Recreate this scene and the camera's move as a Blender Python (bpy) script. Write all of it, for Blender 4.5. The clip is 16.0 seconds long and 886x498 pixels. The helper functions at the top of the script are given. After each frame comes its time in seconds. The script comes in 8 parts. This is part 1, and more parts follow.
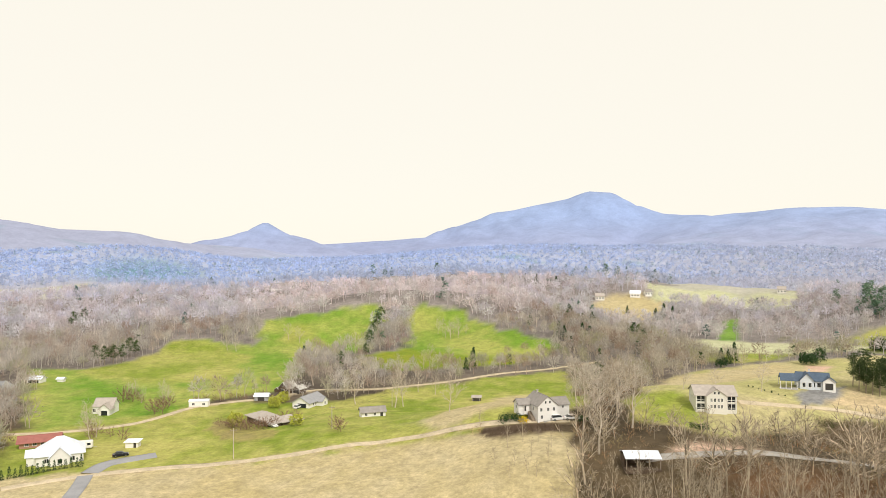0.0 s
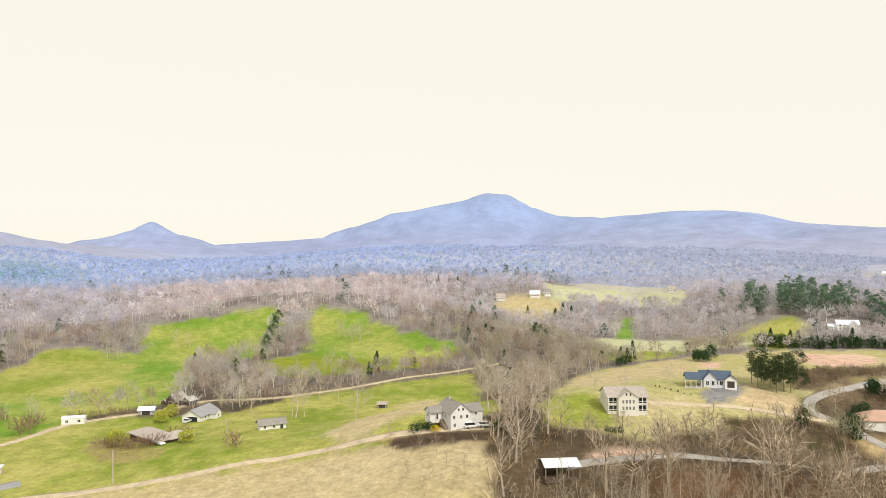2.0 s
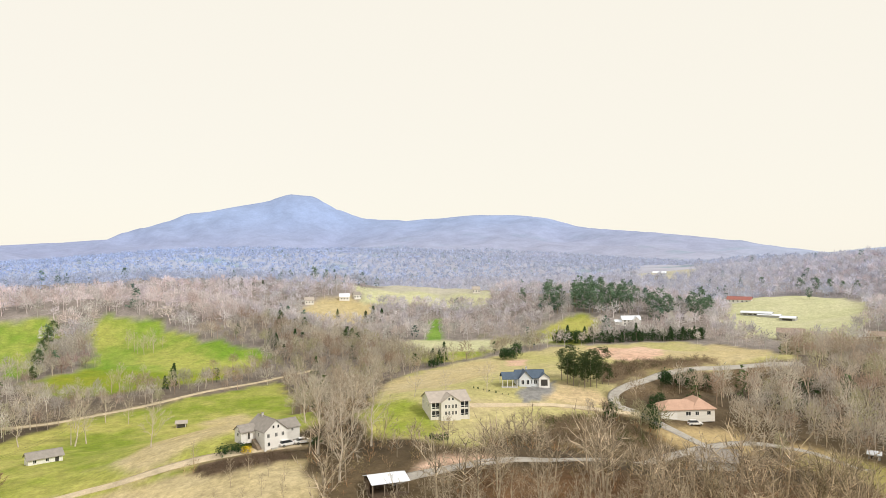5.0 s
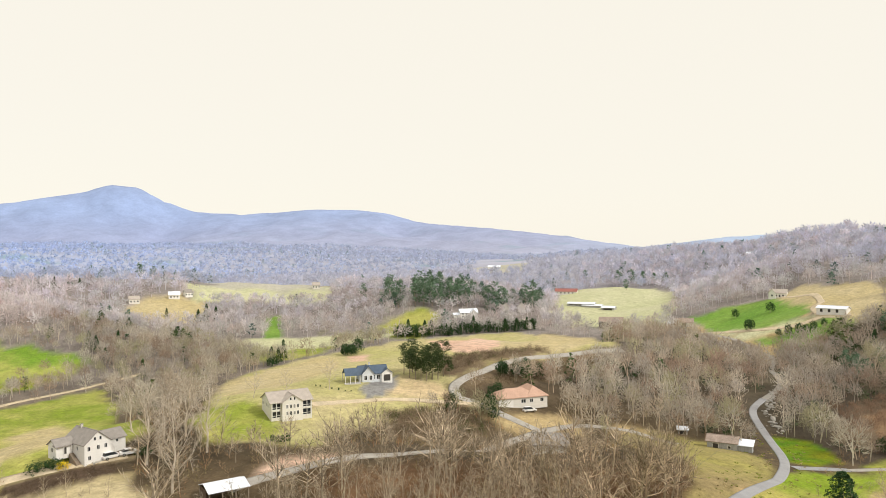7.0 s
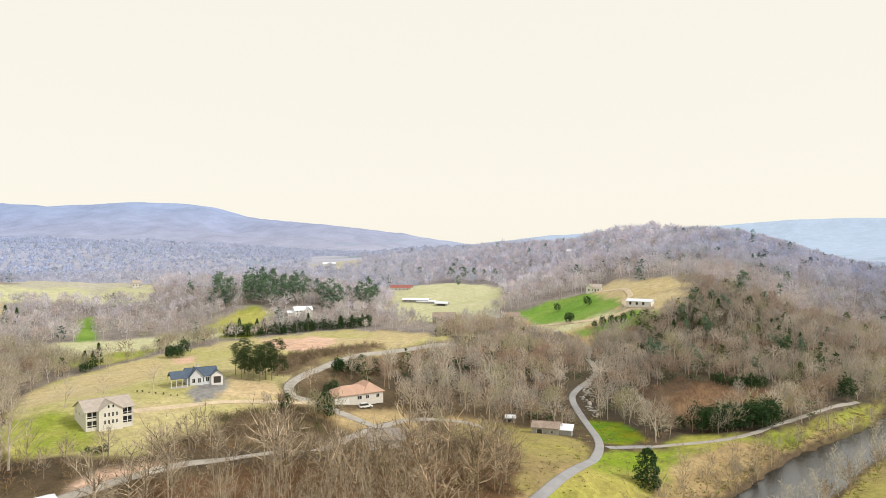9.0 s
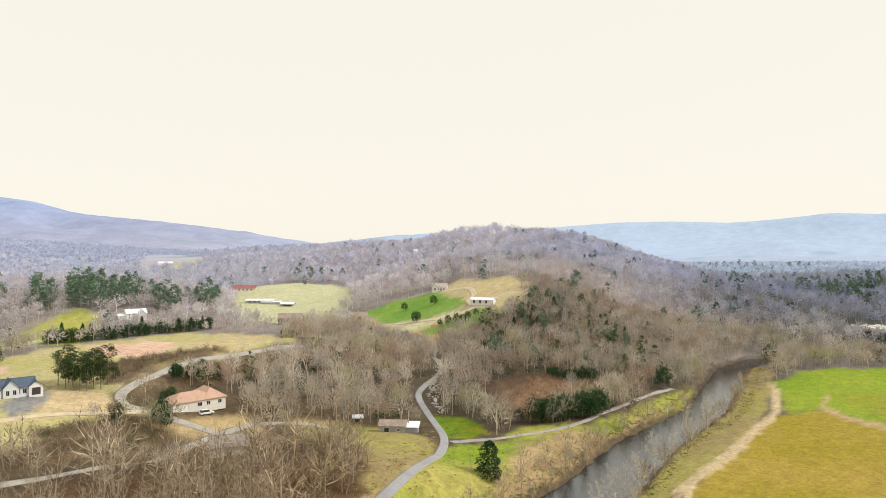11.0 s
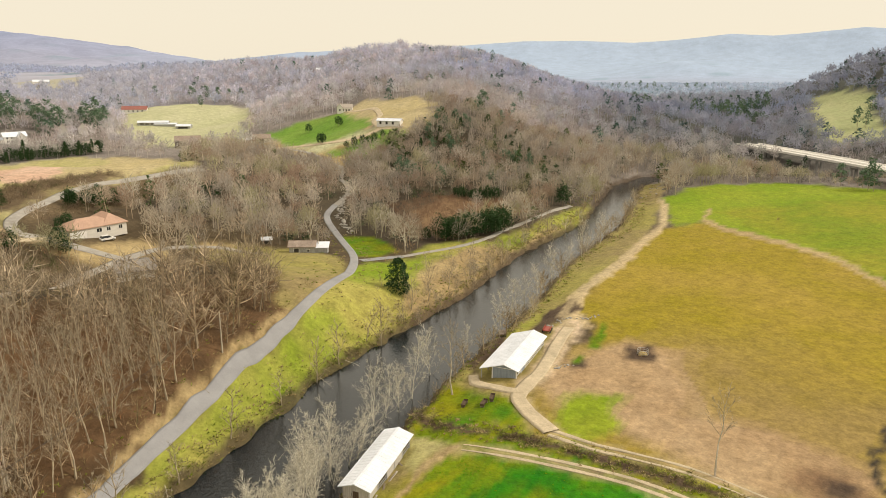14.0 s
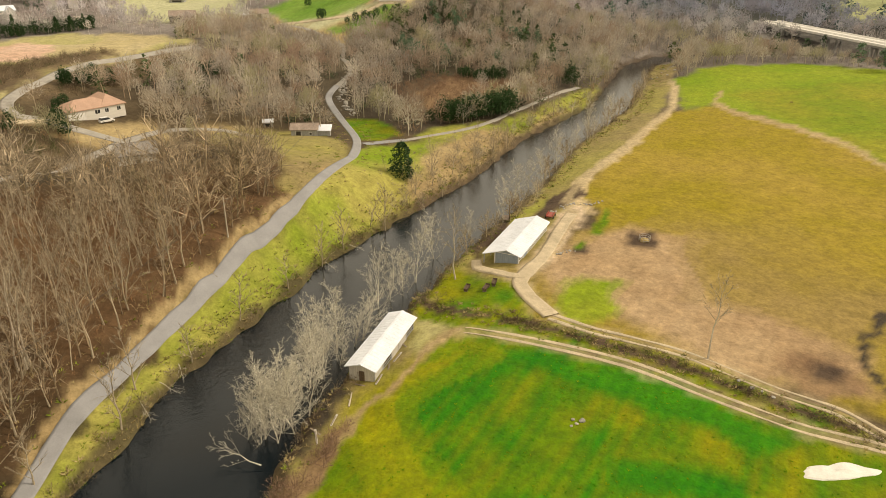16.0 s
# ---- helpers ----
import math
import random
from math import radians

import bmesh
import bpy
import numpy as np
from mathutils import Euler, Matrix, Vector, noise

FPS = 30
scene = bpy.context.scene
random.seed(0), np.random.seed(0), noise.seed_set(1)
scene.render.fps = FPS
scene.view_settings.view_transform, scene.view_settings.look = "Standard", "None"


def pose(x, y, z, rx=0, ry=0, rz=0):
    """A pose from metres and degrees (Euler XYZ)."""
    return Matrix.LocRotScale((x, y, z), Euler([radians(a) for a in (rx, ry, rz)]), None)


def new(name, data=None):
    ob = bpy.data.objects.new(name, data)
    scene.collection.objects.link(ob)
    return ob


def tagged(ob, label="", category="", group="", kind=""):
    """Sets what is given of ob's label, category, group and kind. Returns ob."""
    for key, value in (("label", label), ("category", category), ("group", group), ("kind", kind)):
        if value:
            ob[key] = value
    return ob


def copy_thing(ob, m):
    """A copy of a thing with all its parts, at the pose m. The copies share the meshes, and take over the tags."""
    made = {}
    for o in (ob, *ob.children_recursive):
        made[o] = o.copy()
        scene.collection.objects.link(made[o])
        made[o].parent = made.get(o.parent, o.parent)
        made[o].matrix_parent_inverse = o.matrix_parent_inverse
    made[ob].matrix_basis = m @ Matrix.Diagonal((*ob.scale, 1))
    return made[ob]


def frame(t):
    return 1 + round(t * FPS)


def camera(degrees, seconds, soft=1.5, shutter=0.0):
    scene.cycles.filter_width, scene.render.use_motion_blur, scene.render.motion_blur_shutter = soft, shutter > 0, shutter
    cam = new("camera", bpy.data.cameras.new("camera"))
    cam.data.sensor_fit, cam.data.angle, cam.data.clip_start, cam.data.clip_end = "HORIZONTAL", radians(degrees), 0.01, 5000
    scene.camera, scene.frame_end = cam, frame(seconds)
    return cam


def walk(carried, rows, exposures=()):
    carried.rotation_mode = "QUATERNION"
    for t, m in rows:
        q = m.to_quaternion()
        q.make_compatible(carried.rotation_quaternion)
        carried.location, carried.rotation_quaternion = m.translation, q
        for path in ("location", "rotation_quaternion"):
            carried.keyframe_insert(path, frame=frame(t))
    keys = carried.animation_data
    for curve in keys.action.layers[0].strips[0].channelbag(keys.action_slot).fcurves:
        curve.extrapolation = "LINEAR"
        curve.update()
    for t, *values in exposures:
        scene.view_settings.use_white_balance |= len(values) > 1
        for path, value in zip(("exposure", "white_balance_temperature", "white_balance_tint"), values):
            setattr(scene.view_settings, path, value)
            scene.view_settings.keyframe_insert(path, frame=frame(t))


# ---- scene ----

cam = camera(64.54, 16.0, soft=0.65)
# The drone: seconds, x, y, z, yaw, pitch, roll
PATH = [
    (0, 8.96, -23.73, 64.65, 6.42, 0.59, 0.21),
    (0.1, 8.7, -23.2, 64.62, 4.85, 0.59, 0.25),
    (0.2, 8.45, -22.67, 64.6, 2.87, 0.58, 0.3),
    (0.3, 8.19, -22.14, 64.57, 1.78, 0.58, 0.34),
    (0.4, 7.94, -21.61, 64.55, 1.2, 0.58, 0.36),
    (0.5, 7.68, -21.08, 64.52, 1.09, 0.58, 0.37),
    (0.75, 7.12, -19.72, 64.55, 1.02, 0.59, 0.37),
    (1, 6.6, -18.33, 64.58, 0.87, 0.6, 0.36),
    (1.5, 5.76, -15.55, 64.65, 0.08, 0.61, 0.31),
    (2, 5.11, -12.76, 64.58, -1.91, 0.62, 0.25),
    (2.5, 4.52, -9.95, 64.51, -4.22, 0.64, 0.21),
    (3, 3.86, -7.15, 64.49, -6.63, 0.66, 0.25),
    (3.5, 3.45, -4.66, 64.48, -9.26, 0.7, 0.25),
    (4, 3.16, -2.82, 64.38, -11.93, 0.75, 0.27),
    (6.5, 2.5, 0.58, 64.44, -27.43, 0.38, 0.64),
    (7, 2.37, 0.86, 64.48, -30.78, 0.21, 0.6),
    (7.5, 2.2, 0.95, 64.49, -34.14, 0.08, 0.5),
    (8, 1.89, 0.89, 64.41, -37.52, -0.01, 0.44),
    (8.5, 1.85, 0.83, 64.49, -40.6, -0.09, 0.36),
    (9, 1.61, 0.78, 64.61, -44.18, -0.17, 0.32),
    (11.5, 0.37, -0.07, 65.06, -59.39, -0.31, -0.11),
    (12, 0.26, -0.09, 65.07, -62.36, -0.31, -0.25),
    (12.5, 0, 0, 65, -64.75, -0.26, -0.31),
    (13, -0.1, -0.02, 64.62, -64.64, -1.25, -0.37),
    (13.5, -0.02, 0.15, 64.4, -64.38, -7.83, -0.38),
    (14, 0.24, 0.28, 64.65, -64.14, -14.68, -0.41),
    (14.5, 0.42, 0.31, 64.89, -64.05, -17.51, -0.43),
    (15, 0.5, 0.33, 65.03, -63.94, -20.46, -0.46),
    (15.5, 0.61, 0.36, 65.17, -63.82, -23.42, -0.51),
    (16, 0.79, 0.4, 65.4, -63.73, -24.33, -0.54),
]
walk(cam, [(t, pose(x, y, z, 90 + pitch, roll, yaw)) for t, x, y, z, yaw, pitch, roll in PATH],
     exposures=[(0, 0.04, 6500, 10), (4, 0.0, 6500, 10), (12.9, 0.0, 6500, 10), (13.6, -0.1, 6950, 10), (14.2, -0.17, 7450, 10), (16, -0.2, 8000, 10)])

# ---------------------------------------------------------------- light: bright haze over the whole sky, a weak soft sun
SUN_HEIGHT, SUN_TURN = 42, 150
world = bpy.data.worlds.new("hazy_sky")
world.use_nodes = True
scene.world = world
wn, wl = world.node_tree.nodes, world.node_tree.links
sky = wn.new("ShaderNodeTexSky")
sky.sky_type, sky.sun_disc = "NISHITA", False
sky.sun_elevation, sky.sun_rotation = radians(SUN_HEIGHT), radians(SUN_TURN)
bg_sky, bg_veil, add = wn["Background"], wn.new("ShaderNodeBackground"), wn.new("ShaderNodeAddShader")
bg_sky.inputs["Strength"].default_value = 0.008
wl.new(sky.outputs["Color"], bg_sky.inputs["Color"])
bg_veil.inputs["Color"].default_value = (0.955, 0.905, 0.79, 1)
bg_veil.inputs["Strength"].default_value = 0.98
wl.new(bg_sky.outputs[0], add.inputs[0])
wl.new(bg_veil.outputs[0], add.inputs[1])
wl.new(add.outputs[0], wn["World Output"].inputs["Surface"])
sun = new("sun", bpy.data.lights.new("sun", "SUN"))
sun.data.energy, sun.data.angle, sun.data.color = 2.5, radians(10), (1, 0.95, 0.86)
sun.rotation_euler = (radians(90 - SUN_HEIGHT), 0, radians(180 - SUN_TURN))

# ---------------------------------------------------------------- materials
def material(name, colour, rough=0.8, spread=0.15, size=1.0, fine=0.1, bump=0.2, metal=0.0, tone="", stretch=(1, 1, 1), pieces=False, grit=0.0):
    """A surface with stains at one scale, grain at another and a little relief. tone: the name of a colour layer that replaces colour."""
    m = bpy.data.materials.new(name)
    m.use_nodes = True
    n, l = m.node_tree.nodes, m.node_tree.links
    b = n["Principled BSDF"]
    b.inputs["Roughness"].default_value, b.inputs["Metallic"].default_value = rough, metal
    b.inputs["Specular IOR Level"].default_value = 0.25
    where = n.new("ShaderNodeNewGeometry" if tone else "ShaderNodeTexCoord")
    out = where.outputs["Position" if tone else "Object"]
    mp = n.new("ShaderNodeMapping")
    mp.inputs["Scale"].default_value = stretch
    l.new(out, mp.inputs["Vector"])
    mix = None
    if tone:
        at = n.new("ShaderNodeAttribute")
        at.attribute_name = tone
        mix = at.outputs["Color"]
    for scale, amount in ((1 / size, spread), (1 / fine, spread * 0.7)) + (((1 / (fine * 3.2), grit),) if grit else ()):
        t = n.new("ShaderNodeTexNoise")
        t.inputs["Scale"].default_value, t.inputs["Detail"].default_value, t.inputs["Roughness"].default_value = scale, 5, 0.62
        l.new(mp.outputs[0], t.inputs["Vector"])
        ramp = n.new("ShaderNodeMapRange")
        ramp.inputs["From Min"].default_value, ramp.inputs["From Max"].default_value = 0.25, 0.75
        ramp.inputs["To Min"].default_value, ramp.inputs["To Max"].default_value = 1 - amount, 1 + amount
        l.new(t.outputs["Fac"], ramp.inputs["Value"])
        mul = n.new("ShaderNodeMix")
        mul.data_type, mul.blend_type = "RGBA", "MULTIPLY"
        mul.inputs["Factor"].default_value = 1
        if mix is None:
            mul.inputs[6].default_value = (*colour, 1)
        else:
            l.new(mix, mul.inputs[6])
        l.new(ramp.outputs[0], mul.inputs[7])
        mix = mul.outputs[2]
        last = t
    if pieces:
        info = n.new("ShaderNodeObjectInfo" if pieces is True else "ShaderNodeNewGeometry")
        ramp = n.new("ShaderNodeMapRange")
        ramp.inputs["To Min"].default_value, ramp.inputs["To Max"].default_value = (0.88, 1.1) if pieces == "soft" else (0.42, 1.55) if pieces == "strong" else (0.78, 1.2)
        l.new(info.outputs["Random" if pieces is True else "Random Per Island"], ramp.inputs["Value"])
        mul = n.new("ShaderNodeMix")
        mul.data_type, mul.blend_type = "RGBA", "MULTIPLY"
        mul.inputs["Factor"].default_value = 1
        l.new(mix, mul.inputs[6])
        l.new(ramp.outputs[0], mul.inputs[7])
        mix = mul.outputs[2]
    l.new(mix, b.inputs["Base Color"])
    if bump:
        bp = n.new("ShaderNodeBump")
        bp.inputs["Strength"].default_value, bp.inputs["Distance"].default_value = bump, fine
        l.new(last.outputs["Fac"], bp.inputs["Height"])
        l.new(bp.outputs[0], b.inputs["Normal"])
    return m


GROUND = material("ground_cover", (1, 1, 1), 0.95, 0.22, 4, 0.4, 0.9, tone="tone", grit=0.26)
FAR_LAND = material("far_wooded_slopes", (1, 1, 1), 1.0, 0.11, 50, 9, 0.12, tone="tone")
SURFACE = {
    "asphalt": material("worn_asphalt", (0.31, 0.31, 0.325), 0.85, 0.14, 4, 0.2, 0.15),
    "gravel": material("pale_gravel", (0.39, 0.365, 0.335), 0.95, 0.2, 2, 0.15, 0.3),
    "sand": material("bare_sandy_track", (0.54, 0.45, 0.32), 0.95, 0.28, 3, 0.3, 0.3),
}

# ---------------------------------------------------------------- small builders
def part(name, bm, mat, parent, label=""):
    """Links a bmesh as one mesh object under a thing or a part."""
    me = bpy.data.meshes.new(name)
    bmesh.ops.recalc_face_normals(bm, faces=bm.faces)
    bm.to_mesh(me)
    bm.free()
    me.materials.append(mat)
    ob = new(name, me)
    ob.parent = parent
    return tagged(ob, label)


def box(bm, x0, x1, y0, y1, z0, z1, m=None):
    """Adds a box to bm, turned by m if given."""
    c = [Vector((x, y, z)) for x in (x0, x1) for y in (y0, y1) for z in (z0, z1)]
    v = [bm.verts.new(m @ p if m else p) for p in c]
    for f in ((0, 1, 3, 2), (4, 6, 7, 5), (0, 4, 5, 1), (2, 3, 7, 6), (0, 2, 6, 4), (1, 5, 7, 3)):
        bm.faces.new([v[i] for i in f])
    return bm


def solid(bm, points, faces, m=None):
    v = [bm.verts.new(m @ Vector(p) if m else p) for p in points]
    for f in faces:
        bm.faces.new([v[i] for i in f])
    return bm


def rod(bm, p0, p1, r0, r1=None, sides=6, m=None):
    """A tapered rod between two points."""
    p0, p1 = Vector(p0), Vector(p1)
    r1 = r0 if r1 is None else r1
    a = (p1 - p0).normalized()
    u = a.orthogonal().normalized()
    w = a.cross(u)
    ring = []
    for p, r in ((p0, r0), (p1, r1)):
        for k in range(sides):
            q = p + (u * math.cos(k * 2 * math.pi / sides) + w * math.sin(k * 2 * math.pi / sides)) * r
            ring.append(bm.verts.new(m @ q if m else q))
    for k in range(sides):
        bm.faces.new((ring[k], ring[(k + 1) % sides], ring[sides + (k + 1) % sides], ring[sides + k]))
    bm.faces.new(ring[:sides][::-1])
    bm.faces.new(ring[sides:])
    return bm


def stand(name, x, y, turn=0.0, drop=0.0, z=None):
    """An empty at the foot of a thing, on the land."""
    ob = new(name)
    ob.matrix_basis = pose(x, y, float(land(np.array([x]), np.array([y]))[0]) - drop if z is None else z, 0, 0, turn)
    return ob

# ---------------------------------------------------------------- terrain
def spot(az, r):
    """Plan position at a bearing (degrees left of north) and a distance."""
    return -math.sin(radians(az)) * r, math.cos(radians(az)) * r


RIDGES, MOUNTAINS = [], []


def ridge(*crest):
    """A hill along crest points of bearing, distance, height and half width."""
    RIDGES.append(crest)


def mountain(*crest):
    MOUNTAINS.append(crest)


# knoll with the houses, the wooded shelf before it, the green hill and the woods behind
ridge((24, 205, 2, 38), (10, 195, 7, 42), (-4, 192, 16, 46), (-18, 215, 19, 50), (-27, 262, 19, 60), (-36, 318, 20, 60), (-46, 338, 17, 50), (-52, 333, 8, 40))
ridge((6, 155, 5, 34), (-8, 158, 13, 36), (-16, 165, 16, 38), (-28, 160, 16, 36), (-38, 158, 14, 36), (-46, 175, 11, 34), (-50, 200, 6, 26))
ridge((34, 520, 12, 60), (22, 520, 18, 60), (14, 560, 27, 75), (8, 575, 31, 80), (2, 560, 28, 70), (-3, 490, 17, 55))
ridge((45, 650, 18, 130), (22, 740, 26, 130), (6, 760, 40, 140), (-8, 730, 36, 130), (-18, 760, 24, 120), (-28, 640, 27, 85), (-33, 650, 24, 80))
# the wooded hill beyond the creek and its spur
ridge((-60, 395, 10, 50), (-63, 480, 34, 80), (-63, 640, 50, 140), (-62, 900, 62, 190))
ridge((-44, 1250, 40, 260), (-52, 1050, 52, 220), (-58, 950, 58, 200), (-62, 900, 63, 190), (-66, 840, 52, 170), (-70, 760, 37, 140), (-76, 640, 24, 100), (-82, 560, 9, 70))
# farm hill, pasture, hills across the river
ridge((-52, 640, 10, 60), (-56, 640, 24, 62), (-60, 700, 28, 70))
ridge((-40, 720, 10, 80), (-45, 740, 20, 90), (-49, 720, 14, 80))
ridge((-89, 1250, 8, 160), (-91, 1000, 10, 80), (-93, 960, 30, 60), (-94.7, 950, 60, 75), (-97, 950, 76, 110), (-106, 900, 115, 200), (-118, 900, 130, 300))
ridge((-86, 800, 14, 120), (-92, 760, 20, 110), (-100, 640, 24, 110))
# foothills
ridge((50, 1500, 20, 380), (30, 1600, 16, 380), (15, 1700, 20, 360), (0, 1700, 40, 360), (-12, 1750, 40, 360), (-25, 1500, 26, 300), (-38, 1400, 26, 280))
# far mountains
mountain((37, 1750, 52, 200), (30, 1800, 64, 220), (25, 1850, 40, 180))
mountain((32, 2000, 30, 330), (20, 2100, 36, 360), (12, 2150, 48, 380), (4, 2100, 62, 380), (-4, 2150, 74, 380), (-12, 2200, 66, 400), (-20, 2150, 70, 400), (-28, 2000, 52, 350), (-37, 1900, 32, 300))
mountain((44, 2500, 205, 500), (38.7, 2500, 171, 480), (35.3, 2500, 145, 460), (31.6, 2500, 140, 460), (28, 2550, 105, 450), (24.6, 2600, 96, 450))
mountain((26, 3300, 85, 420), (23.2, 3400, 152, 380), (20.6, 3450, 222, 320), (18.6, 3420, 160, 380), (16, 3400, 90, 420))
mountain((17, 4000, 118, 700), (12.6, 4000, 137, 700), (6.1, 3900, 165, 600), (4.6, 3850, 205, 520), (2, 3800, 290, 520), (-3.9, 3750, 355, 560),
         (-5.5, 3730, 398, 420), (-7.2, 3730, 388, 420), (-9.2, 3710, 315, 420), (-11.4, 3700, 262, 560), (-15, 3600, 246, 700), (-21.1, 3500, 268, 760), (-24.4, 3450, 257, 760),
         (-26.5, 3400, 220, 760), (-29.7, 3200, 181, 700), (-34.3, 3000, 152, 650), (-38.9, 2800, 97, 600), (-46.4, 2600, 62, 500))
mountain((-46, 4500, 66, 400), (-49.3, 4500, 92, 400), (-53, 4500, 131, 400), (-60.9, 4500, 152, 440), (-64.7, 4500, 170, 480), (-67.8, 4500, 189, 480), (-70.5, 4500, 204, 480), (-74.6, 4500, 208, 480),
         (-78.8, 4500, 196, 480), (-82, 4500, 214, 480), (-85.6, 4500, 246, 480), (-88.5, 4500, 235, 480), (-91.6, 4500, 256, 480), (-94, 4500, 275, 500), (-97, 4500, 258, 520), (-115, 4300, 240, 520))
mountain((-74, 2950, 20, 260), (-77, 2900, 40, 260), (-80, 2850, 64, 260), (-82.6, 2800, 78, 250), (-86, 2800, 60, 280), (-91, 2800, 42, 300), (-96, 2800, 62, 300))
mountain((-125, 3000, 260, 700), (-160, 2600, 240, 700), (160, 2600, 230, 700), (120, 2600, 230, 700), (80, 2600, 240, 700), (52, 2600, 230, 600))

# river centre line and half widths along it
RIVER_LINE = [(-700, 160), (-300, 70), (-120, 46), (-30, 50), (22, 57), (46, 60), (67, 66.5), (88, 67.5), (114, 70), (140, 69.5), (175, 67.5), (226, 70), (285, 65), (388, 76), (425, 68), (455, 36), (472, -20), (500, -150)]
RIVER_HALF = [11, 11, 11, 11, 11, 11, 11, 11.5, 11.5, 10.5, 9, 8.5, 6.5, 6.5, 7, 7, 7, 7]


def ridge_height(x, y, crest, power=2.0):
    """Height of a ridge over the plan, and how near its crest each place is (0 to 1)."""
    best, near = np.zeros_like(x), np.zeros_like(x)
    q = [(*spot(a, r), h, w) for a, r, h, w in crest]
    for (x0, y0, h0, w0), (x1, y1, h1, w1) in zip(q, q[1:]):
        dx, dy = x1 - x0, y1 - y0
        s = np.clip(((x - x0) * dx + (y - y0) * dy) / (dx * dx + dy * dy), 0, 1)
        d = np.hypot(x - x0 - s * dx, y - y0 - s * dy)
        fall = np.exp(-(d / (w0 + (w1 - w0) * s)) ** power)
        h = (h0 + (h1 - h0) * s) * fall
        near = np.where(h > best, fall, near)
        best = np.maximum(best, h)
    return best, near


def wave(x, y, size, seed):
    """Cheap smooth noise from turned sines, about -1 to 1."""
    rnd = np.random.RandomState(seed)
    out = np.zeros_like(x)
    for k in range(6):
        a, p = rnd.uniform(0, 6.283, 2)
        f = 6.283 / size * rnd.uniform(0.6, 1.7)
        out = out + np.sin((x * math.cos(a) + y * math.sin(a)) * f + p + 1.3 * np.sin((y * math.cos(a) - x * math.sin(a)) * f * 0.6 + 2 * p))
    return out / 3.2


def line_distance(x, y, pts):
    """Distance from a plan polyline, and how far along it, 0 to its number of legs."""
    best, where = np.full(np.shape(x), 1e9), np.zeros(np.shape(x))
    for i, ((x0, y0), (x1, y1)) in enumerate(zip(pts, pts[1:])):
        dx, dy = x1 - x0, y1 - y0
        s = np.clip(((x - x0) * dx + (y - y0) * dy) / (dx * dx + dy * dy), 0, 1)
        d = np.hypot(x - x0 - s * dx, y - y0 - s * dy)
        where = np.where(d < best, i + s, where)
        best = np.minimum(best, d)
    return best, where


def step(a, b, v):
    s = np.clip((v - a) / (b - a), 0, 1)
    return s * s * (3 - 2 * s)


def hills(x, y):
    """The lie of the land, without the river."""
    x, y = np.asarray(x, float), np.asarray(y, float)
    r = np.hypot(x, y)
    z = 2.2 + 10 * step(500, 1500, r)
    top = np.power(sum(np.power(ridge_height(x, y, p)[0], 4.0) for p in RIDGES), 0.25)
    far, near = np.zeros_like(x), np.zeros_like(x)
    for p in MOUNTAINS:
        h, n = ridge_height(x, y, p, 1.25)
        near = np.where(h > far, n, near)
        far = np.maximum(far, h)
    spurs = (0.75 - 1.9 * np.abs(wave(x, y, 1300, 4))) * 0.55 + (0.6 - 1.6 * np.abs(wave(x, y, 560, 5))) * 0.4 + wave(x, y, 170, 6) * 0.16
    spurs = spurs * (1 - 0.6 * step(-50, -66, np.degrees(np.arctan2(-x, y))))
    far = far + spurs * np.sqrt(far * 50) * 1.3 * near * (1 - near) * step(10, 80, far)
    rough = step(3, 18, top)
    top = top + rough * (wave(x, y, 130, 1) * np.clip(top * 0.07, 0, 5) + wave(x, y, 45, 2) * np.clip(top * 0.03, 0, 1.6))
    return z + top + np.maximum(far, 0) + wave(x, y, 70, 3) * 0.25


def land(x, y):
    """Ground height with the river bed cut into it."""
    z = hills(x, y)
    d, s = line_distance(np.asarray(x, float), np.asarray(y, float), RIVER_LINE)
    half = np.interp(s, range(len(RIVER_LINE)), RIVER_HALF)
    d = d + wave(np.asarray(x, float), np.asarray(y, float), 14, 8) * 0.9
    bed = -1.2 + 3.2 * step(-1.5, 3.0, d - half)
    return np.where(d < half + 3.0, np.minimum(z, bed), z + (np.minimum(z, 2.0) - z) * (1 - step(3, 16, d - half)))

# fields and clearings: kind and plan outline
FIELDS = []


def field(kind, *outline, soft=2.0):
    FIELDS.append((kind, outline, soft))


field("litter", (28, 85), (39, 75), (65, 84), (107, 92), (162, 113), (138, 119), (100, 112), (81, 138), (59, 137), soft=5)
field("mixed", (-120, 137), (-94, 151), (-56, 160), (-14, 172), (10, 170), (27, 188), (30, 295), (-13, 302), (-42, 258), (-76, 261), (-125, 246), (-136, 223), (-169, 199), soft=3)
field("dry", (-98, 139), (-96, 152), (-71, 164), (-43, 171), (-14, 173), (-3, 169), (18, 159), (17, 131), (-29, 119), (-74, 122), soft=2)
field("dry", (-138, 150), (-130, 100), (15, 100), (22, 150), (20, 166), (-100, 162), soft=2)
field("spring", (-135, 251), (-213, 398), (-200, 418), (-176, 404), (-159, 407), (-169, 447), (-172, 463), (-145, 491), (-115, 515), (-99, 511), (-94, 467), (-93, 419), (-101, 394), (-116, 386), (-105, 330), (-102, 302), (-102, 282), (-114, 263), soft=4)
field("spring", (-161, 201), (-250, 317), (-227, 324), (-203, 332), (-142, 297), (-119, 246), (-140, 213), soft=3)
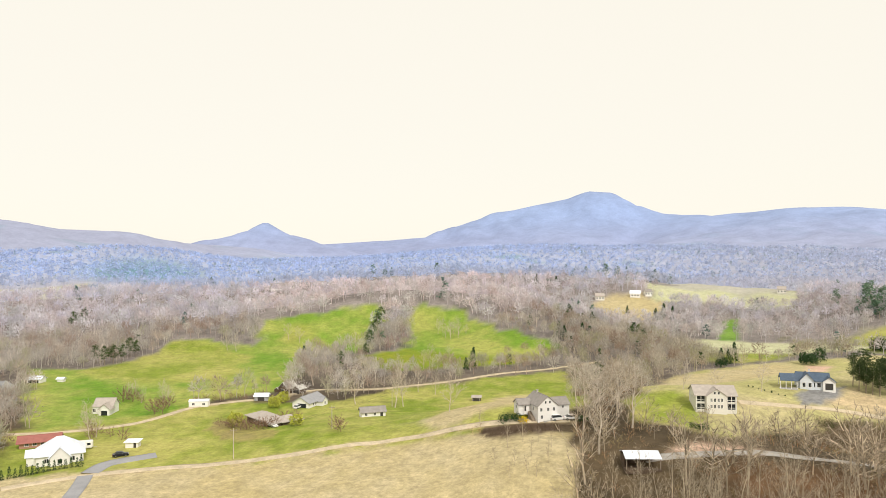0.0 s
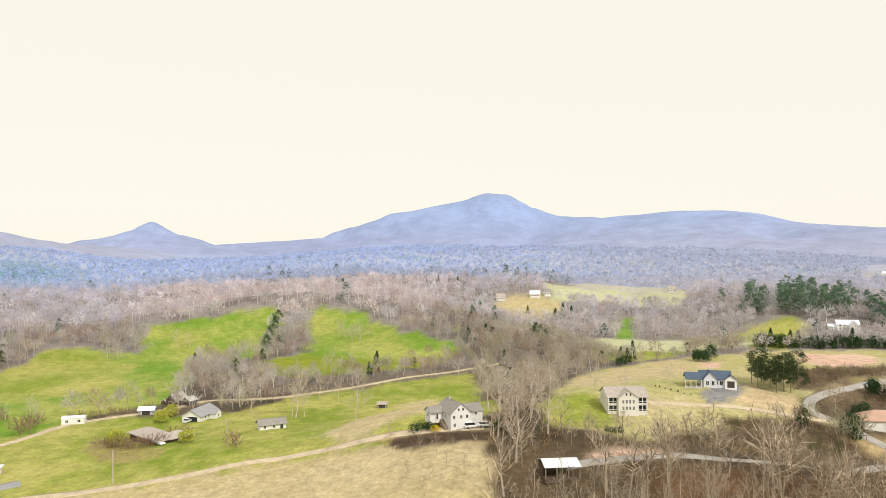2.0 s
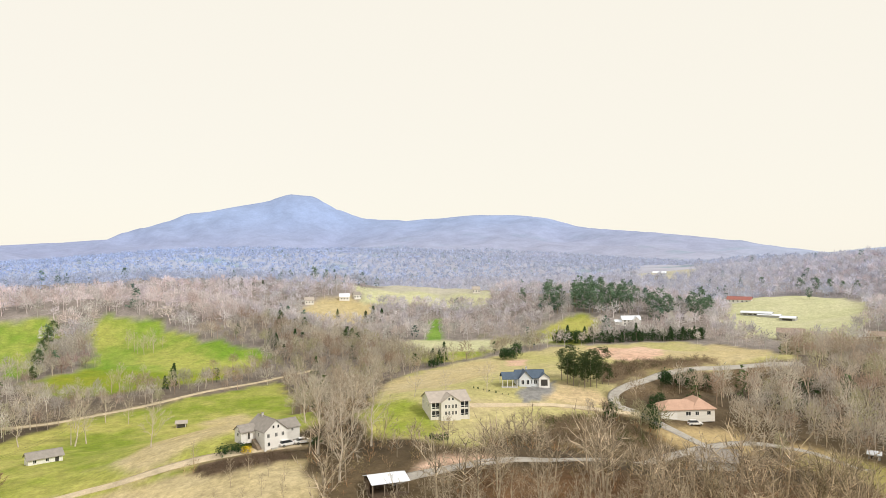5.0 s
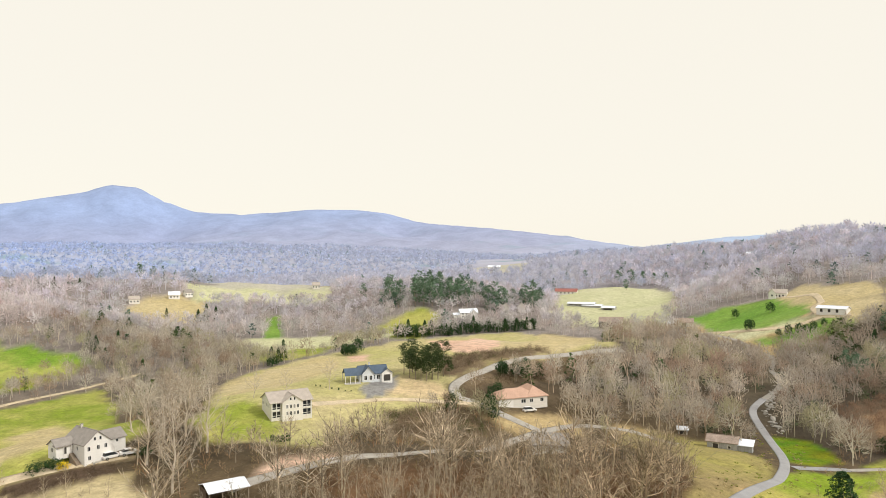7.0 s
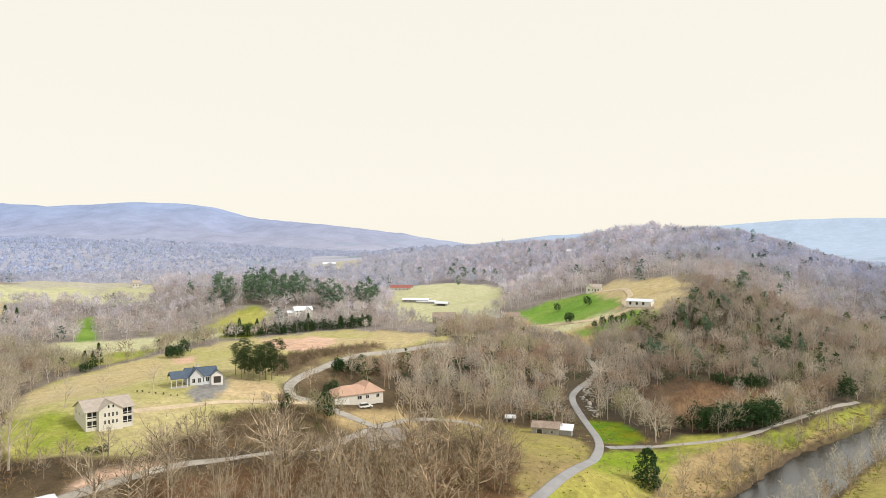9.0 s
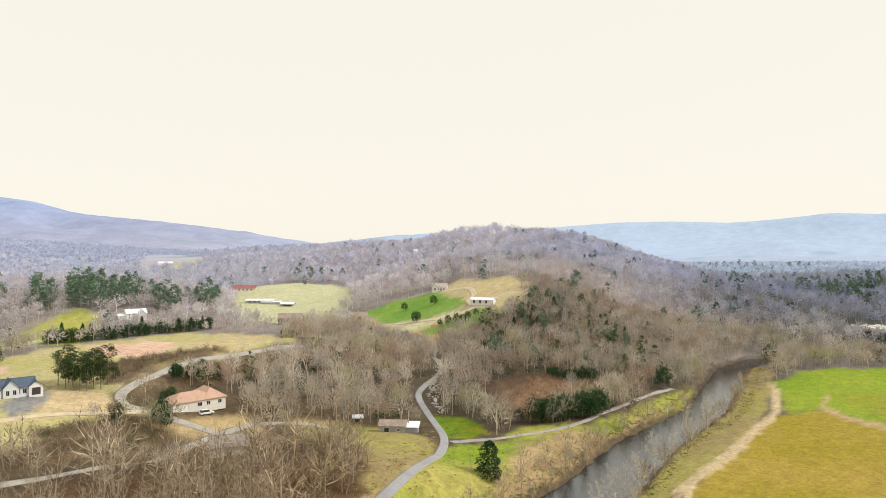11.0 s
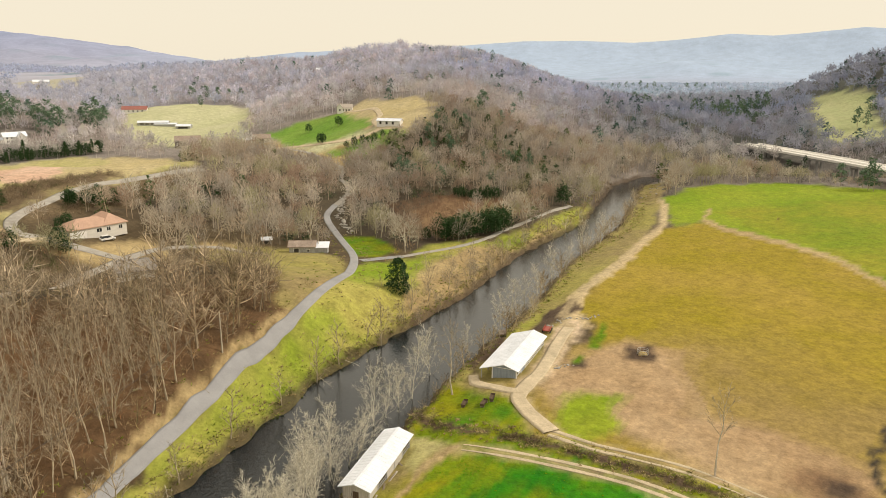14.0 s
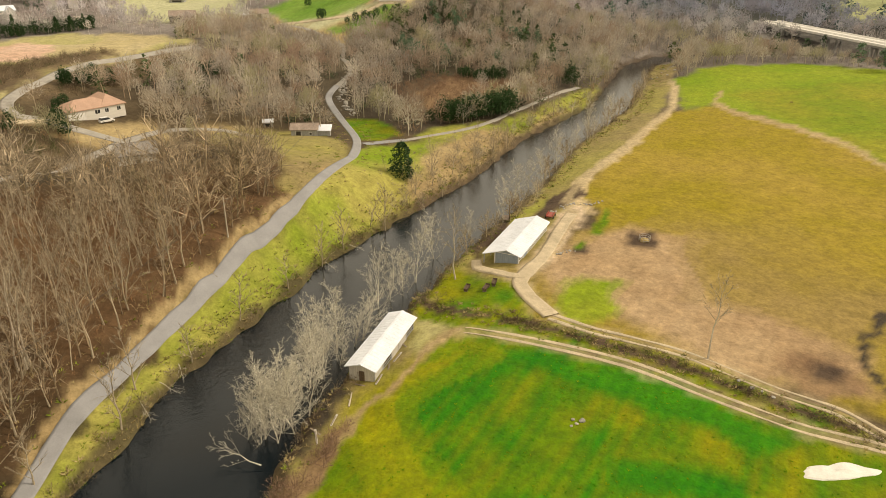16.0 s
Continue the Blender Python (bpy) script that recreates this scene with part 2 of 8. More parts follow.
field("mixed", (-221, 316), (-214, 339), (-209, 366), (-213, 397), (-208, 410), (-170, 390), (-148, 361), (-130, 297), (-179, 292), soft=4)
field("spring", (-78, 513), (-67, 528), (-42, 520), (-16, 482), (11, 446), (31, 427), (25, 398), (-9, 392), (-39, 385), (-61, 371), (-78, 370), (-86, 391), (-65, 432), (-68, 472), soft=4)
field("olive", (-85, 388), (-64, 425), (-9, 392), (23, 395), (4, 373), (-36, 355), (-61, 339), (-77, 353), soft=4)
field("mixed", (-202, 377), (-199, 415), (-173, 398), (-151, 380), (-148, 341), (-173, 323), soft=6)
field("mixed", (-157, 453), (-141, 467), (-131, 443), (-140, 421), (-153, 432), soft=5)
field("mixed", (-71, 259), (-51, 289), (32, 356), (32, 295), (-7, 282), (-33, 259), soft=3)
field("drygreen", (65, 288), (91, 347), (132, 383), (172, 406), (217, 425), (307, 419), (326, 345), (228, 230), (167, 227), (141, 216), (120, 197), (119, 191), (104, 187), (83, 182), (60, 156), (43, 172), (44, 196), soft=3)
field("dry", (176, 256), (325, 402), (327, 352), (221, 234), (172, 234), soft=3)
field("dry", (74, 316), (93, 344), (130, 377), (160, 385), (104, 255), (71, 226), soft=4)
field("mixed", (38, 186), (44, 204), (56, 203), (60, 194), (58, 176), (50, 168), (40, 176), soft=3)
field("clay", (239, 414), (274, 400), (182, 253), (166, 245), (152, 254), soft=2)
field("sandy", (100, 205), (116, 216), (126, 206), (121, 197), (108, 197), soft=3)
field("clay", (164, 382), (177, 383), (164, 354), (157, 362), soft=2)
field("clay", (42, 147), (47, 151), (65, 148), (63, 144), (49, 146), soft=2)
field("mixed", (128, 450), (180, 462), (196, 505), (181, 458), (160, 402), (113, 390), (116, 428), soft=5)
field("hillgreen", (143, 486), (157, 482), (171, 525), (184, 574), (176, 578), (160, 528), soft=2)
field("mixed", (231, 485), (282, 507), (284, 480), (256, 448), (240, 426), (214, 448), soft=4)
field("pasture", (105, 474), (136, 491), (181, 479), (240, 453), (179, 432), (116, 432), soft=4)
field("pasture", (486, 574), (573, 600), (553, 486), (437, 375), (379, 341), (368, 392), (381, 454), soft=4)
field("pasture", (456, 543), (517, 531), (543, 473), (442, 377), (403, 373), (361, 413), (395, 466), soft=5)
field("tan", (410, 344), (383, 303), (356, 262), (368, 249), (388, 236), (366, 222), (345, 232), (330, 240), (326, 250), (336, 268), (352, 292), (380, 330), soft=4)
field("hillgreen", (410, 343), (425, 337), (448, 327), (455, 306), (421, 257), (389, 236), (366, 248), (355, 261), (382, 303), soft=3)
field("hillgreen", (346, 246), (369, 228), (379, 212), (363, 209), (338, 212), (328, 227), soft=4)
field("dry", (452, 303), (476, 303), (485, 271), (446, 222), (402, 202), (388, 196), (372, 214), (388, 228), soft=4)
field("pasture", (370, 300), (366, 261), (380, 232), (382, 223), (366, 236), (345, 249), soft=3)
field("dry", (70, 606), (92, 640), (122, 642), (138, 624), (131, 592), (112, 560), (79, 556), (70, 576), soft=5)
field("pasture", (130, 690), (160, 694), (214, 690), (262, 645), (244, 606), (228, 582), (186, 630), (129, 626), soft=5)
# far fields, with haze painted in as pale washed-out tones
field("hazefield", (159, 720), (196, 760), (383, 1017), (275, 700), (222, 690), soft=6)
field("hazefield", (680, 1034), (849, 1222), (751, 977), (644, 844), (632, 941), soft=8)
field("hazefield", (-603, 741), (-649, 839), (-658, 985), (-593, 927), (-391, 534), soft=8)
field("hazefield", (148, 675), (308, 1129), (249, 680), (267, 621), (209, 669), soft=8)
field("tan", (340, 256), (338, 224), (316, 209), (308, 216), (320, 234), soft=3)
field("thicket", (134, 212), (168, 227), (200, 232), (226, 226), (218, 216), (193, 215), (157, 206), (132, 203), soft=2)
field("thicket", (130, 214), (137, 234), (151, 243), (168, 244), (196, 240), (200, 236), (166, 230), (148, 220), (137, 214), soft=2)
field("thicket", (86, 172), (94, 188), (111, 186), (122, 178), (116, 166), (102, 168), soft=2)
field("tan", (128, 184), (158, 175), (148, 163), (124, 174), soft=3)
field("tan", (165, 171), (178, 167), (178, 143), (146, 117), (152, 145), soft=3)
field("russet", (214, 114), (226, 105), (246, 99), (270, 104), (262, 122), (238, 121), soft=3)
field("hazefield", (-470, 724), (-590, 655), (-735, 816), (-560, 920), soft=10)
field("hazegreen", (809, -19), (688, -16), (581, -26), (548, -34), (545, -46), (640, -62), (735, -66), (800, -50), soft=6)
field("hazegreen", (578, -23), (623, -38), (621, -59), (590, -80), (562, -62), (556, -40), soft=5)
field("scrub", (33, 66), (43, 69), (64, 74), (89, 76), (119, 78), (147, 76), (179, 72), (230, 79), (286, 69), (382, 80), (397, 59), (343, 49), (253, 41), (193, 45), (147, 41), (124, 34), (96, 25), (71, 42), (50, 42), (39, 44), soft=2)
field("yellow", (274, 39), (219, 43), (173, 45), (158, 35), (135, 37), (112, 36), (105, 32), (104, 20), (103, 4), (101, -10), (99, -20), (94, -32), (190, -50), (212, -38), (234, -29), (253, -20), (267, -6), (278, 7), (285, 17.6), (296, 26), soft=1.5)
field("green", (343, 49), (390, 36), (419, -3), (417, -41), (411, -84), (190, -70), (190, -50), (212, -38), (234, -29), (253, -20), (267, -6), (278, 7), (285, 17.6), (296, 26), (280, 36), soft=3)
field("olive", (318, 22), (345, 6), (400, -52), (420, -86), (215, -60), (243, -30), (262, -18), (275, -4), (287, 6), (297, 16), soft=6)
field("tan", (327.5, 26), (304, 25.4), (289.5, 17), (283, 7), (271.5, -6.5), (257, -20.5), (237, -30), (212, -40), (210, -38), (231, -28.7), (251, -19.4), (263.5, -6), (274.5, 7), (282, 17.6), (298, 26.8), (326.8, 27.6), soft=0.8)
field("sandy", (334, 50), (330, 45), (284, 38), (216, 41), (188, 45), (166, 42), (158, 36), (157, 40), (166, 48), (188, 48.6), (216, 44.6), (284, 41), (326, 48), soft=0.8)
field("straw", (142, 36), (166, 24), (164, -8), (146, -28), (112, -22), (103, -6), (107, 20), (114, 33), soft=11)
field("baredirt", (133, 41), (151, 34), (154, 23), (149, 14.7), (126, 8), (118, -8), (113, -21), (100, -20), (101, -8), (105.5, 2), (105.5, 16), (114, 22), (111, 33), (119, 39), soft=5)
field("russet", (108, -6), (112, -11), (113, -17.4), (107, -21), (101, -21), (100.6, -15), (102, -9.5), soft=2.5)
field("mould", (136, -22.7), (126.5, -19.3), (118.5, -17.7), (111.4, -18.2), (105.5, -20.7), (107, -22), (112, -19.6), (119, -19.2), (126, -20.8), (131, -23.4), soft=0.8)
field("baredirt", (145, 30), (154, 27), (151, 17), (141, 18), (138, 24), soft=3)
field("manure", (149.6, 26.6), (152, 23.5), (148.6, 19.8), (143, 19.6), (142, 23.6), (144, 26), soft=1.2)
field("manure", (108.7, -11), (111, -14), (109.7, -16.6), (106, -15.7), (103.9, -12.7), (105.1, -10.8), soft=1.2)
field("green", (115.8, 33.7), (124, 28), (125, 21.4), (114.6, 19), (107.4, 22.3), (106.7, 28), (109.3, 32), soft=2.5)
field("vivid", (50, 43.6), (60.7, 45), (69.2, 45.6), (75.3, 44), (83.5, 44.4), (91.4, 43), (95, 38), (96, 29), (96, 15), (93, 0), (91, -11), (91.6, -20), (89, -33), (73, -30), (37, 42), soft=0.7)
field("gold", (53, 43), (66, 44.3), (76, 42.6), (85, 41.4), (89, 36.5), (78, 33.8), (67, 34.3), (60, 32), (56, 30), (50, 36), soft=7)
field("deep", (94, 34), (95.3, 20), (94.4, 7), (91, -3), (88, -9), (84, -2), (87.5, 9.7), (87.5, 22), (89, 32), soft=2.5)
field("deep", (76.6, 12.6), (79.6, 4.5), (79, -2), (74, -3), (67.9, 9), soft=3)
field("russet", (261, 153), (293, 151), (299, 120), (315, 103), (293, 96), (270, 102), (274, 112), (253, 122), (219, 115), (215, 124), soft=3)
field("mould", (199, 112), (206, 124), (218, 138), (236, 154), (262, 166), (290, 172), (300, 150), (262, 142), (240, 128), (226, 112), (212, 106), soft=4)
field("lawn", (197, 106), (219, 106), (222, 96), (240, 89), (273, 85), (291, 83), (322, 78), (283, 69), (250, 75), (222, 82), (200, 95), soft=2)
field("vivid", (105, 59), (101, 51), (99.3, 37), (96.3, 37), (95.9, 45), (98, 53), (101, 59), soft=0.8)
field("vivid", (112, 61), (121, 54.5), (116, 48), (115, 40), (107, 36), (103.7, 32), (102.6, 37), (104, 46), (106, 57), soft=1.5)
field("lawn", (171, 112), (150, 103.4), (121, 95.2), (86, 88.6), (69, 85.6), (54, 82.2), (43, 77.6), (34, 72), (41, 64), (62, 73), (86, 73), (114, 75), (139, 73), (164, 91), (183, 106), soft=1.5)
field("vivid", (209, 142), (213, 129), (200, 113), (185, 115), (187, 124), soft=1)
field("lawn", (174, 112), (191, 106), (205, 95), (243, 88), (292, 82), (282, 75), (218, 73), (191, 76), (158, 78), (133, 83), (124, 94), soft=2)
field("scrub", (149, 157), (167, 162), (173, 142), (165, 117), (167, 113), (143, 101), (127, 99), (121, 98), (124, 102), (153, 116), (153, 136), soft=3)
field("manure", (151, 51), (154, 50.8), (165, 51), (179, 47.9), (171, 42.6), (162, 44.8), (150, 45.4), soft=0.8)
field("lawn", (146, 54.4), (151, 55), (158, 54.5), (167.5, 52), (164.7, 50.9), (154, 50.7), (148, 52), soft=0.6)

field("manure", (131, 56.3), (149.5, 57.2), (147, 53.5), (128.8, 53), (124, 53), soft=1)
field("manure", (-3, 174), (6, 174), (19, 172), (19, 165), (11, 164), (-2, 169), soft=1)
field("tan", (36, 77), (42, 81.2), (53, 85.6), (68.5, 88.6), (85.5, 92), (107.5, 96), (120, 98.2), (140, 103.4), (153, 108), (154, 106), (140.5, 102), (120.5, 96.8), (107.8, 94.4), (86, 90.6), (69, 87.2), (53.8, 84), (43, 79.6), (37, 76), soft=0.8)
field("vivid", (106, 52), (103, 34), (103.4, 22), (103, 12), (101.6, 3), (98.5, -7), (96.8, -15), (93.6, -21), (92.6, -20), (92.3, -11), (94.4, 0), (97.4, 15), (97.4, 29), (96, 39), (95, 45), (98, 54), soft=0.7)
field("manure", (107, 58), (102.6, 51), (101, 45), (101.8, 38), (102.6, 31), (101.9, 21), (101, 9), (98.6, -2), (96.3, -10), (95.6, -17), (93.6, -17), (94.6, -9), (96.4, -1), (98.6, 9), (99.6, 21), (100.5, 31), (100, 38), (99.4, 46), (102, 55), soft=0.6)

field("tan", (95, 42), (91.6, 43.4), (83.5, 44.8), (75.3, 44.4), (69.2, 46.4), (60.7, 45.4), (52, 44), (52, 45), (61, 46.4), (69.4, 47.4), (76, 45.6), (84, 46.2), (92, 46), (95.6, 44), soft=0.6)
field("drygreen", (84, 46.4), (92, 46.4), (96, 44), (98, 50), (95, 52), (88, 49), soft=1.5)
field("mould", (57, 49), (64, 50.4), (73, 51), (75, 54), (74, 58), (64, 58), (55, 55), soft=1.5)
field("russet", (49, 47), (58, 48), (65, 48), (68, 48), (67, 46), (58, 45), (49, 44), soft=1)
field("tan", (187, 97), (216, 93), (235, 82), (272, 82), (261, 76), (201, 72), (168, 72), (143, 71), (133, 74), (147, 84), soft=3)
field("court", (93, 207), (102, 215), (113, 220), (109, 210), (100, 201), (93, 199), soft=1)
field("scrub", (174, 166), (181, 151), (186, 140), (174, 118), (156, 107), (125, 97), (122, 101), (135, 112), (164, 151), soft=2)
field("dry", (-24, 192), (-12, 210), (2, 276), (14, 283), (13, 210), (4, 189), (-7, 183), (-16, 181), soft=4)
field("scrub", (-98, 205), (-100, 215), (-96, 224), (-83, 210), (-70, 199), (-69, 189), (-75, 187), (-87, 192), soft=1)
field("yard", (144, 44.2), (148, 44.4), (160.7, 44.2), (161.6, 39.8), (155, 38.3), (147, 38.3), (128, 37.4), (121, 38), (119, 40), (121, 42.2), (128, 41.6), (137, 42.2), soft=0.9)
field("vivid", (145, 34), (155, 35), (162, 34.8), (161.4, 33.6), (155, 32.6), (146, 32.4), soft=0.7)
field("manure", (132.5, 34.4), (137, 35.2), (139, 33), (134, 32), soft=0.5)
field("vivid", (136.6, 35), (140.6, 35.6), (139.6, 33.2), (137.4, 33.4), soft=0.5)


# roads and tracks: name, surface, width and plan line
ROADS = []


def road(name, surface, width, *line):
    ROADS.append((name, surface, width, line))


road("river_road", "asphalt", 2.6, (21, 65), (36.9, 74.6), (54, 82.8), (86, 89.3), (121, 95.7), (148, 103), (170, 112), (189, 125), (210, 145), (228, 162), (246, 170))
road("upper_road", "gravel", 2.0, (246, 170), (267, 177), (295, 200), (318, 215), (335, 239), (353, 270), (377, 310), (381, 338))
road("side_road", "asphalt", 2.8, (179, 115), (187, 112), (193, 108))
road("grass_track", "gravel", 2.1, (193, 108), (202, 104), (223, 95), (253, 91), (287, 88), (307, 84))
road("shelf_drive", "gravel", 2.8, (37, 144), (42, 145), (62, 145), (81, 143), (111, 161), (132, 168), (155, 171), (169, 163), (170, 145))
road("knoll_road", "gravel", 3.4, (137, 169), (133, 181), (129, 190), (124, 196), (128, 205), (138, 212), (149, 217), (166, 226), (188, 232), (207, 229), (228, 226))
road("house_drive", "sand", 2.6, (73, 195), (86, 197), (101, 197), (116, 193), (129, 190))
road("valley_road", "sand", 2.7, (-166, 195), (-149, 200), (-129, 214), (-122, 243), (-110, 254), (-97, 265), (-84, 286), (-54, 291), (-25, 316), (2, 342), (35, 368), (53, 386))
road("field_road", "sand", 2.8, (-125, 144), (-119, 149), (-109, 155), (-91, 163), (-73, 167), (-56, 170), (-37, 176), (-14, 176), (-5, 176), (10, 175), (22, 175))
road("farm_lane", "asphalt", 4, (-109, 155), (-106, 148), (-102, 137))
road("yard_drive", "asphalt", 5, (-109, 157), (-109, 165), (-103, 171), (-99, 174))
road("bend_road", "asphalt", 5, (-239, 286), (-226, 275), (-214, 261), (-201, 244), (-196, 232))
road("hill_drive", "sand", 4, (455, 303), (438, 269), (416, 249), (399, 243), (377, 224), (382, 212))
road("farm_road", "sand", 4, (377, 310), (362, 266), (366, 235), (377, 224))
road("yard_track", "sand", 2.9, (155, 41.5), (147, 41.2), (137, 40.2), (128, 39.6), (121, 40), (115.5, 39.8), (110.5, 36), (105.6, 30.4))
road("hedge_track", "sand", 2.6, (105.6, 30.4), (104.2, 22.4), (103.9, 13.9), (102.9, 5.6), (99.5, -5.9), (97.9, -14.7), (94.7, -20), (91, -29))
road("barn_track", "sand", 2.0, (124, 52.6), (120, 50.6), (117.7, 46.3), (117, 42.5), (118, 40))
road("field_track", "sand", 2.8, (94.6, 42), (95.6, 37), (96.6, 29), (96.6, 15.4), (93.6, 0.6), (91.7, -10.9), (92.1, -19.9), (90, -31))
road("bank_track", "sand", 2.0, (340, 50), (330, 47), (284, 40), (216, 43.5), (188, 47), (167, 46), (155, 42))

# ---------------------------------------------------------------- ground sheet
# pasture, hazefield and hazegreen are paled to hold distance haze
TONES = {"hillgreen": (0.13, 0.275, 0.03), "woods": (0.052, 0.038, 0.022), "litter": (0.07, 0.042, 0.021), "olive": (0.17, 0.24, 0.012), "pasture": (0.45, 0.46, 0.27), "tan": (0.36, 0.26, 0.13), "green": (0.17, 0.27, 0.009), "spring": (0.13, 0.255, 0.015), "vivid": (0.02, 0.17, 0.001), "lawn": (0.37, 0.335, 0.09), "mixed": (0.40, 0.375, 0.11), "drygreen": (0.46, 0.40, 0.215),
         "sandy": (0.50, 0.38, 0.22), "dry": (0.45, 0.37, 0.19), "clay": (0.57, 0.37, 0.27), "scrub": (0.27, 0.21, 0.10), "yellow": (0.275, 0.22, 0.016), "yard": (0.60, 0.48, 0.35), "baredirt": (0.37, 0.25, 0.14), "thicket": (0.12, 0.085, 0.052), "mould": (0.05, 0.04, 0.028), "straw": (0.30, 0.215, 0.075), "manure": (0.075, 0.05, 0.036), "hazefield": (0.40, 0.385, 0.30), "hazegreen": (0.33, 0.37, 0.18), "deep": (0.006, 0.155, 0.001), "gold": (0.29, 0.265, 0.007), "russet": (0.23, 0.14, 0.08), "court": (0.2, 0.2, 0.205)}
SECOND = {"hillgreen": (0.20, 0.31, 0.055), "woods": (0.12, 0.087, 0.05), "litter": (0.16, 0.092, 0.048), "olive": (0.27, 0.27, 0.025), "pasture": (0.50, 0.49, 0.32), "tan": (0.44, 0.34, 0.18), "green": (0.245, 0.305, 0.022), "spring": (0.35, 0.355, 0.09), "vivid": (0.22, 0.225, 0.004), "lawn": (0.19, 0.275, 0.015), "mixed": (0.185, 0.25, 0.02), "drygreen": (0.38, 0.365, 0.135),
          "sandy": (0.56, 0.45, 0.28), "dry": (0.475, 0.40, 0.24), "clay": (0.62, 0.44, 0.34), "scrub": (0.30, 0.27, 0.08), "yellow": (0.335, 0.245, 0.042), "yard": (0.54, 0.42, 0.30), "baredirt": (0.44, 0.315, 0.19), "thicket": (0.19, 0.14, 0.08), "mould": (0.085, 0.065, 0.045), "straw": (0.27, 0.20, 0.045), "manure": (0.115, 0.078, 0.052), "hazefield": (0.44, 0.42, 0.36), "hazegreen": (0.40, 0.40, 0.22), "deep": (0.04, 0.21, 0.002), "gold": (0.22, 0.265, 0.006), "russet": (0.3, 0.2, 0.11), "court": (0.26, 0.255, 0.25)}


def inside(x, y, outline):
    hit = np.zeros(x.shape, bool)
    for (x0, y0), (x1, y1) in zip(outline, outline[1:] + outline[:1]):
        if y0 != y1:
            hit ^= ((y0 > y) != (y1 > y)) & (x < (x1 - x0) * (y - y0) / (y1 - y0) + x0)
    return hit


def cover(x, y, outline, soft):
    """How much of each place lies within the outline, with an uneven edge."""
    got = np.zeros(x.shape)
    xs, ys = [p[0] for p in outline], [p[1] for p in outline]
    pick = np.where((x > min(xs) - 4 * soft) & (x < max(xs) + 4 * soft) & (y > min(ys) - 4 * soft) & (y < max(ys) + 4 * soft))
    px, py = x[pick], y[pick]
    wx, wy = px + wave(px, py, 9 * soft, 21) * soft, py + wave(px, py, 9 * soft, 22) * soft
    for dx, dy in ((0, 0), (0.6, 0.2), (-0.2, 0.6), (-0.6, -0.2), (0.2, -0.6)):
        got[pick] += inside(wx + dx * soft, wy + dy * soft, outline) / 5
    return got


def evergreen_valley(x, y):
    """1 in the evergreen valley past the bridge, its haze and shade painted in."""
    b, r = np.degrees(np.arctan2(-x, y)), np.hypot(x, y)
    return step(-70, -82, b) * step(430, 560, r) * (1 - 0.6 * step(1100, 2000, r))


def laurel_slope(x, y):
    """1 on the spur beside the creek: evergreen laurel under the trees, darker floor tone."""
    return np.exp(-(((x - 330) / 110) ** 2 + ((y - 165) / 75) ** 2) ** 2)


def ground_tone(x, y):
    v = np.clip(0.5 + 0.35 * wave(x, y, 95, 36) + 0.3 * wave(x, y, 38, 31) + 0.25 * wave(x, y, 13, 32), 0, 1)[:, None]
    v = 0.5 + (v - 0.5) * (1 - 0.2 * step(230, 480, np.hypot(x, y)))[:, None]
    rows = wave(y * 2.6 + x * 0.12, x * 0.16, 9, 35) * (1 - step(100, 150, np.hypot(x, y))) * step(50, 40, y)
    v = np.clip(v + 0.24 * rows[:, None], 0, 1)
    # woods and litter tones are darkened for the shade under the trees
    tone = np.array(TONES["woods"]) * (1 - v) + np.array(SECOND["woods"]) * v
    # distance haze painted in: the floor pales, then turns mauve-blue
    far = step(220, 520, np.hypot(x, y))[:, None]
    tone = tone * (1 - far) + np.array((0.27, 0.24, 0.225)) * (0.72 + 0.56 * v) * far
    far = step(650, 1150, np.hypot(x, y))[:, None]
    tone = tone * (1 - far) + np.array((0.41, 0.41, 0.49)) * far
    # valley haze and shade painted into the ground tone
    far = evergreen_valley(x, y)[:, None]
    tone = tone * (1 - far) + np.array((0.09, 0.095, 0.085)) * (0.7 + 0.6 * v) * far
    laurel = laurel_slope(x, y)[:, None]
    tone = tone * (1 - laurel) + np.array((0.10, 0.083, 0.055)) * (0.6 + 0.8 * v) * laurel
    for kind, outline, soft in FIELDS:
        c = cover(x, y, outline, soft)[:, None]
        tone = tone * (1 - c) + (np.array(TONES[kind]) * (1 - v) + np.array(SECOND[kind]) * v) * c
    # bare earth at the foot of the banks
    d, at = line_distance(x, y, RIVER_LINE)
    d = d - np.interp(at, range(len(RIVER_LINE)), RIVER_HALF) + wave(x, y, 9, 34) * 0.5
    c = (0.9 * (1 - step(1.6, 3.4, d)))[:, None]
    tone = tone * (1 - c) + np.array((0.085, 0.06, 0.04)) * c
    for name, surface, width, line in ROADS:
        if surface == "sand":
            d = line_distance(x, y, line)[0] + wave(x, y, 6, 33) * 0.7
            c = ((0.4 if name in ("field_track", "hedge_track") else 0.75) * (1 - step(width * 0.35, width * 0.5 + 0.8, d)))[:, None]
            tone = tone * (1 - c) + np.array((0.45, 0.36, 0.22)) * c
    return tone


def open_ground(x, y):
    """1 in fields, 0 in the woods."""
    return np.max([cover(x, y, outline, soft) for kind, outline, soft in FIELDS if kind not in ("litter", "mould")], axis=0)


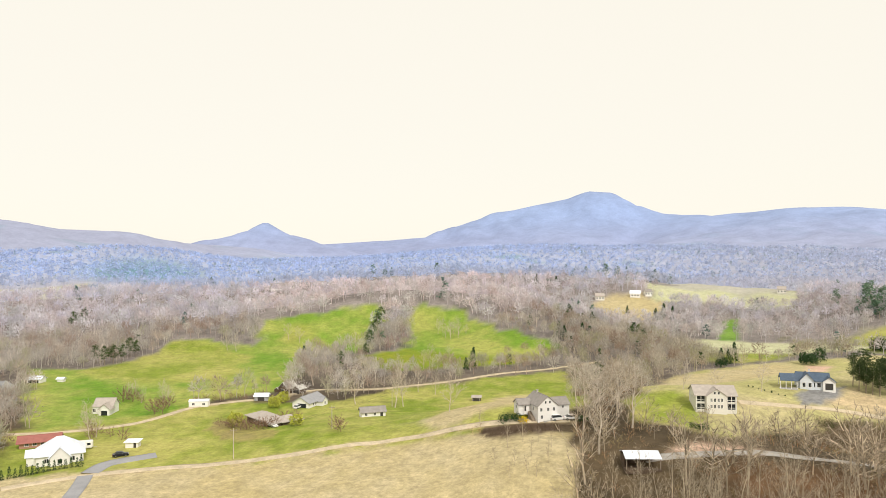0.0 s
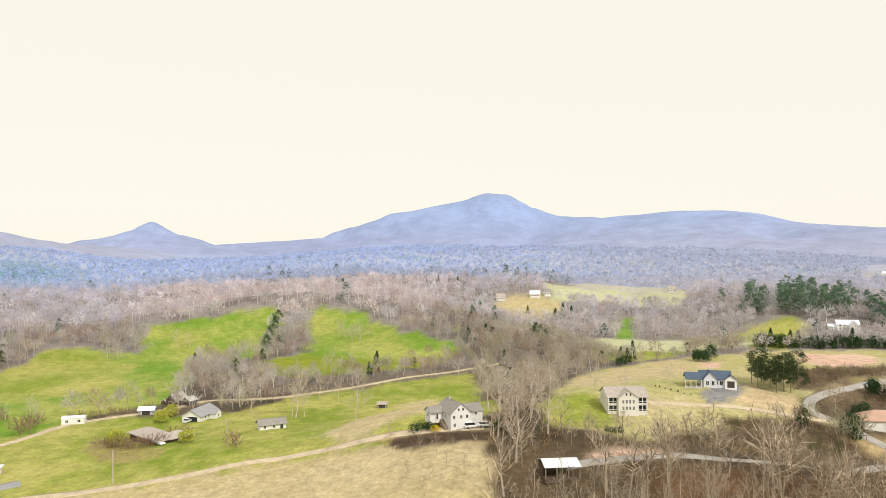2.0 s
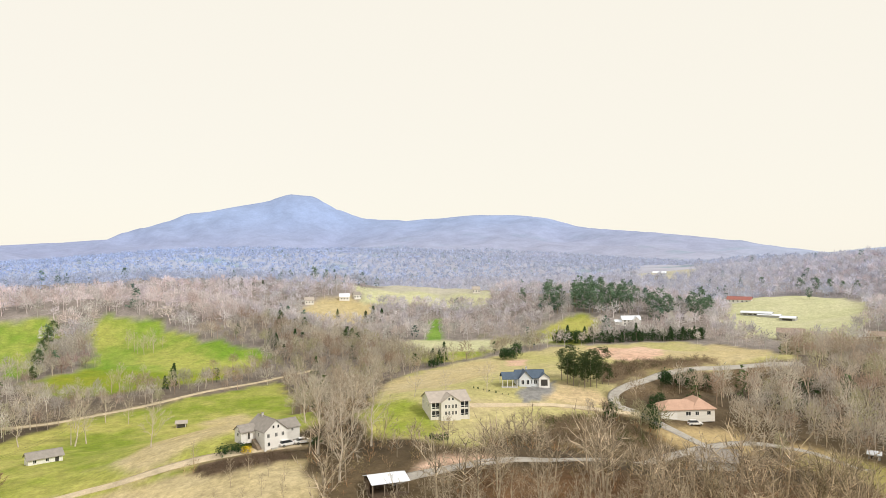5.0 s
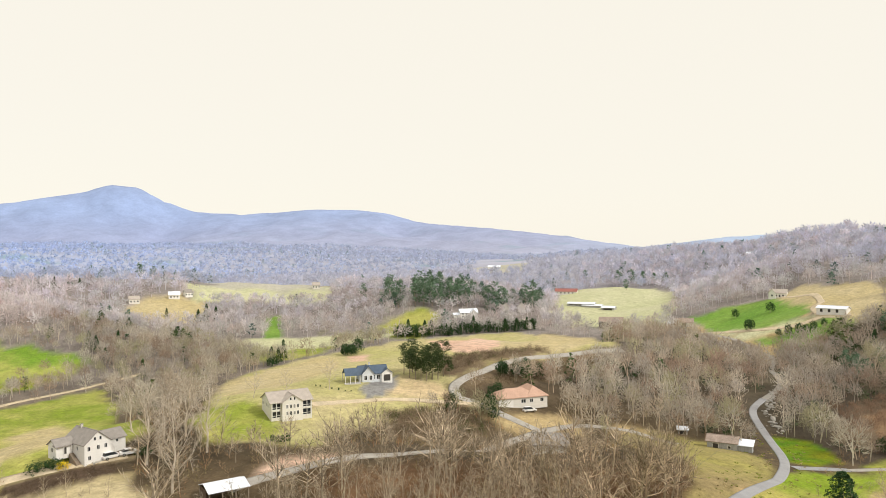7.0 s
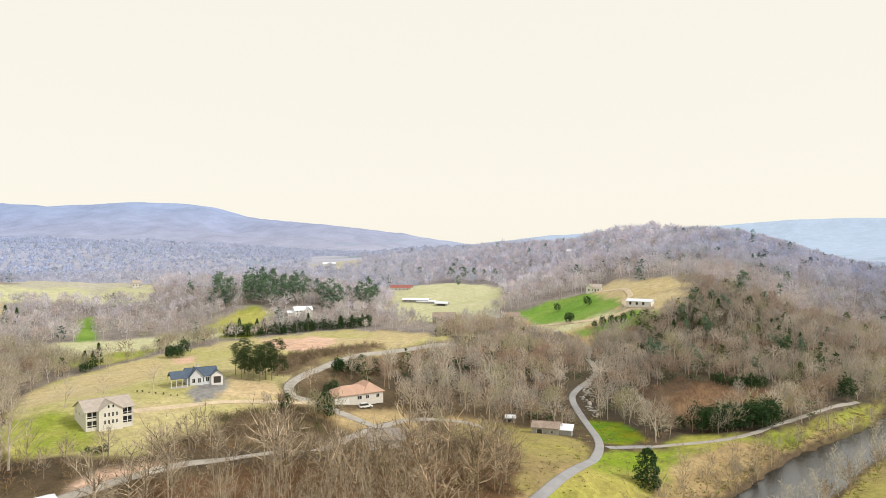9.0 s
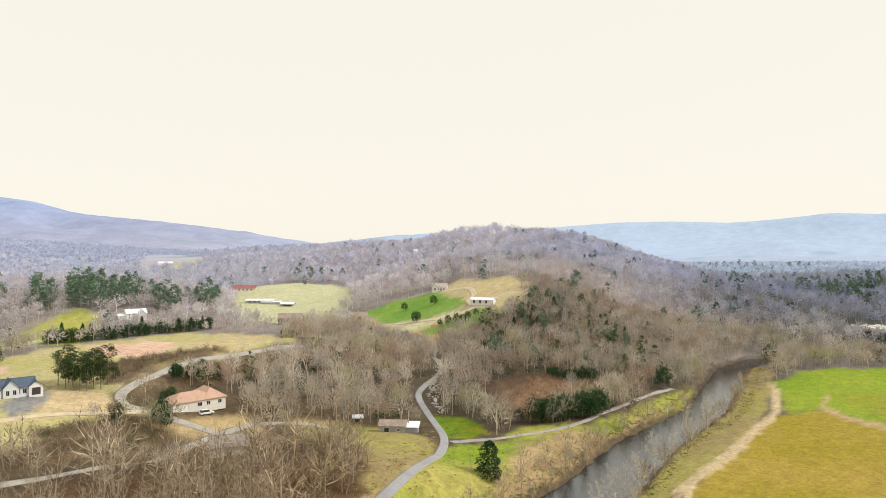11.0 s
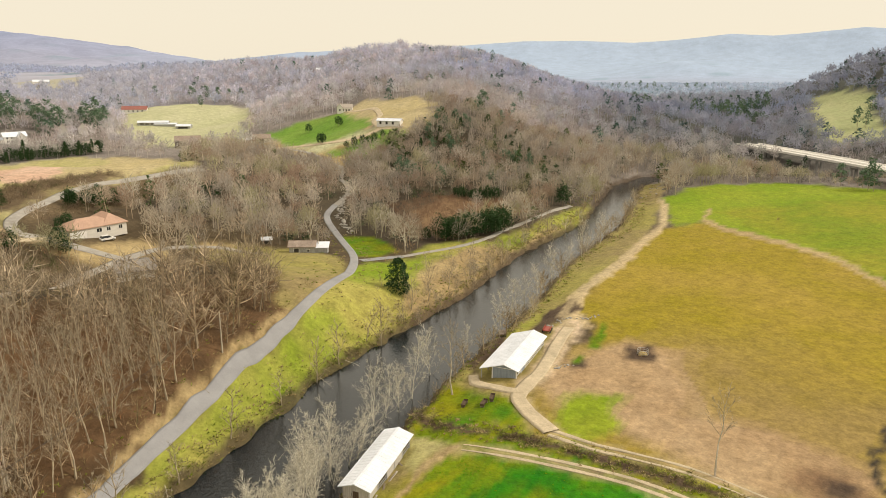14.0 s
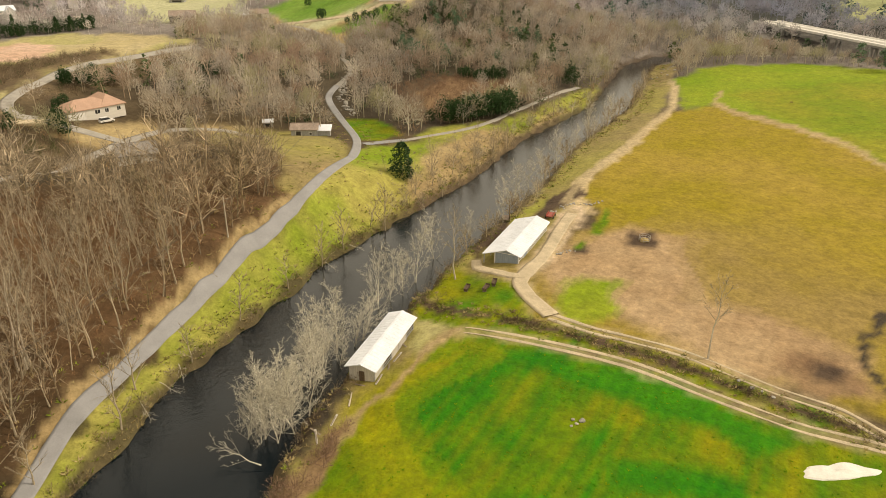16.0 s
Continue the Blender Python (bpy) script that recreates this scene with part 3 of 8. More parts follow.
def mesh_object(name, verts, faces, mat, smooth=False, tone=None):
    """An object from arrays of vertices and of three or four sided faces."""
    me = bpy.data.meshes.new(name)
    verts, faces = np.asarray(verts, np.float32), np.asarray(faces, np.int32)
    k = faces.shape[1]
    me.vertices.add(len(verts))
    me.vertices.foreach_set("co", verts.ravel())
    me.loops.add(faces.size)
    me.loops.foreach_set("vertex_index", faces.ravel())
    me.polygons.add(len(faces))
    me.polygons.foreach_set("loop_start", np.arange(0, faces.size, k, dtype=np.int32))
    me.polygons.foreach_set("use_smooth", np.full(len(faces), smooth))
    me.update(calc_edges=True)
    if tone is not None:
        layer = me.attributes.new("tone", "FLOAT_COLOR", "POINT")
        layer.data.foreach_set("color", np.column_stack([tone, np.ones(len(tone))]).astype(np.float32).ravel())
    me.materials.append(mat)
    return new(name, me)


def sheet(name, radii, mat, toner):
    bearings = np.radians(np.concatenate([np.arange(-112, 50, 0.29 if radii[0] < 100 else 0.4), np.arange(50, 248, 3)]))
    b, r = np.meshgrid(bearings, radii)
    x, y = -np.sin(b) * r, np.cos(b) * r
    z = land(x.ravel(), y.ravel())
    i = np.arange(len(radii) - 1)[:, None] * len(bearings)
    j = np.arange(len(bearings))[None]
    k = (j + 1) % len(bearings)
    faces = np.stack([i + j, i + k, i + k + len(bearings), i + j + len(bearings)], -1).reshape(-1, 4)[:, ::-1]
    return mesh_object(name, np.column_stack([x.ravel(), y.ravel(), z]), faces, mat, True, toner(x.ravel(), y.ravel()))


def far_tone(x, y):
    """Bare winter woods far off, with evergreen stands and painted blue distance haze."""
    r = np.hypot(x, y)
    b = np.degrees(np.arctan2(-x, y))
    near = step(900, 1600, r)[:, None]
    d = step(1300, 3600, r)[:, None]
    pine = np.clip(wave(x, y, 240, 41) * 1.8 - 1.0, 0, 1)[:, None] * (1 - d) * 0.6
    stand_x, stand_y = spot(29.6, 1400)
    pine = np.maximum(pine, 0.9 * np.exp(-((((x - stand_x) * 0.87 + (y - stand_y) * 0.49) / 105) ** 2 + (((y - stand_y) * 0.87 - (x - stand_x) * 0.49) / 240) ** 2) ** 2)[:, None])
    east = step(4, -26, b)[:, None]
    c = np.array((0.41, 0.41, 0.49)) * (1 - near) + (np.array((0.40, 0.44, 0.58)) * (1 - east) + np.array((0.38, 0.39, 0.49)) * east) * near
    # haze tint by height: mauve low down, bluer on the crests
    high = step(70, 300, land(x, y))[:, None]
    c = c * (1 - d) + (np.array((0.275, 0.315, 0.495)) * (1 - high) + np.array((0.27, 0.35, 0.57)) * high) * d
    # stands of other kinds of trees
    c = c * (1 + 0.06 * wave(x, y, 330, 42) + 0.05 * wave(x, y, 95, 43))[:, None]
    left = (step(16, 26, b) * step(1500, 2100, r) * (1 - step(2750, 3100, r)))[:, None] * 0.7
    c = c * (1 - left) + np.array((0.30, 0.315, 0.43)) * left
    # haze tint, paler over the eastern mountains
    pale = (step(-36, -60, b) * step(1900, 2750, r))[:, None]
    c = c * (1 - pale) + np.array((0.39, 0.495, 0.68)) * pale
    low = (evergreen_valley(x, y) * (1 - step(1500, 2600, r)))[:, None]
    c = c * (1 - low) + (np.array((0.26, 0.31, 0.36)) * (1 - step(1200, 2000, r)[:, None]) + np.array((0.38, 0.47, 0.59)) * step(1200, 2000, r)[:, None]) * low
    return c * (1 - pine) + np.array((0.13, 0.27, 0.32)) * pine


rings = [0.5, 6, 12] + list(18 * 1.0155 ** np.arange(0, 310))
rings = [r for r in rings if r < 1200]
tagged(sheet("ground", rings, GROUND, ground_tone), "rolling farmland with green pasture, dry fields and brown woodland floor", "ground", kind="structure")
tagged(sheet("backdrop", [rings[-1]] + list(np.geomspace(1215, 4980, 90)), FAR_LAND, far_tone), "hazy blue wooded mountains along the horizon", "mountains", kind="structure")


# ---------------------------------------------------------------- roads
def smooth_line(line, gap=2.0):
    p = np.array(line, float)
    out = []
    for i in range(len(p) - 1):
        a, b, c, d = p[max(i - 1, 0)], p[i], p[i + 1], p[min(i + 2, len(p) - 1)]
        for s in np.linspace(0, 1, max(2, int(np.hypot(*(c - b)) / gap)), endpoint=False):
            out.append(0.5 * (2 * b + (c - a) * s + (2 * a - 5 * b + 4 * c - d) * s * s + (3 * b - a - 3 * c + d) * s ** 3))
    return np.array(out + [p[-1]])


def strip(line, width, lift, across=7, ragged=0.0, seed=0):
    """Vertices and faces of a ribbon that lies on the land, with sides let into the ground."""
    p = smooth_line(line)
    t = np.gradient(p, axis=0)
    t /= np.hypot(t[:, 0], t[:, 1])[:, None] + 1e-9
    nrm = np.column_stack([-t[:, 1], t[:, 0]])
    rnd = np.random.RandomState(seed)
    rows = []
    u = np.concatenate([[-1.0], np.linspace(-1, 1, across), [1.0]])
    for k, s in enumerate(u):
        off = s * width / 2 + (np.convolve(rnd.uniform(-ragged, ragged, len(p) + 6), np.ones(7) / 3.0, "valid") if abs(s) > 0.99 else 0)
        q = p + nrm * np.reshape(off, (-1, 1))
        z = land(q[:, 0], q[:, 1]) + (lift if 0 < k < len(u) - 1 else -0.3)
        rows.append(np.column_stack([q, z]))
    verts = np.concatenate(rows)
    n = len(p)
    i, j = np.meshgrid(np.arange(len(u) - 1), np.arange(n - 1), indexing="ij")
    faces = np.stack([i * n + j, i * n + j + 1, (i + 1) * n + j + 1, (i + 1) * n + j], -1).reshape(-1, 4)[:, ::-1]
    return verts, faces


ROAD_LOOK = {"asphalt": "grey worn asphalt lane with grassy verges", "gravel": "pale grey gravel drive across the hillside", "sand": "pale bare sandy farm track with grassy edges"}
for n, (name, surface, width, line) in enumerate(ROADS):
    if name == "bank_track":
        continue  # worn earth only, part of the ground
    if name in ("field_track", "hedge_track"):
        # two wheel ruts with a grassy middle
        ruts = []
        for side in (-0.85, 0.85):
            p = smooth_line(line, 4)
            t = np.gradient(p, axis=0)
            t /= np.hypot(t[:, 0], t[:, 1])[:, None] + 1e-9
            v, f = strip(p + np.column_stack([-t[:, 1], t[:, 0]]) * side, 0.5, 0.05, 5, 0.3, n)
            ruts.append((v, f))
        verts = np.concatenate([r[0] for r in ruts])
        faces = np.concatenate([ruts[0][1], ruts[1][1] + len(ruts[0][0])])
    else:
        verts, faces = strip(line, width, 0.10 + 0.012 * n, ragged=0.05 if surface == "asphalt" else 0.35, seed=n)
    tagged(mesh_object(name, verts, faces, SURFACE[surface], True), ROAD_LOOK[surface], "road", kind="structure")

# ---------------------------------------------------------------- river
WATER = bpy.data.materials.new("dark_river_water")
WATER.use_nodes = True
wb = WATER.node_tree.nodes["Principled BSDF"]
wb.inputs["Base Color"].default_value = (0.001, 0.006, 0.011, 1)
wb.inputs["Roughness"].default_value, wb.inputs["IOR"].default_value = 0.08, 1.6
wt, wbump = WATER.node_tree.nodes.new("ShaderNodeTexNoise"), WATER.node_tree.nodes.new("ShaderNodeBump")
wpos = WATER.node_tree.nodes.new("ShaderNodeNewGeometry")
wt.inputs["Scale"].default_value, wt.inputs["Detail"].default_value = 1.6, 5
wbump.inputs["Strength"].default_value, wbump.inputs["Distance"].default_value = 0.4, 0.12
# flatter glances give a stronger gloss
wface, wgloss = WATER.node_tree.nodes.new("ShaderNodeLayerWeight"), WATER.node_tree.nodes.new("ShaderNodeMapRange")
wgloss.inputs["From Min"].default_value, wgloss.inputs["From Max"].default_value = 0.35, 0.62
wgloss.inputs["To Min"].default_value, wgloss.inputs["To Max"].default_value = 0.25, 1.0
WATER.node_tree.links.new(wface.outputs["Facing"], wgloss.inputs["Value"])
WATER.node_tree.links.new(wgloss.outputs[0], wb.inputs["Specular IOR Level"])
WATER.node_tree.links.new(wpos.outputs["Position"], wt.inputs["Vector"])
WATER.node_tree.links.new(wt.outputs["Fac"], wbump.inputs["Height"])
WATER.node_tree.links.new(wbump.outputs[0], wb.inputs["Normal"])
p = smooth_line(RIVER_LINE, 4)
t = np.gradient(p, axis=0)
t /= np.hypot(t[:, 0], t[:, 1])[:, None]
side = np.column_stack([-t[:, 1], t[:, 0]])
verts = np.concatenate([np.column_stack([p + side * o, np.full(len(p), 0.35)]) for o in (-16, 16)])
k = np.arange(len(p) - 1)
tagged(mesh_object("water", verts, np.column_stack([k, k + 1, k + 1 + len(p), k + len(p)]), WATER), "dark slow river water reflecting a pale sky", "river", kind="structure")

# ---------------------------------------------------------------- trees
BARK = material("grey_brown_bark", (0.40, 0.335, 0.245), 0.9, 0.25, 1.5, 0.15, 0.3, pieces="strong")
PALE_BARK = material("pale_sycamore_bark", (0.54, 0.47, 0.385), 0.9, 0.25, 1.5, 0.15, 0.3, pieces="islands")
MID_BARK = material("winter_twigs", (0.5, 0.4, 0.3), 0.95, 0.10, 40, 3, 0.0, tone="tone", pieces="soft")
GREENS = material("mixed_evergreen_needles", (0.05, 0.1, 0.03), 0.85, 0.15, 20, 2, 0.0, tone="tone", pieces="islands")
NEAR_TWIGS = material("brown_winter_twigs", (0.5, 0.4, 0.3), 0.95, 0.14, 30, 2, 0.0, tone="tone", pieces="strong")
# fine twigs let light through from either side
for twigs, share in ((MID_BARK, 0.45), (NEAR_TWIGS, 0.25)):
    tn, tl = twigs.node_tree.nodes, twigs.node_tree.links
    thin, blend = tn.new("ShaderNodeBsdfTranslucent"), tn.new("ShaderNodeMixShader")
    tl.new(tn["Principled BSDF"].inputs["Base Color"].links[0].from_socket, thin.inputs["Color"])
    blend.inputs[0].default_value = share
    tl.new(tn["Principled BSDF"].outputs[0], blend.inputs[1])
    tl.new(thin.outputs[0], blend.inputs[2])
    tl.new(blend.outputs[0], tn["Material Output"].inputs["Surface"])
NEAR_TONES = [(0.313, 0.237, 0.156), (0.432, 0.335, 0.228), (0.377, 0.297, 0.208), (0.488, 0.391, 0.276), (0.304, 0.245, 0.148)]
# farther palettes are paler and bluer: distance haze painted into the twigs
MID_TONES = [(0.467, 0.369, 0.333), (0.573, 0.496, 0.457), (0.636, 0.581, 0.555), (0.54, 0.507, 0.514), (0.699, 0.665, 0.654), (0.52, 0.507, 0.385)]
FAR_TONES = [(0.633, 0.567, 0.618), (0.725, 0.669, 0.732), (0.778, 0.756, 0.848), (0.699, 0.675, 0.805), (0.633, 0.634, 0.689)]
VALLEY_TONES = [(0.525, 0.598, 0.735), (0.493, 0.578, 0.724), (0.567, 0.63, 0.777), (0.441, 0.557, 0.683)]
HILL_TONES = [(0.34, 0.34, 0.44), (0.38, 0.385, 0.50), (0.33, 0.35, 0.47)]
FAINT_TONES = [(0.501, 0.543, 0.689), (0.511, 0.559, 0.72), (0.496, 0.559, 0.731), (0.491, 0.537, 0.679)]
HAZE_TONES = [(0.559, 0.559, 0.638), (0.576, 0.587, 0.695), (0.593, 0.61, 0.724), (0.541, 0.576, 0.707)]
PINE = material("dark_pine_needles", (0.082, 0.125, 0.045), 0.8, 0.3, 3, 0.4, 0.0, pieces="islands")
CEDAR = material("deep_green_cedar", (0.032, 0.075, 0.022), 0.8, 0.3, 3, 0.4, 0.0, pieces="islands")
# pine green with distance haze mixed into the colour
HAZY_PINE = material("haze_tinted_pine_needles", (0.13, 0.21, 0.13), 0.8, 0.3, 3, 0.4, 0.0, pieces="islands")
SPRING = material("yellow_green_new_leaves", (0.46, 0.47, 0.07), 0.8, 0.3, 3, 0.4, 0.0, pieces="islands")
YELLOW = material("bright_yellow_blossom", (0.75, 0.55, 0.02), 0.8, 0.2, 2, 0.4, 0.0, pieces="islands")
RUSSET = material("reddish_brown_brush", (0.27, 0.175, 0.12), 0.9, 0.3, 3, 0.4, 0.0, pieces="islands")


def tubes(segs, sides=3):
    """Triangles of many tapered tubes at once. segs: rows of start, end, start radius, end radius."""
    s = np.asarray(segs, float)
    a, b, ra, rb = s[:, :3], s[:, 3:6], s[:, 6:7], s[:, 7:8]
    d = b - a
    d /= np.linalg.norm(d, axis=1)[:, None] + 1e-9
    ref = np.where(np.abs(d[:, 2:3]) > 0.9, np.array([[1.0, 0, 0]]), np.array([[0, 0, 1.0]]))
    u = np.cross(d, ref)
    u /= np.linalg.norm(u, axis=1)[:, None] + 1e-9
    w = np.cross(d, u)
    ang = np.arange(sides) * 2 * np.pi / sides
    ring = u[:, None] * np.cos(ang)[None, :, None] + w[:, None] * np.sin(ang)[None, :, None]
    thin = rb[:, 0] < 1e-6
    vs, fs, n0 = [], [], 0
    k = np.arange(sides)
    if thin.any():
        m = thin
        v = np.concatenate([a[m][:, None] + ring[m] * ra[m][:, None], b[m][:, None]], 1)
        base = np.arange(m.sum())[:, None, None] * (sides + 1)
        f = np.stack([k, (k + 1) % sides, np.full(sides, sides)], -1)[None] + base
        vs.append(v.reshape(-1, 3))
        fs.append(f.reshape(-1, 3))
        n0 = vs[0].shape[0]
    m = ~thin
    if m.any():
        v = np.concatenate([a[m][:, None] + ring[m] * ra[m][:, None], b[m][:, None] + ring[m] * rb[m][:, None]], 1)
        base = np.arange(m.sum())[:, None, None] * (2 * sides) + n0
        f1 = np.stack([k, (k + 1) % sides, k + sides], -1)[None] + base
        f2 = np.stack([(k + 1) % sides, (k + 1) % sides + sides, k + sides], -1)[None] + base
        vs.append(v.reshape(-1, 3))
        fs.append(np.concatenate([f1, f2], 1).reshape(-1, 3))
    return np.concatenate(vs), np.concatenate(fs)


def slivers(segs):
    """Fine twigs: one long thin blade each."""
    s = np.asarray(segs, float)
    a, b, r = s[:, :3], s[:, 3:6], s[:, 6:7]
    d = b - a
    rnd = np.random.RandomState(len(s))
    u = np.cross(d, rnd.normal(0, 1, d.shape))
    u /= np.linalg.norm(u, axis=1)[:, None] + 1e-9
    v = np.stack([a + u * r * 1.2, a - u * r * 1.2, b], 1)
    return v.reshape(-1, 3), np.arange(len(s) * 3).reshape(-1, 3)


def joined(*pieces):
    vs, fs, n = [], [], 0
    for v, f in pieces:
        vs.append(v)
        fs.append(f + n)
        n += len(v)
    return np.concatenate(vs), np.concatenate(fs)


def unit(v):
    return v / (np.linalg.norm(v) + 1e-9)


def bare_tree(seed, height=15.0, limbs=9, branches=5, twigs=3, low=0.35, wide=0.34, thick=1.0, trunk_sides=5, bends=5, twig=1.0, fine=False, lift=1.0):
    """A leafless tree of 1 trunk, limbs, branches and twigs: the tubes of its trunk and of its crown."""
    rnd = np.random.RandomState(seed)
    trunk, crown, ends = [], [], []
    n = bends
    top = np.array([rnd.normal(0, 0.04) * height, rnd.normal(0, 0.04) * height, height * 0.97])
    pts = [np.array([0, 0, -0.4])] + [top * (i / n) + np.array([*rnd.normal(0, 0.012 * height, 2), 0]) for i in range(1, n + 1)]
    r0 = height * 0.0125 * thick
    rad = [r0 * (1 - 0.88 * i / n) for i in range(n + 1)]
    rad[0] *= 1.35
    for i in range(n):
        trunk.append([*pts[i], *pts[i + 1], rad[i], rad[i + 1]])
    turn = rnd.uniform(0, 6.28)
    for i in range(limbs):
        f = low + (0.97 - low) * (i + rnd.uniform(0, 0.8)) / limbs
        j = min(int(f * n), n - 1)
        base = pts[j] + (pts[j + 1] - pts[j]) * (f * n - j)
        turn += 2.4 + rnd.normal(0, 0.4)
        rise = (rnd.uniform(0.7, 1.25) + f * 0.6) * lift
        way = unit(np.array([math.cos(turn), math.sin(turn), rise]))
        length = height * wide * (1.15 - 0.75 * max(0, f - low) / (1 - low)) * rnd.uniform(0.75, 1.25)
        lr = max(r0 * (1 - 0.85 * f) * 0.55, 0.0016 * height * twig)
        mid = base + way * length * 0.5
        way2 = unit(way + np.array([*rnd.normal(0, 0.2, 2), 0.25]))
        end = mid + way2 * length * 0.5
        crown.append([*base, *mid, lr, lr * 0.6])
        crown.append([*mid, *end, lr * 0.6, 0])
        for b in range(branches):
            g = 0.25 + 0.75 * (b + rnd.uniform(0, 0.8)) / branches
            q = base + (mid - base) * g * 2 if g < 0.5 else mid + (end - mid) * (g - 0.5) * 2
            bw = unit(way + rnd.normal(0, 0.55, 3) + np.array([0, 0, 0.2]))
            bl = length * rnd.uniform(0.25, 0.5) * (1.2 - 0.5 * g)
            tip = q + bw * bl
            br = max(lr * 0.34, 0.0011 * height * twig)
            crown.append([*q, *tip, br, 0])
            for k in range(twigs):
                h = rnd.uniform(0.25, 0.9)
                tq = q + bw * bl * h
                tw = unit(bw + rnd.normal(0, 0.6, 3))
                ends.append([*tq, *(tq + tw * bl * rnd.uniform(0.3, 0.65)), br * 0.6, 0])
    if fine == "twigs":
        return tubes(trunk, trunk_sides), joined(tubes(crown, 3), slivers(ends))
    return tubes(trunk, trunk_sides), slivers(crown + ends) if fine else tubes(crown + ends, 3)


def fan_tree(seed, limbs, twigs, wide=0.36, low=0.2, twig=0.012, reach=0.17, shades=(1.4, 1.25, 0.86)):
    """A leafless tree one metre high with a rounded, fine-twigged crown: vertices, triangles and how pale each vertex is."""
    rnd = np.random.RandomState(seed)
    lean = rnd.normal(0, 0.03, 2)
    fork = np.array([*lean, low + 0.12])
    stem = tubes([[0, 0, -0.04, *fork, 0.017, 0.013], [*fork, *(lean * 2), 0.8, 0.013, 0]], 3)
    bows, ends = [], []
    for i in range(limbs):
        a = i * 2.4 + rnd.normal(0, 0.3)
        f = (i + rnd.uniform(0.1, 0.9)) / limbs
        t = math.acos(1 - 1.25 * f)
        grow = rnd.uniform(0.78, 1.1)
        tip = np.array([lean[0] * 2 + math.cos(a) * math.sin(t) * wide * grow, lean[1] * 2 + math.sin(a) * math.sin(t) * wide * grow, 0.52 + math.cos(t) * 0.46 * grow])
        foot = np.array([*lean, low + 0.36 * (1 - f) * rnd.uniform(0.6, 1.0)])
        knee = foot * 0.45 + tip * 0.55 + np.array([*rnd.normal(0, 0.025, 2), -0.03])
        bows += [[*foot, *knee, 0.0075, 0], [*(foot * 0.2 + knee * 0.8), *tip, 0.006, 0]]
        for k in range(twigs // limbs):
            g = rnd.uniform(0.3, 1.0)
            q = foot + (knee - foot) * g / 0.55 if g < 0.55 else knee + (tip - knee) * (g - 0.55) / 0.45
            way = unit(unit(tip - np.array([*lean, 0.42])) + rnd.normal(0, 0.55, 3))
            ends.append([*q, *(q + way * reach * rnd.uniform(0.6, 1.25)), twig, 0])
    parts = [stem, slivers(bows), slivers(ends)]
    pale = np.concatenate([np.full(len(v), k) for (v, _), k in zip(parts, shades)])
    return (*joined(*parts), pale)


def dome_tree(seed, twigs, wide=0.36, low=0.2, twig=0.012, reach=0.18, stem=1.1):
    """A leafless tree one metre high, seen from afar: a stem, a few limbs and a soft rounded crown of fine twigs."""
    rnd = np.random.RandomState(seed)
    lean = rnd.normal(0, 0.02, 2)
    bole = tubes([[0, 0, -0.04, *lean, 0.7, 0.014, 0]], 3)
    limbs, ends = [], []
    for k in range(4 if stem else 0):
        a, out = k * 1.57 + rnd.uniform(0, 1), rnd.uniform(0.3, 0.8)
        limbs.append([*lean, low + 0.1 + 0.05 * k, math.cos(a) * wide * out, math.sin(a) * wide * out, 0.7 + 0.25 * (1 - out), 0.008, 0])
    lobes = rnd.uniform(0, 6.283, 3)
    for k in range(twigs):
        a, c = rnd.uniform(0, 6.283), 1 - 1.45 * (k + rnd.uniform(0, 1)) / twigs
        t = math.acos(c)
        lump = 1 + 0.13 * math.sin(3 * a + lobes[0]) * math.sin(t) + 0.1 * math.sin(5 * a + 4 * t + lobes[1])
        out = np.array([math.cos(a) * math.sin(t) * wide, math.sin(a) * math.sin(t) * wide, math.cos(t) * (0.98 - 0.5 - low * 0.2)]) * lump * rnd.uniform(0.72, 1.03)
        tip = out + np.array([*lean, 0.5 + low * 0.2])
        way = unit(unit(out) + np.array([0, 0, 0.35]) + rnd.normal(0, 0.4, 3))
        ends.append([*(tip - way * reach * rnd.uniform(0.8, 1.3)), *tip, twig, 0])
    parts = ([bole, slivers(limbs)] if stem else []) + [slivers(ends)]
    pale = np.concatenate([np.full(len(v), k) for (v, _), k in zip(parts, (stem, stem, 0.95) if stem else (1.0,))])
    return (*joined(*parts), pale)


def grown(kind, height):
    """A kind of bush or tree at its height, without its shades."""
    return kind[0] * height, kind[1]


def clumps(seed, count, size, shape):
    """Many small triangular sprays over a crown. shape(u, v, w) gives a place from three numbers between 0 and 1."""
    rnd = np.random.RandomState(seed)
    at = np.array([shape(*rnd.uniform(0, 1, 3)) for _ in range(count)])
    tri = rnd.normal(0, 1, (count, 3, 3))
    tri /= np.linalg.norm(tri, axis=2)[:, :, None]
    tri[:, :, 2] *= 0.7
    v = at[:, None] + tri * size * rnd.uniform(0.6, 1.3, (count, 1, 1))
    return v.reshape(-1, 3), np.arange(count * 3).reshape(-1, 3)


def cone_shape(height, radius, low, power=0.8, seed=0):
    def shape(u, v, w):
        z = low + (1 - low) * u ** 1.25
        a = v * 6.283
        lumpy = 1 + 0.22 * math.sin(3 * a + seed) + 0.2 * math.sin(z * 19 + 2 * a + seed)
        r = radius * (1 - (z - low) / (1 - low)) ** power * lumpy * (0.35 + 0.65 * w ** 0.4)
        return math.cos(a) * r, math.sin(a) * r, z * height
    return shape


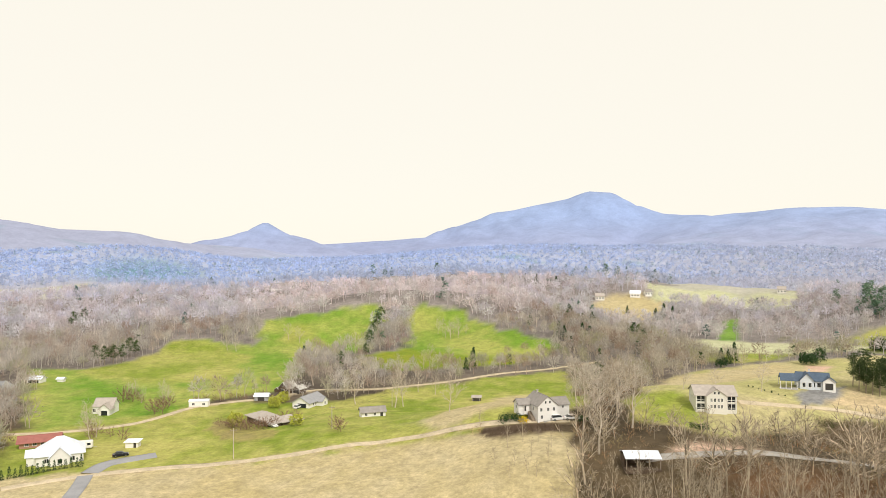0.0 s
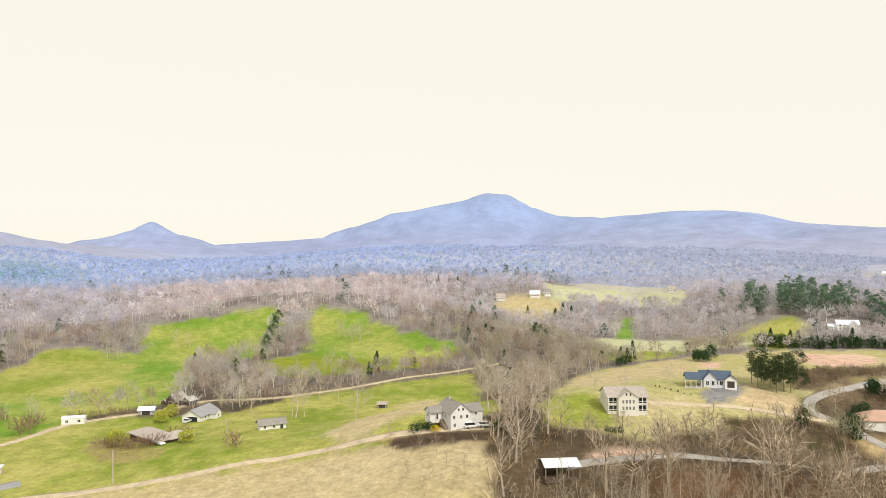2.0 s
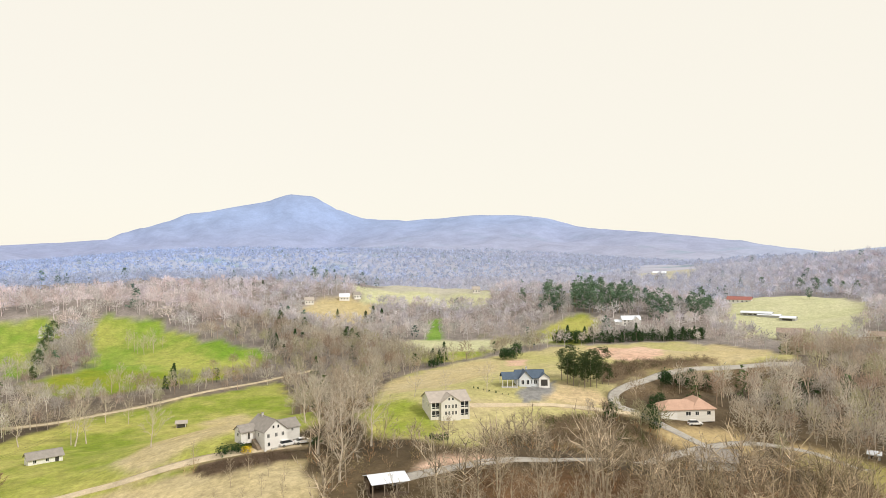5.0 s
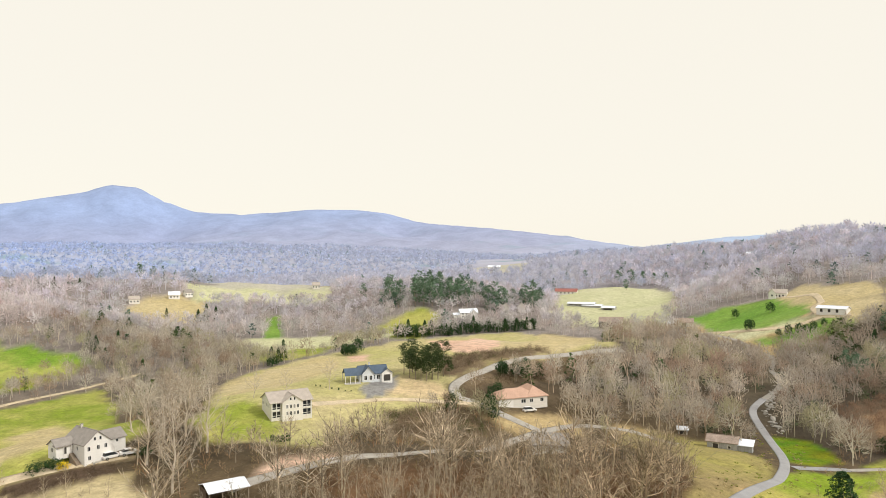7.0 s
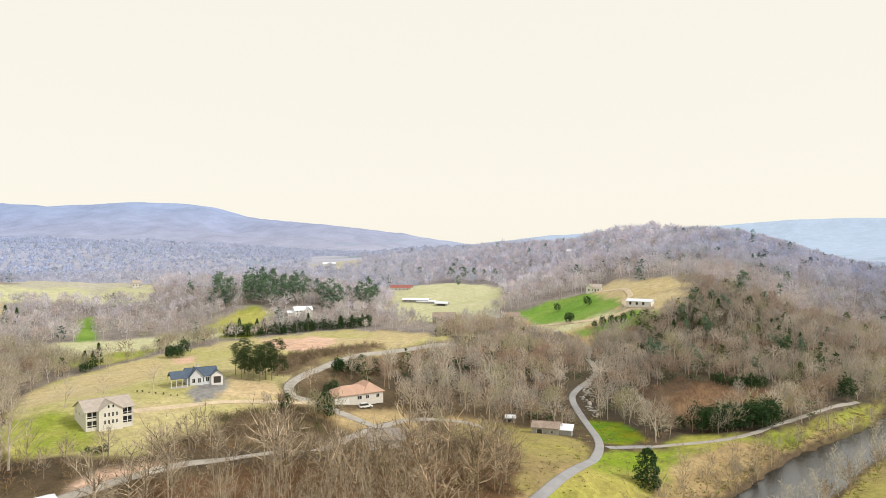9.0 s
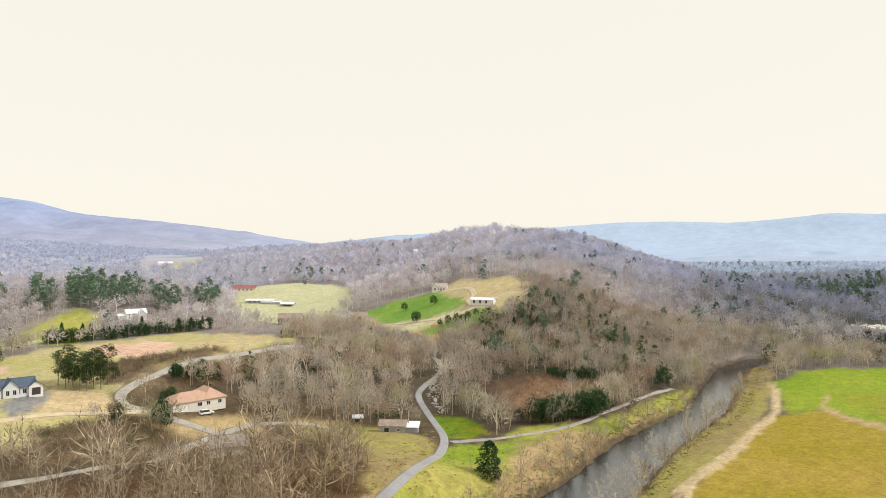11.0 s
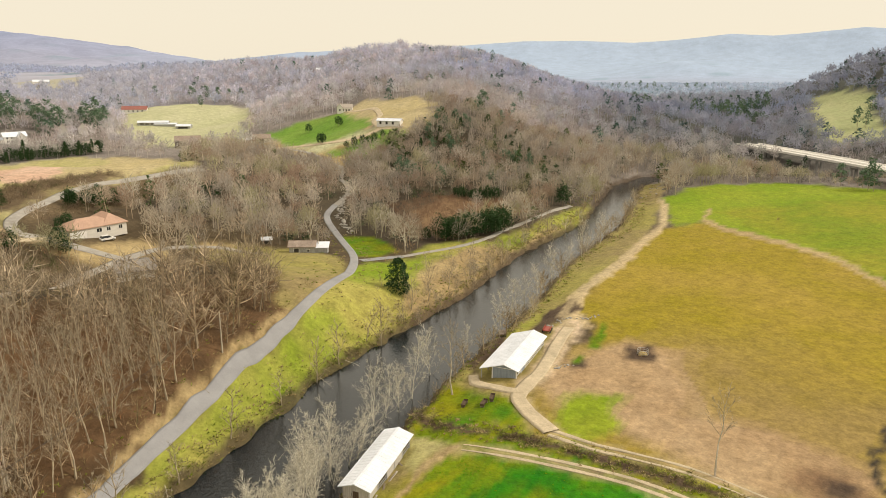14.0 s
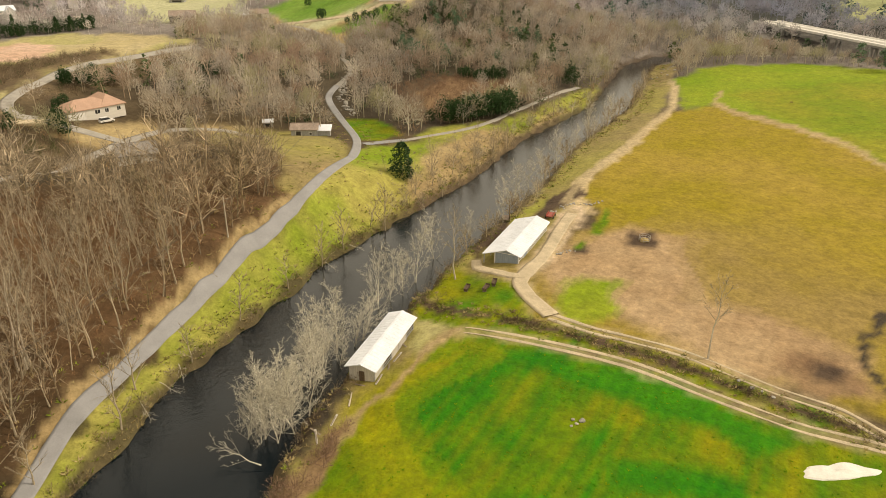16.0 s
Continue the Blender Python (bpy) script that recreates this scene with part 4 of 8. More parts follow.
def pine_shape(height, radius, low, seed=0):
    """A full, uneven pine crown of rounded boughs."""
    rnd = random.Random(seed + 5)
    boughs = []
    for k in range(26):
        f = (k + rnd.random()) / 26
        a = rnd.uniform(0, 6.283)
        span = math.sin((0.12 + 0.86 * f) * math.pi) ** 0.7 * radius * rnd.uniform(0.35, 0.95)
        boughs.append((math.cos(a) * span, math.sin(a) * span, height * (low + (0.96 - low) * f), radius * rnd.uniform(0.28, 0.5)))

    def shape(u, v, w):
        bx, by, bz, br = boughs[int(u * 25.999)]
        a, t = v * 6.283, w * 3.1416
        r = br * (0.55 + 0.45 * ((u * 977) % 1))
        return bx + math.cos(a) * math.sin(t) * r, by + math.sin(a) * math.sin(t) * r, bz + math.cos(t) * r * 0.5
    return shape


def ball_shape(height, radius, seed=0):
    def shape(u, v, w):
        a, t = v * 6.283, math.acos(1 - 1.75 * u)
        lumpy = 1 + 0.18 * math.sin(4 * a + seed) + 0.15 * math.sin(5 * t + 3 * a + seed)
        r = (0.5 + 0.5 * w ** 0.35) * lumpy
        return math.cos(a) * math.sin(t) * radius * r, math.sin(a) * math.sin(t) * radius * r, max(0.05, height * 0.5 + math.cos(t) * height * 0.5 * r)
    return shape


def tree_kind(name, trunk, crown, bark, leaf, label, category="tree"):
    """One tree of a trunk and a crown, to be copied."""
    ob = new(name)
    for n, (v, f), mat in (("trunk", trunk, bark), ("crown", crown, leaf)):
        p = mesh_object(n, v, f, mat)
        p.parent = ob
    return tagged(ob, label, category)


def stuffed(name, kinds, places, mat, label, category, palette=None):
    """Many trees in one mesh. kinds: vertices and triangles; places: rows of x, y, size."""
    vs, fs, cs, n0 = [], [], [], 0
    rnd = np.random.RandomState(len(places))
    z = land(places[:, 0], places[:, 1])
    which = rnd.randint(0, len(kinds), len(places))
    turn = rnd.uniform(0, 6.283, len(places))
    wide = rnd.uniform(0.8, 1.25, len(places))
    tip = np.random.RandomState(len(places) + 1).normal(0, 0.08, (2, len(places)))
    if palette:
        # neighbours tend to be of one kind
        pick = 0.5 + 0.38 * wave(places[:, 0], places[:, 1], 55, 71) + rnd.normal(0, 0.22, len(places))
        colour = np.array(palette)[np.clip((pick * len(palette)).astype(int), 0, len(palette) - 1)] * rnd.uniform(0.85, 1.15, (len(places), 1))
        # and into the twig colours of the same valley
        valley_dim = (0.3 if palette is VALLEY_TONES or palette is HILL_TONES else 1.0) * evergreen_valley(places[:, 0], places[:, 1])[:, None]
        colour = colour * (1 - valley_dim) + colour * np.array((0.68, 0.71, 0.75)) * valley_dim
        # cooler, darker tint on the ridge behind the spur, paler round the knoll
        px, py = places[:, 0], places[:, 1]
        spur = np.exp(-(((px - 370) / 130) ** 2 + ((py - 180) / 85) ** 2) ** 2)[:, None]
        colour = colour * (1 - spur * np.array((0.02, 0.04, 0.0)))
        ridge_east = (step(460, 560, px) * step(380, 300, py) * (1 - spur[:, 0]) * step(900, 700, px))[:, None]
        colour = colour * (1 - ridge_east * np.array((0.17, 0.12, 0.02)))
        knoll = np.exp(-(((px - 215) / 55) ** 2 + ((py - 205) / 60) ** 2) ** 2)[:, None]
        colour = colour * (1 + knoll * np.array((0.24, 0.24, 0.28)))
        if palette is NEAR_TONES:
            grey = step(92, 138, places[:, 1])[:, None]
            colour = colour * (1 - grey) + (colour * 0.35 + np.array((0.31, 0.265, 0.205))) * grey
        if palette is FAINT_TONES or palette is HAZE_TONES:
            # the haze tint is bluer to the north, browner over the eastern foothills
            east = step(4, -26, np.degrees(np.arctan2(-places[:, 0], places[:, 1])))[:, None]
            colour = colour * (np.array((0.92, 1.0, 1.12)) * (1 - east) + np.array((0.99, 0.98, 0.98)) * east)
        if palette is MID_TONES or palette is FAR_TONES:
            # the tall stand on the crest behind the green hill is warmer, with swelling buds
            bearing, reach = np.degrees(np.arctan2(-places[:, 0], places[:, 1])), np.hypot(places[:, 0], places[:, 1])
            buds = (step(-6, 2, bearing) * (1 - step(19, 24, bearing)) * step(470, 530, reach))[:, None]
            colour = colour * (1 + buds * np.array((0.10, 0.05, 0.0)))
            # the haze tint fades out of the nearer woods, leaving them browner
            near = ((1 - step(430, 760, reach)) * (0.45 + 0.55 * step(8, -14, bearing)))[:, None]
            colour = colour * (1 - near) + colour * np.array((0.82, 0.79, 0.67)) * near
    for k, (v, f, *pale) in enumerate(kinds):
        m = np.where(which == k)[0]
        if not len(m):
            continue
        c, s = np.cos(turn[m])[:, None], np.sin(turn[m])[:, None]
        size, w = places[m, 2][:, None], wide[m][:, None]
        x = (v[None, :, 0] * c - v[None, :, 1] * s) * size * w + places[m, 0][:, None] + v[None, :, 2] * size * tip[0][m][:, None]
        y = (v[None, :, 0] * s + v[None, :, 1] * c) * size * w + places[m, 1][:, None] + v[None, :, 2] * size * tip[1][m][:, None]
        h = v[None, :, 2] * size + z[m][:, None]
        vs.append(np.stack([x, y, h], -1).reshape(-1, 3))
        fs.append((f[None] + (np.arange(len(m)) * len(v))[:, None, None] + n0).reshape(-1, 3))
        n0 += len(m) * len(v)
        if palette:
            cs.append((colour[m][:, None] * (pale[0] if pale else np.ones(len(v)))[None, :, None]).reshape(-1, 3))
    return tagged(mesh_object(name, np.concatenate(vs), np.concatenate(fs), mat, tone=np.concatenate(cs) if palette else None), label, category, kind="stuff")


# yards, plus (355, 366) and (322, 418), cleared to fit the camera's view
CLEAR_SPOTS = [(-125, 168, 14), (-143, 184, 12), (-80, 216, 13), (-77, 253, 11), (-93, 279, 10), (-99, 260, 5), (-44, 216, 8), (15, 179, 13), (64, 190, 12), (102, 219, 15), (145, 190, 14), (37, 141, 9),
               (118, 143, 8), (180, 134, 10), (134, 47, 14), (85, 52, 11), (306, 470, 16), (360, 382, 16), (445, 480, 30), (392, 328, 14), (382, 220, 16), (457, 304, 14), (335, 433, 14), (355, 366, 14), (322, 418, 12), (482, 558, 16), (466, 540, 12)]


def clear(x, y, road_gap=4.5):
    """True where a tree may stand: off roads, river and yards."""
    ok = np.ones(len(x), bool)
    for name, _, width, line in ROADS:
        wide_verge = (2.5 * (np.hypot(x, y) > 205) + 6.0 * (np.hypot(x, y) > 370)) if name in ("river_road", "knoll_road", "hill_drive", "farm_road") else 2.0 * (name == "shelf_drive")
        ok &= line_distance(x, y, line)[0] > width / 2 + road_gap - 2.5 + wide_verge
    d, s = line_distance(x, y, RIVER_LINE)
    ok &= d > np.interp(s, range(len(RIVER_LINE)), RIVER_HALF) + 2.5
    for hx, hy, r in CLEAR_SPOTS:
        ok &= np.hypot(x - hx, y - hy) > r
    d = line_distance(x, y, BRIDGE_LINE)[0]
    return ok & (d > 13)


BRIDGE_LINE = [(700, 150), (540, 28), (439, -49), (340, -126)]


def scatter(near, far, gap, seed, wanted=0.0, bearings=(-108, 46)):
    """Uneven places between two distances, in the woods."""
    rnd = np.random.RandomState(seed)
    g = np.arange(-far, far, gap)
    x, y = np.meshgrid(g, g)
    x, y = x.ravel() + rnd.uniform(-0.48, 0.48, x.size) * gap, y.ravel() + rnd.uniform(-0.48, 0.48, y.size) * gap
    r, b = np.hypot(x, y), np.degrees(np.arctan2(-x, y))
    m = (r > near) & (r < far) & (b > bearings[0]) & (b < bearings[1])
    x, y = x[m], y[m]
    farmland = (x > 40) & (x < 330) & (y > -60) & (y < 43)
    m = (open_ground(x, y) < 0.45) & clear(x, y) & ~farmland
    return x[m], y[m], rnd


# woods on the slope above the river road: each tree a thing of its own
NEAR_KINDS = []
for k in range(9):
    t, c = bare_tree(100 + k, 14.0, 13, 7, 8, 0.26 if k < 6 else 0.12, 0.33 if k < 6 else 0.42, 0.8, twig=1.15, fine="twigs", lift=1.2)
    NEAR_KINDS.append(tree_kind("bare_tree", t, c, BARK, BARK, "leafless grey-brown hardwood tree on a leaf-strewn slope"))
x, y, rnd = scatter(66, 215, 4.3, 11)
slope = (x > 2) & (x < 125) & (y > 78) & (y < 146)
inner = np.where(slope)[0]
inner = inner[np.argsort(np.hypot(x[inner] - 48, y[inner] - 92))][:150]
zz = land(x, y)
for i in inner:
    size = rnd.uniform(0.6, 1.12)
    kind = NEAR_KINDS[rnd.randint(len(NEAR_KINDS))]
    ob = copy_thing(kind, pose(x[i], y[i], zz[i], rnd.normal(0, 6), rnd.normal(0, 6), rnd.uniform(0, 360)))
    tagged(ob, group="bare trees on the slope")
    ob.scale = (size, size, size)
for ob in NEAR_KINDS:
    for c in list(ob.children):
        bpy.data.objects.remove(c)
    bpy.data.objects.remove(ob)
rest = np.setdiff1d(np.arange(len(x)), inner)
rest = rest[rnd.uniform(0, 1, len(rest)) < np.where(y[rest] > 112, 0.46, 0.7)]
sx, sy, rnd = scatter(62, 215, 4.4, 17)
thin = (sx > -5) & (sx < 150) & (sy > 74) & (sy < 116)
SLIM = [fan_tree(250 + k, 8, 64, 0.32, 0.2, 0.004, 0.17, (1.0, 1.15, 0.95)) for k in range(6)]
stuffed("slim_woodland", SLIM, np.column_stack([sx[thin], sy[thin], rnd.uniform(5, 11, thin.sum())]), NEAR_TWIGS, "slim grey saplings crowding the leafy slope", "woods", NEAR_TONES)
MID_KINDS = [fan_tree(200 + k, 12, 132, (0.34, 0.42, 0.3)[k % 3], (0.22, 0.12, 0.3)[k % 3], 0.0046, 0.17, (1.05, 1.2, 0.9)) for k in range(9)]
tall = np.where(y[rest] > 140, rnd.uniform(4.5, 9.5, len(rest)), rnd.uniform(8, 16, len(rest)))
tall = np.where((x[rest] > 88) & (x[rest] < 160) & (y[rest] > 116), tall * 0.6, tall)
stuffed("woodland", MID_KINDS, np.column_stack([x[rest], y[rest], tall]), NEAR_TWIGS, "leafless grey-brown hardwoods on the near hillside", "woods", NEAR_TONES)

# woods farther off, in the haze-tinted palettes
MID2 = [dome_tree(300 + k, 125, (0.36, 0.43, 0.3)[k % 3], (0.2, 0.05, 0.32)[k % 3], 0.0082, 0.17, 1.3) for k in range(9)]
x, y, rnd = scatter(215, 480, 5.4, 12)
lower = (x > -95) & (x < 75) & (y > 255) & (y < 400)
keep = ~lower | (rnd.uniform(0, 1, len(x)) < 0.6)
x, y, lower = x[keep], y[keep], lower[keep]
by_bridge = (1 - 0.4 * lower) * step(14, 60, line_distance(x, y, BRIDGE_LINE)[0])
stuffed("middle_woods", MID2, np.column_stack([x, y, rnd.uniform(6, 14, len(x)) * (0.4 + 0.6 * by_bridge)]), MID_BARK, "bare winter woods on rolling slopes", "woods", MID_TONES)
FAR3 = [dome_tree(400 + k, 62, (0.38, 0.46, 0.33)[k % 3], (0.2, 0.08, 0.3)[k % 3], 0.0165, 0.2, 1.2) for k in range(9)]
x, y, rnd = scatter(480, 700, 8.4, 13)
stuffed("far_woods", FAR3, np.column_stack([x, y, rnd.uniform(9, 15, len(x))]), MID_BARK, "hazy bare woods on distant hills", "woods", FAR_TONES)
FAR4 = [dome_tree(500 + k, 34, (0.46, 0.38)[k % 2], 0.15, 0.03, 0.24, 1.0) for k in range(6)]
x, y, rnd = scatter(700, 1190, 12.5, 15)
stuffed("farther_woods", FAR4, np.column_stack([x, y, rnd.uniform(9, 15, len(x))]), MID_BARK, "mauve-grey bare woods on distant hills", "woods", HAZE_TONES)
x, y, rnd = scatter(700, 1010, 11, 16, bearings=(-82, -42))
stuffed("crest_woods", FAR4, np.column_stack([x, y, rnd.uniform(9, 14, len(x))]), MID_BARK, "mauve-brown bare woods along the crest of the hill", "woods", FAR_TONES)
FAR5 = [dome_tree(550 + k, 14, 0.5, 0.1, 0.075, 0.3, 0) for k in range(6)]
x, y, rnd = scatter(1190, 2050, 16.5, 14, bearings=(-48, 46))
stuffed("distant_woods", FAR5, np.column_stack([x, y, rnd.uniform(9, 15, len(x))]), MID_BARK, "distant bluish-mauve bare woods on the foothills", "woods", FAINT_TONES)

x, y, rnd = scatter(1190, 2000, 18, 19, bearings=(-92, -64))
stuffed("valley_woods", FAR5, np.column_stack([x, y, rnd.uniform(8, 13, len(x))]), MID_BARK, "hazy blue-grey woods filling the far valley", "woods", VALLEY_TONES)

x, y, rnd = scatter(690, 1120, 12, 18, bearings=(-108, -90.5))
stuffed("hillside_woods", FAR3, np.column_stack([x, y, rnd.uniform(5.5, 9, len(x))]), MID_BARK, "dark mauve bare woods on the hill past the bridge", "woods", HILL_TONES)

# evergreens sown through the woods
EVER = [joined(tubes([[0, 0, -0.03, 0, 0, 0.6, 0.015, 0]], 3), clumps(900 + k, 110, 0.085, cone_shape(1.0, 0.30, 0.08, 0.7, k))) for k in range(3)]
EVER += [joined(tubes([[0, 0, -0.03, 0, 0, 0.6, 0.015, 0]], 3), clumps(910 + k, 110, 0.085, pine_shape(1.0, 0.30, 0.25, k))) for k in range(3)]
# the two farther bands have blue haze mixed into their needle tones
for name, near, far, gap, share, low, high, seed, tones, label in (
        ("middle_evergreens", 190, 480, 9, 0.13, 6, 13, 91, [(0.05, 0.09, 0.03), (0.07, 0.11, 0.04), (0.10, 0.13, 0.045), (0.045, 0.08, 0.035)], "dark evergreens scattered through the bare woods"),
        ("far_evergreens", 480, 1000, 15, 0.07, 8, 15, 92, [(0.09, 0.17, 0.12), (0.12, 0.20, 0.15), (0.09, 0.16, 0.14)], "dark evergreens on the distant hills, tinted by haze"),
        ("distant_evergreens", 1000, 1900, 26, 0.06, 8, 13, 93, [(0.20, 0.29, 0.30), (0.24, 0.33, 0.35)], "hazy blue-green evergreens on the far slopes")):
    x, y, rnd = scatter(near, far, gap, seed)
    hill = step(240, 330, x) * (y < 330) * (y > 40) * (1 + 1.2 * laurel_slope(x, y))
    open_west = 1 - 0.75 * step(70, 20, x) * step(700, 500, y)
    keep = rnd.uniform(0, 1, len(x)) < share * open_west * np.clip(1 + 1.7 * wave(x, y, 140, seed) + 0.8 * hill + 1.3 * evergreen_valley(x, y), 0, 4)
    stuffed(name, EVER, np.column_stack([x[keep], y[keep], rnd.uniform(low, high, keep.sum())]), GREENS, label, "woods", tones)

# evergreen laurel under the trees of the spur
x, y, rnd = scatter(215, 440, 3.6, 95)
keep = rnd.uniform(0, 1, len(x)) < laurel_slope(x, y) * np.clip(0.15 + 0.8 * wave(x, y, 34, 96), 0, 1)
LAUREL = [clumps(950 + k, 46, 0.2, ball_shape(0.8, 0.75, k)) for k in range(4)]
stuffed("laurel_thicket", LAUREL, np.column_stack([x[keep], y[keep], rnd.uniform(1.6, 3.8, keep.sum())]), GREENS, "dark evergreen laurel thicket under bare trees", "shrubs", [(0.07, 0.095, 0.05), (0.09, 0.12, 0.055), (0.06, 0.08, 0.05)])

# ---------------------------------------------------------------- buildings
WHITE_SIDING = material("white_painted_siding", (0.80, 0.78, 0.75), 0.6, 0.06, 2, 0.2, 0.1, stretch=(0.3, 0.3, 4))
CREAM_SIDING = material("cream_siding", (0.73, 0.70, 0.65), 0.6, 0.07, 2, 0.2, 0.1, stretch=(0.3, 0.3, 4))
BLUE_SIDING = material("pale_blue_grey_siding", (0.66, 0.69, 0.72), 0.6, 0.1, 2, 0.2, 0.1, stretch=(0.3, 0.3, 4))
GREY_BOARD = material("weathered_grey_boards", (0.40, 0.40, 0.40), 0.85, 0.25, 0.8, 0.12, 0.3, stretch=(4, 4, 0.3))
BROWN_BOARD = material("dark_brown_boards", (0.12, 0.085, 0.06), 0.85, 0.3, 0.8, 0.12, 0.3, stretch=(4, 4, 0.3))
BRICK = material("reddish_brick", (0.42, 0.24, 0.17), 0.85, 0.2, 1, 0.12, 0.2)
GREY_SHINGLE = material("grey_brown_shingles", (0.30, 0.275, 0.255), 0.85, 0.16, 1.5, 0.25, 0.3)
TAN_SHINGLE = material("tan_grey_shingles", (0.44, 0.39, 0.35), 0.85, 0.14, 1.5, 0.25, 0.3)
SLATE_SHINGLE = material("slate_grey_shingles", (0.33, 0.33, 0.345), 0.85, 0.15, 1.5, 0.25, 0.3)
DARK_SHINGLE = material("dark_blue_shingles", (0.09, 0.125, 0.18), 0.8, 0.2, 1.5, 0.25, 0.3)
PINK_SHINGLE = material("faded_pinkish_shingles", (0.52, 0.34, 0.26), 0.85, 0.12, 1.5, 0.25, 0.3)
RED_ROOF = material("red_painted_metal_roof", (0.34, 0.13, 0.11), 0.5, 0.15, 1.5, 0.25, 0.2)
WHITE_METAL = material("white_metal_roofing", (0.79, 0.83, 0.92), 0.45, 0.13, 2.5, 0.4, 0.15)
TIN = material("old_pale_tin", (0.58, 0.56, 0.53), 0.6, 0.2, 1.2, 0.3, 0.2)
RUST_METAL = material("rusty_tin_roofing", (0.34, 0.27, 0.23), 0.65, 0.3, 1.2, 0.3, 0.2)
TRIM = material("white_trim", (0.82, 0.80, 0.77), 0.5, 0.05, 1, 0.2, 0.05)
DARK_OPENING = material("dark_doors_and_insides", (0.06, 0.055, 0.05), 0.6, 0.2, 1, 0.2, 0.05)
CONCRETE = material("pale_concrete", (0.50, 0.48, 0.44), 0.9, 0.15, 3, 0.3, 0.2)
POST_WOOD = material("weathered_post_wood", (0.27, 0.22, 0.17), 0.9, 0.25, 0.8, 0.1, 0.3)
STONE = material("pale_field_stone", (0.40, 0.38, 0.35), 0.9, 0.25, 0.8, 0.15, 0.4, pieces=True)
STRAW = material("old_straw_and_hay", (0.50, 0.38, 0.18), 0.95, 0.3, 0.6, 0.1, 0.5)
GLASS = bpy.data.materials.new("window_glass")
GLASS.use_nodes = True
gb = GLASS.node_tree.nodes["Principled BSDF"]
gb.inputs["Base Color"].default_value = (0.03, 0.035, 0.04, 1)
gb.inputs["Roughness"].default_value = 0.05
gb.inputs["Transmission Weight"].default_value = 0.15


def wall_side(bm, length, height, openings, m, thick=0.22):
    """One wall with openings cut right through it, standing along x from the middle, outer face at y = 0."""
    us = sorted({-length / 2, length / 2, *[o[0] - o[2] / 2 for o in openings], *[o[0] + o[2] / 2 for o in openings]})
    zs = sorted({-1.2, height, *[o[1] for o in openings], *[o[1] + o[3] for o in openings]})
    for u0, u1 in zip(us, us[1:]):
        for z0, z1 in zip(zs, zs[1:]):
            cu, cz = (u0 + u1) / 2, (z0 + z1) / 2
            if not any(abs(cu - o[0]) < o[2] / 2 and o[1] < cz < o[1] + o[3] for o in openings):
                box(bm, u0, u1, 0, thick, z0, z1, m)


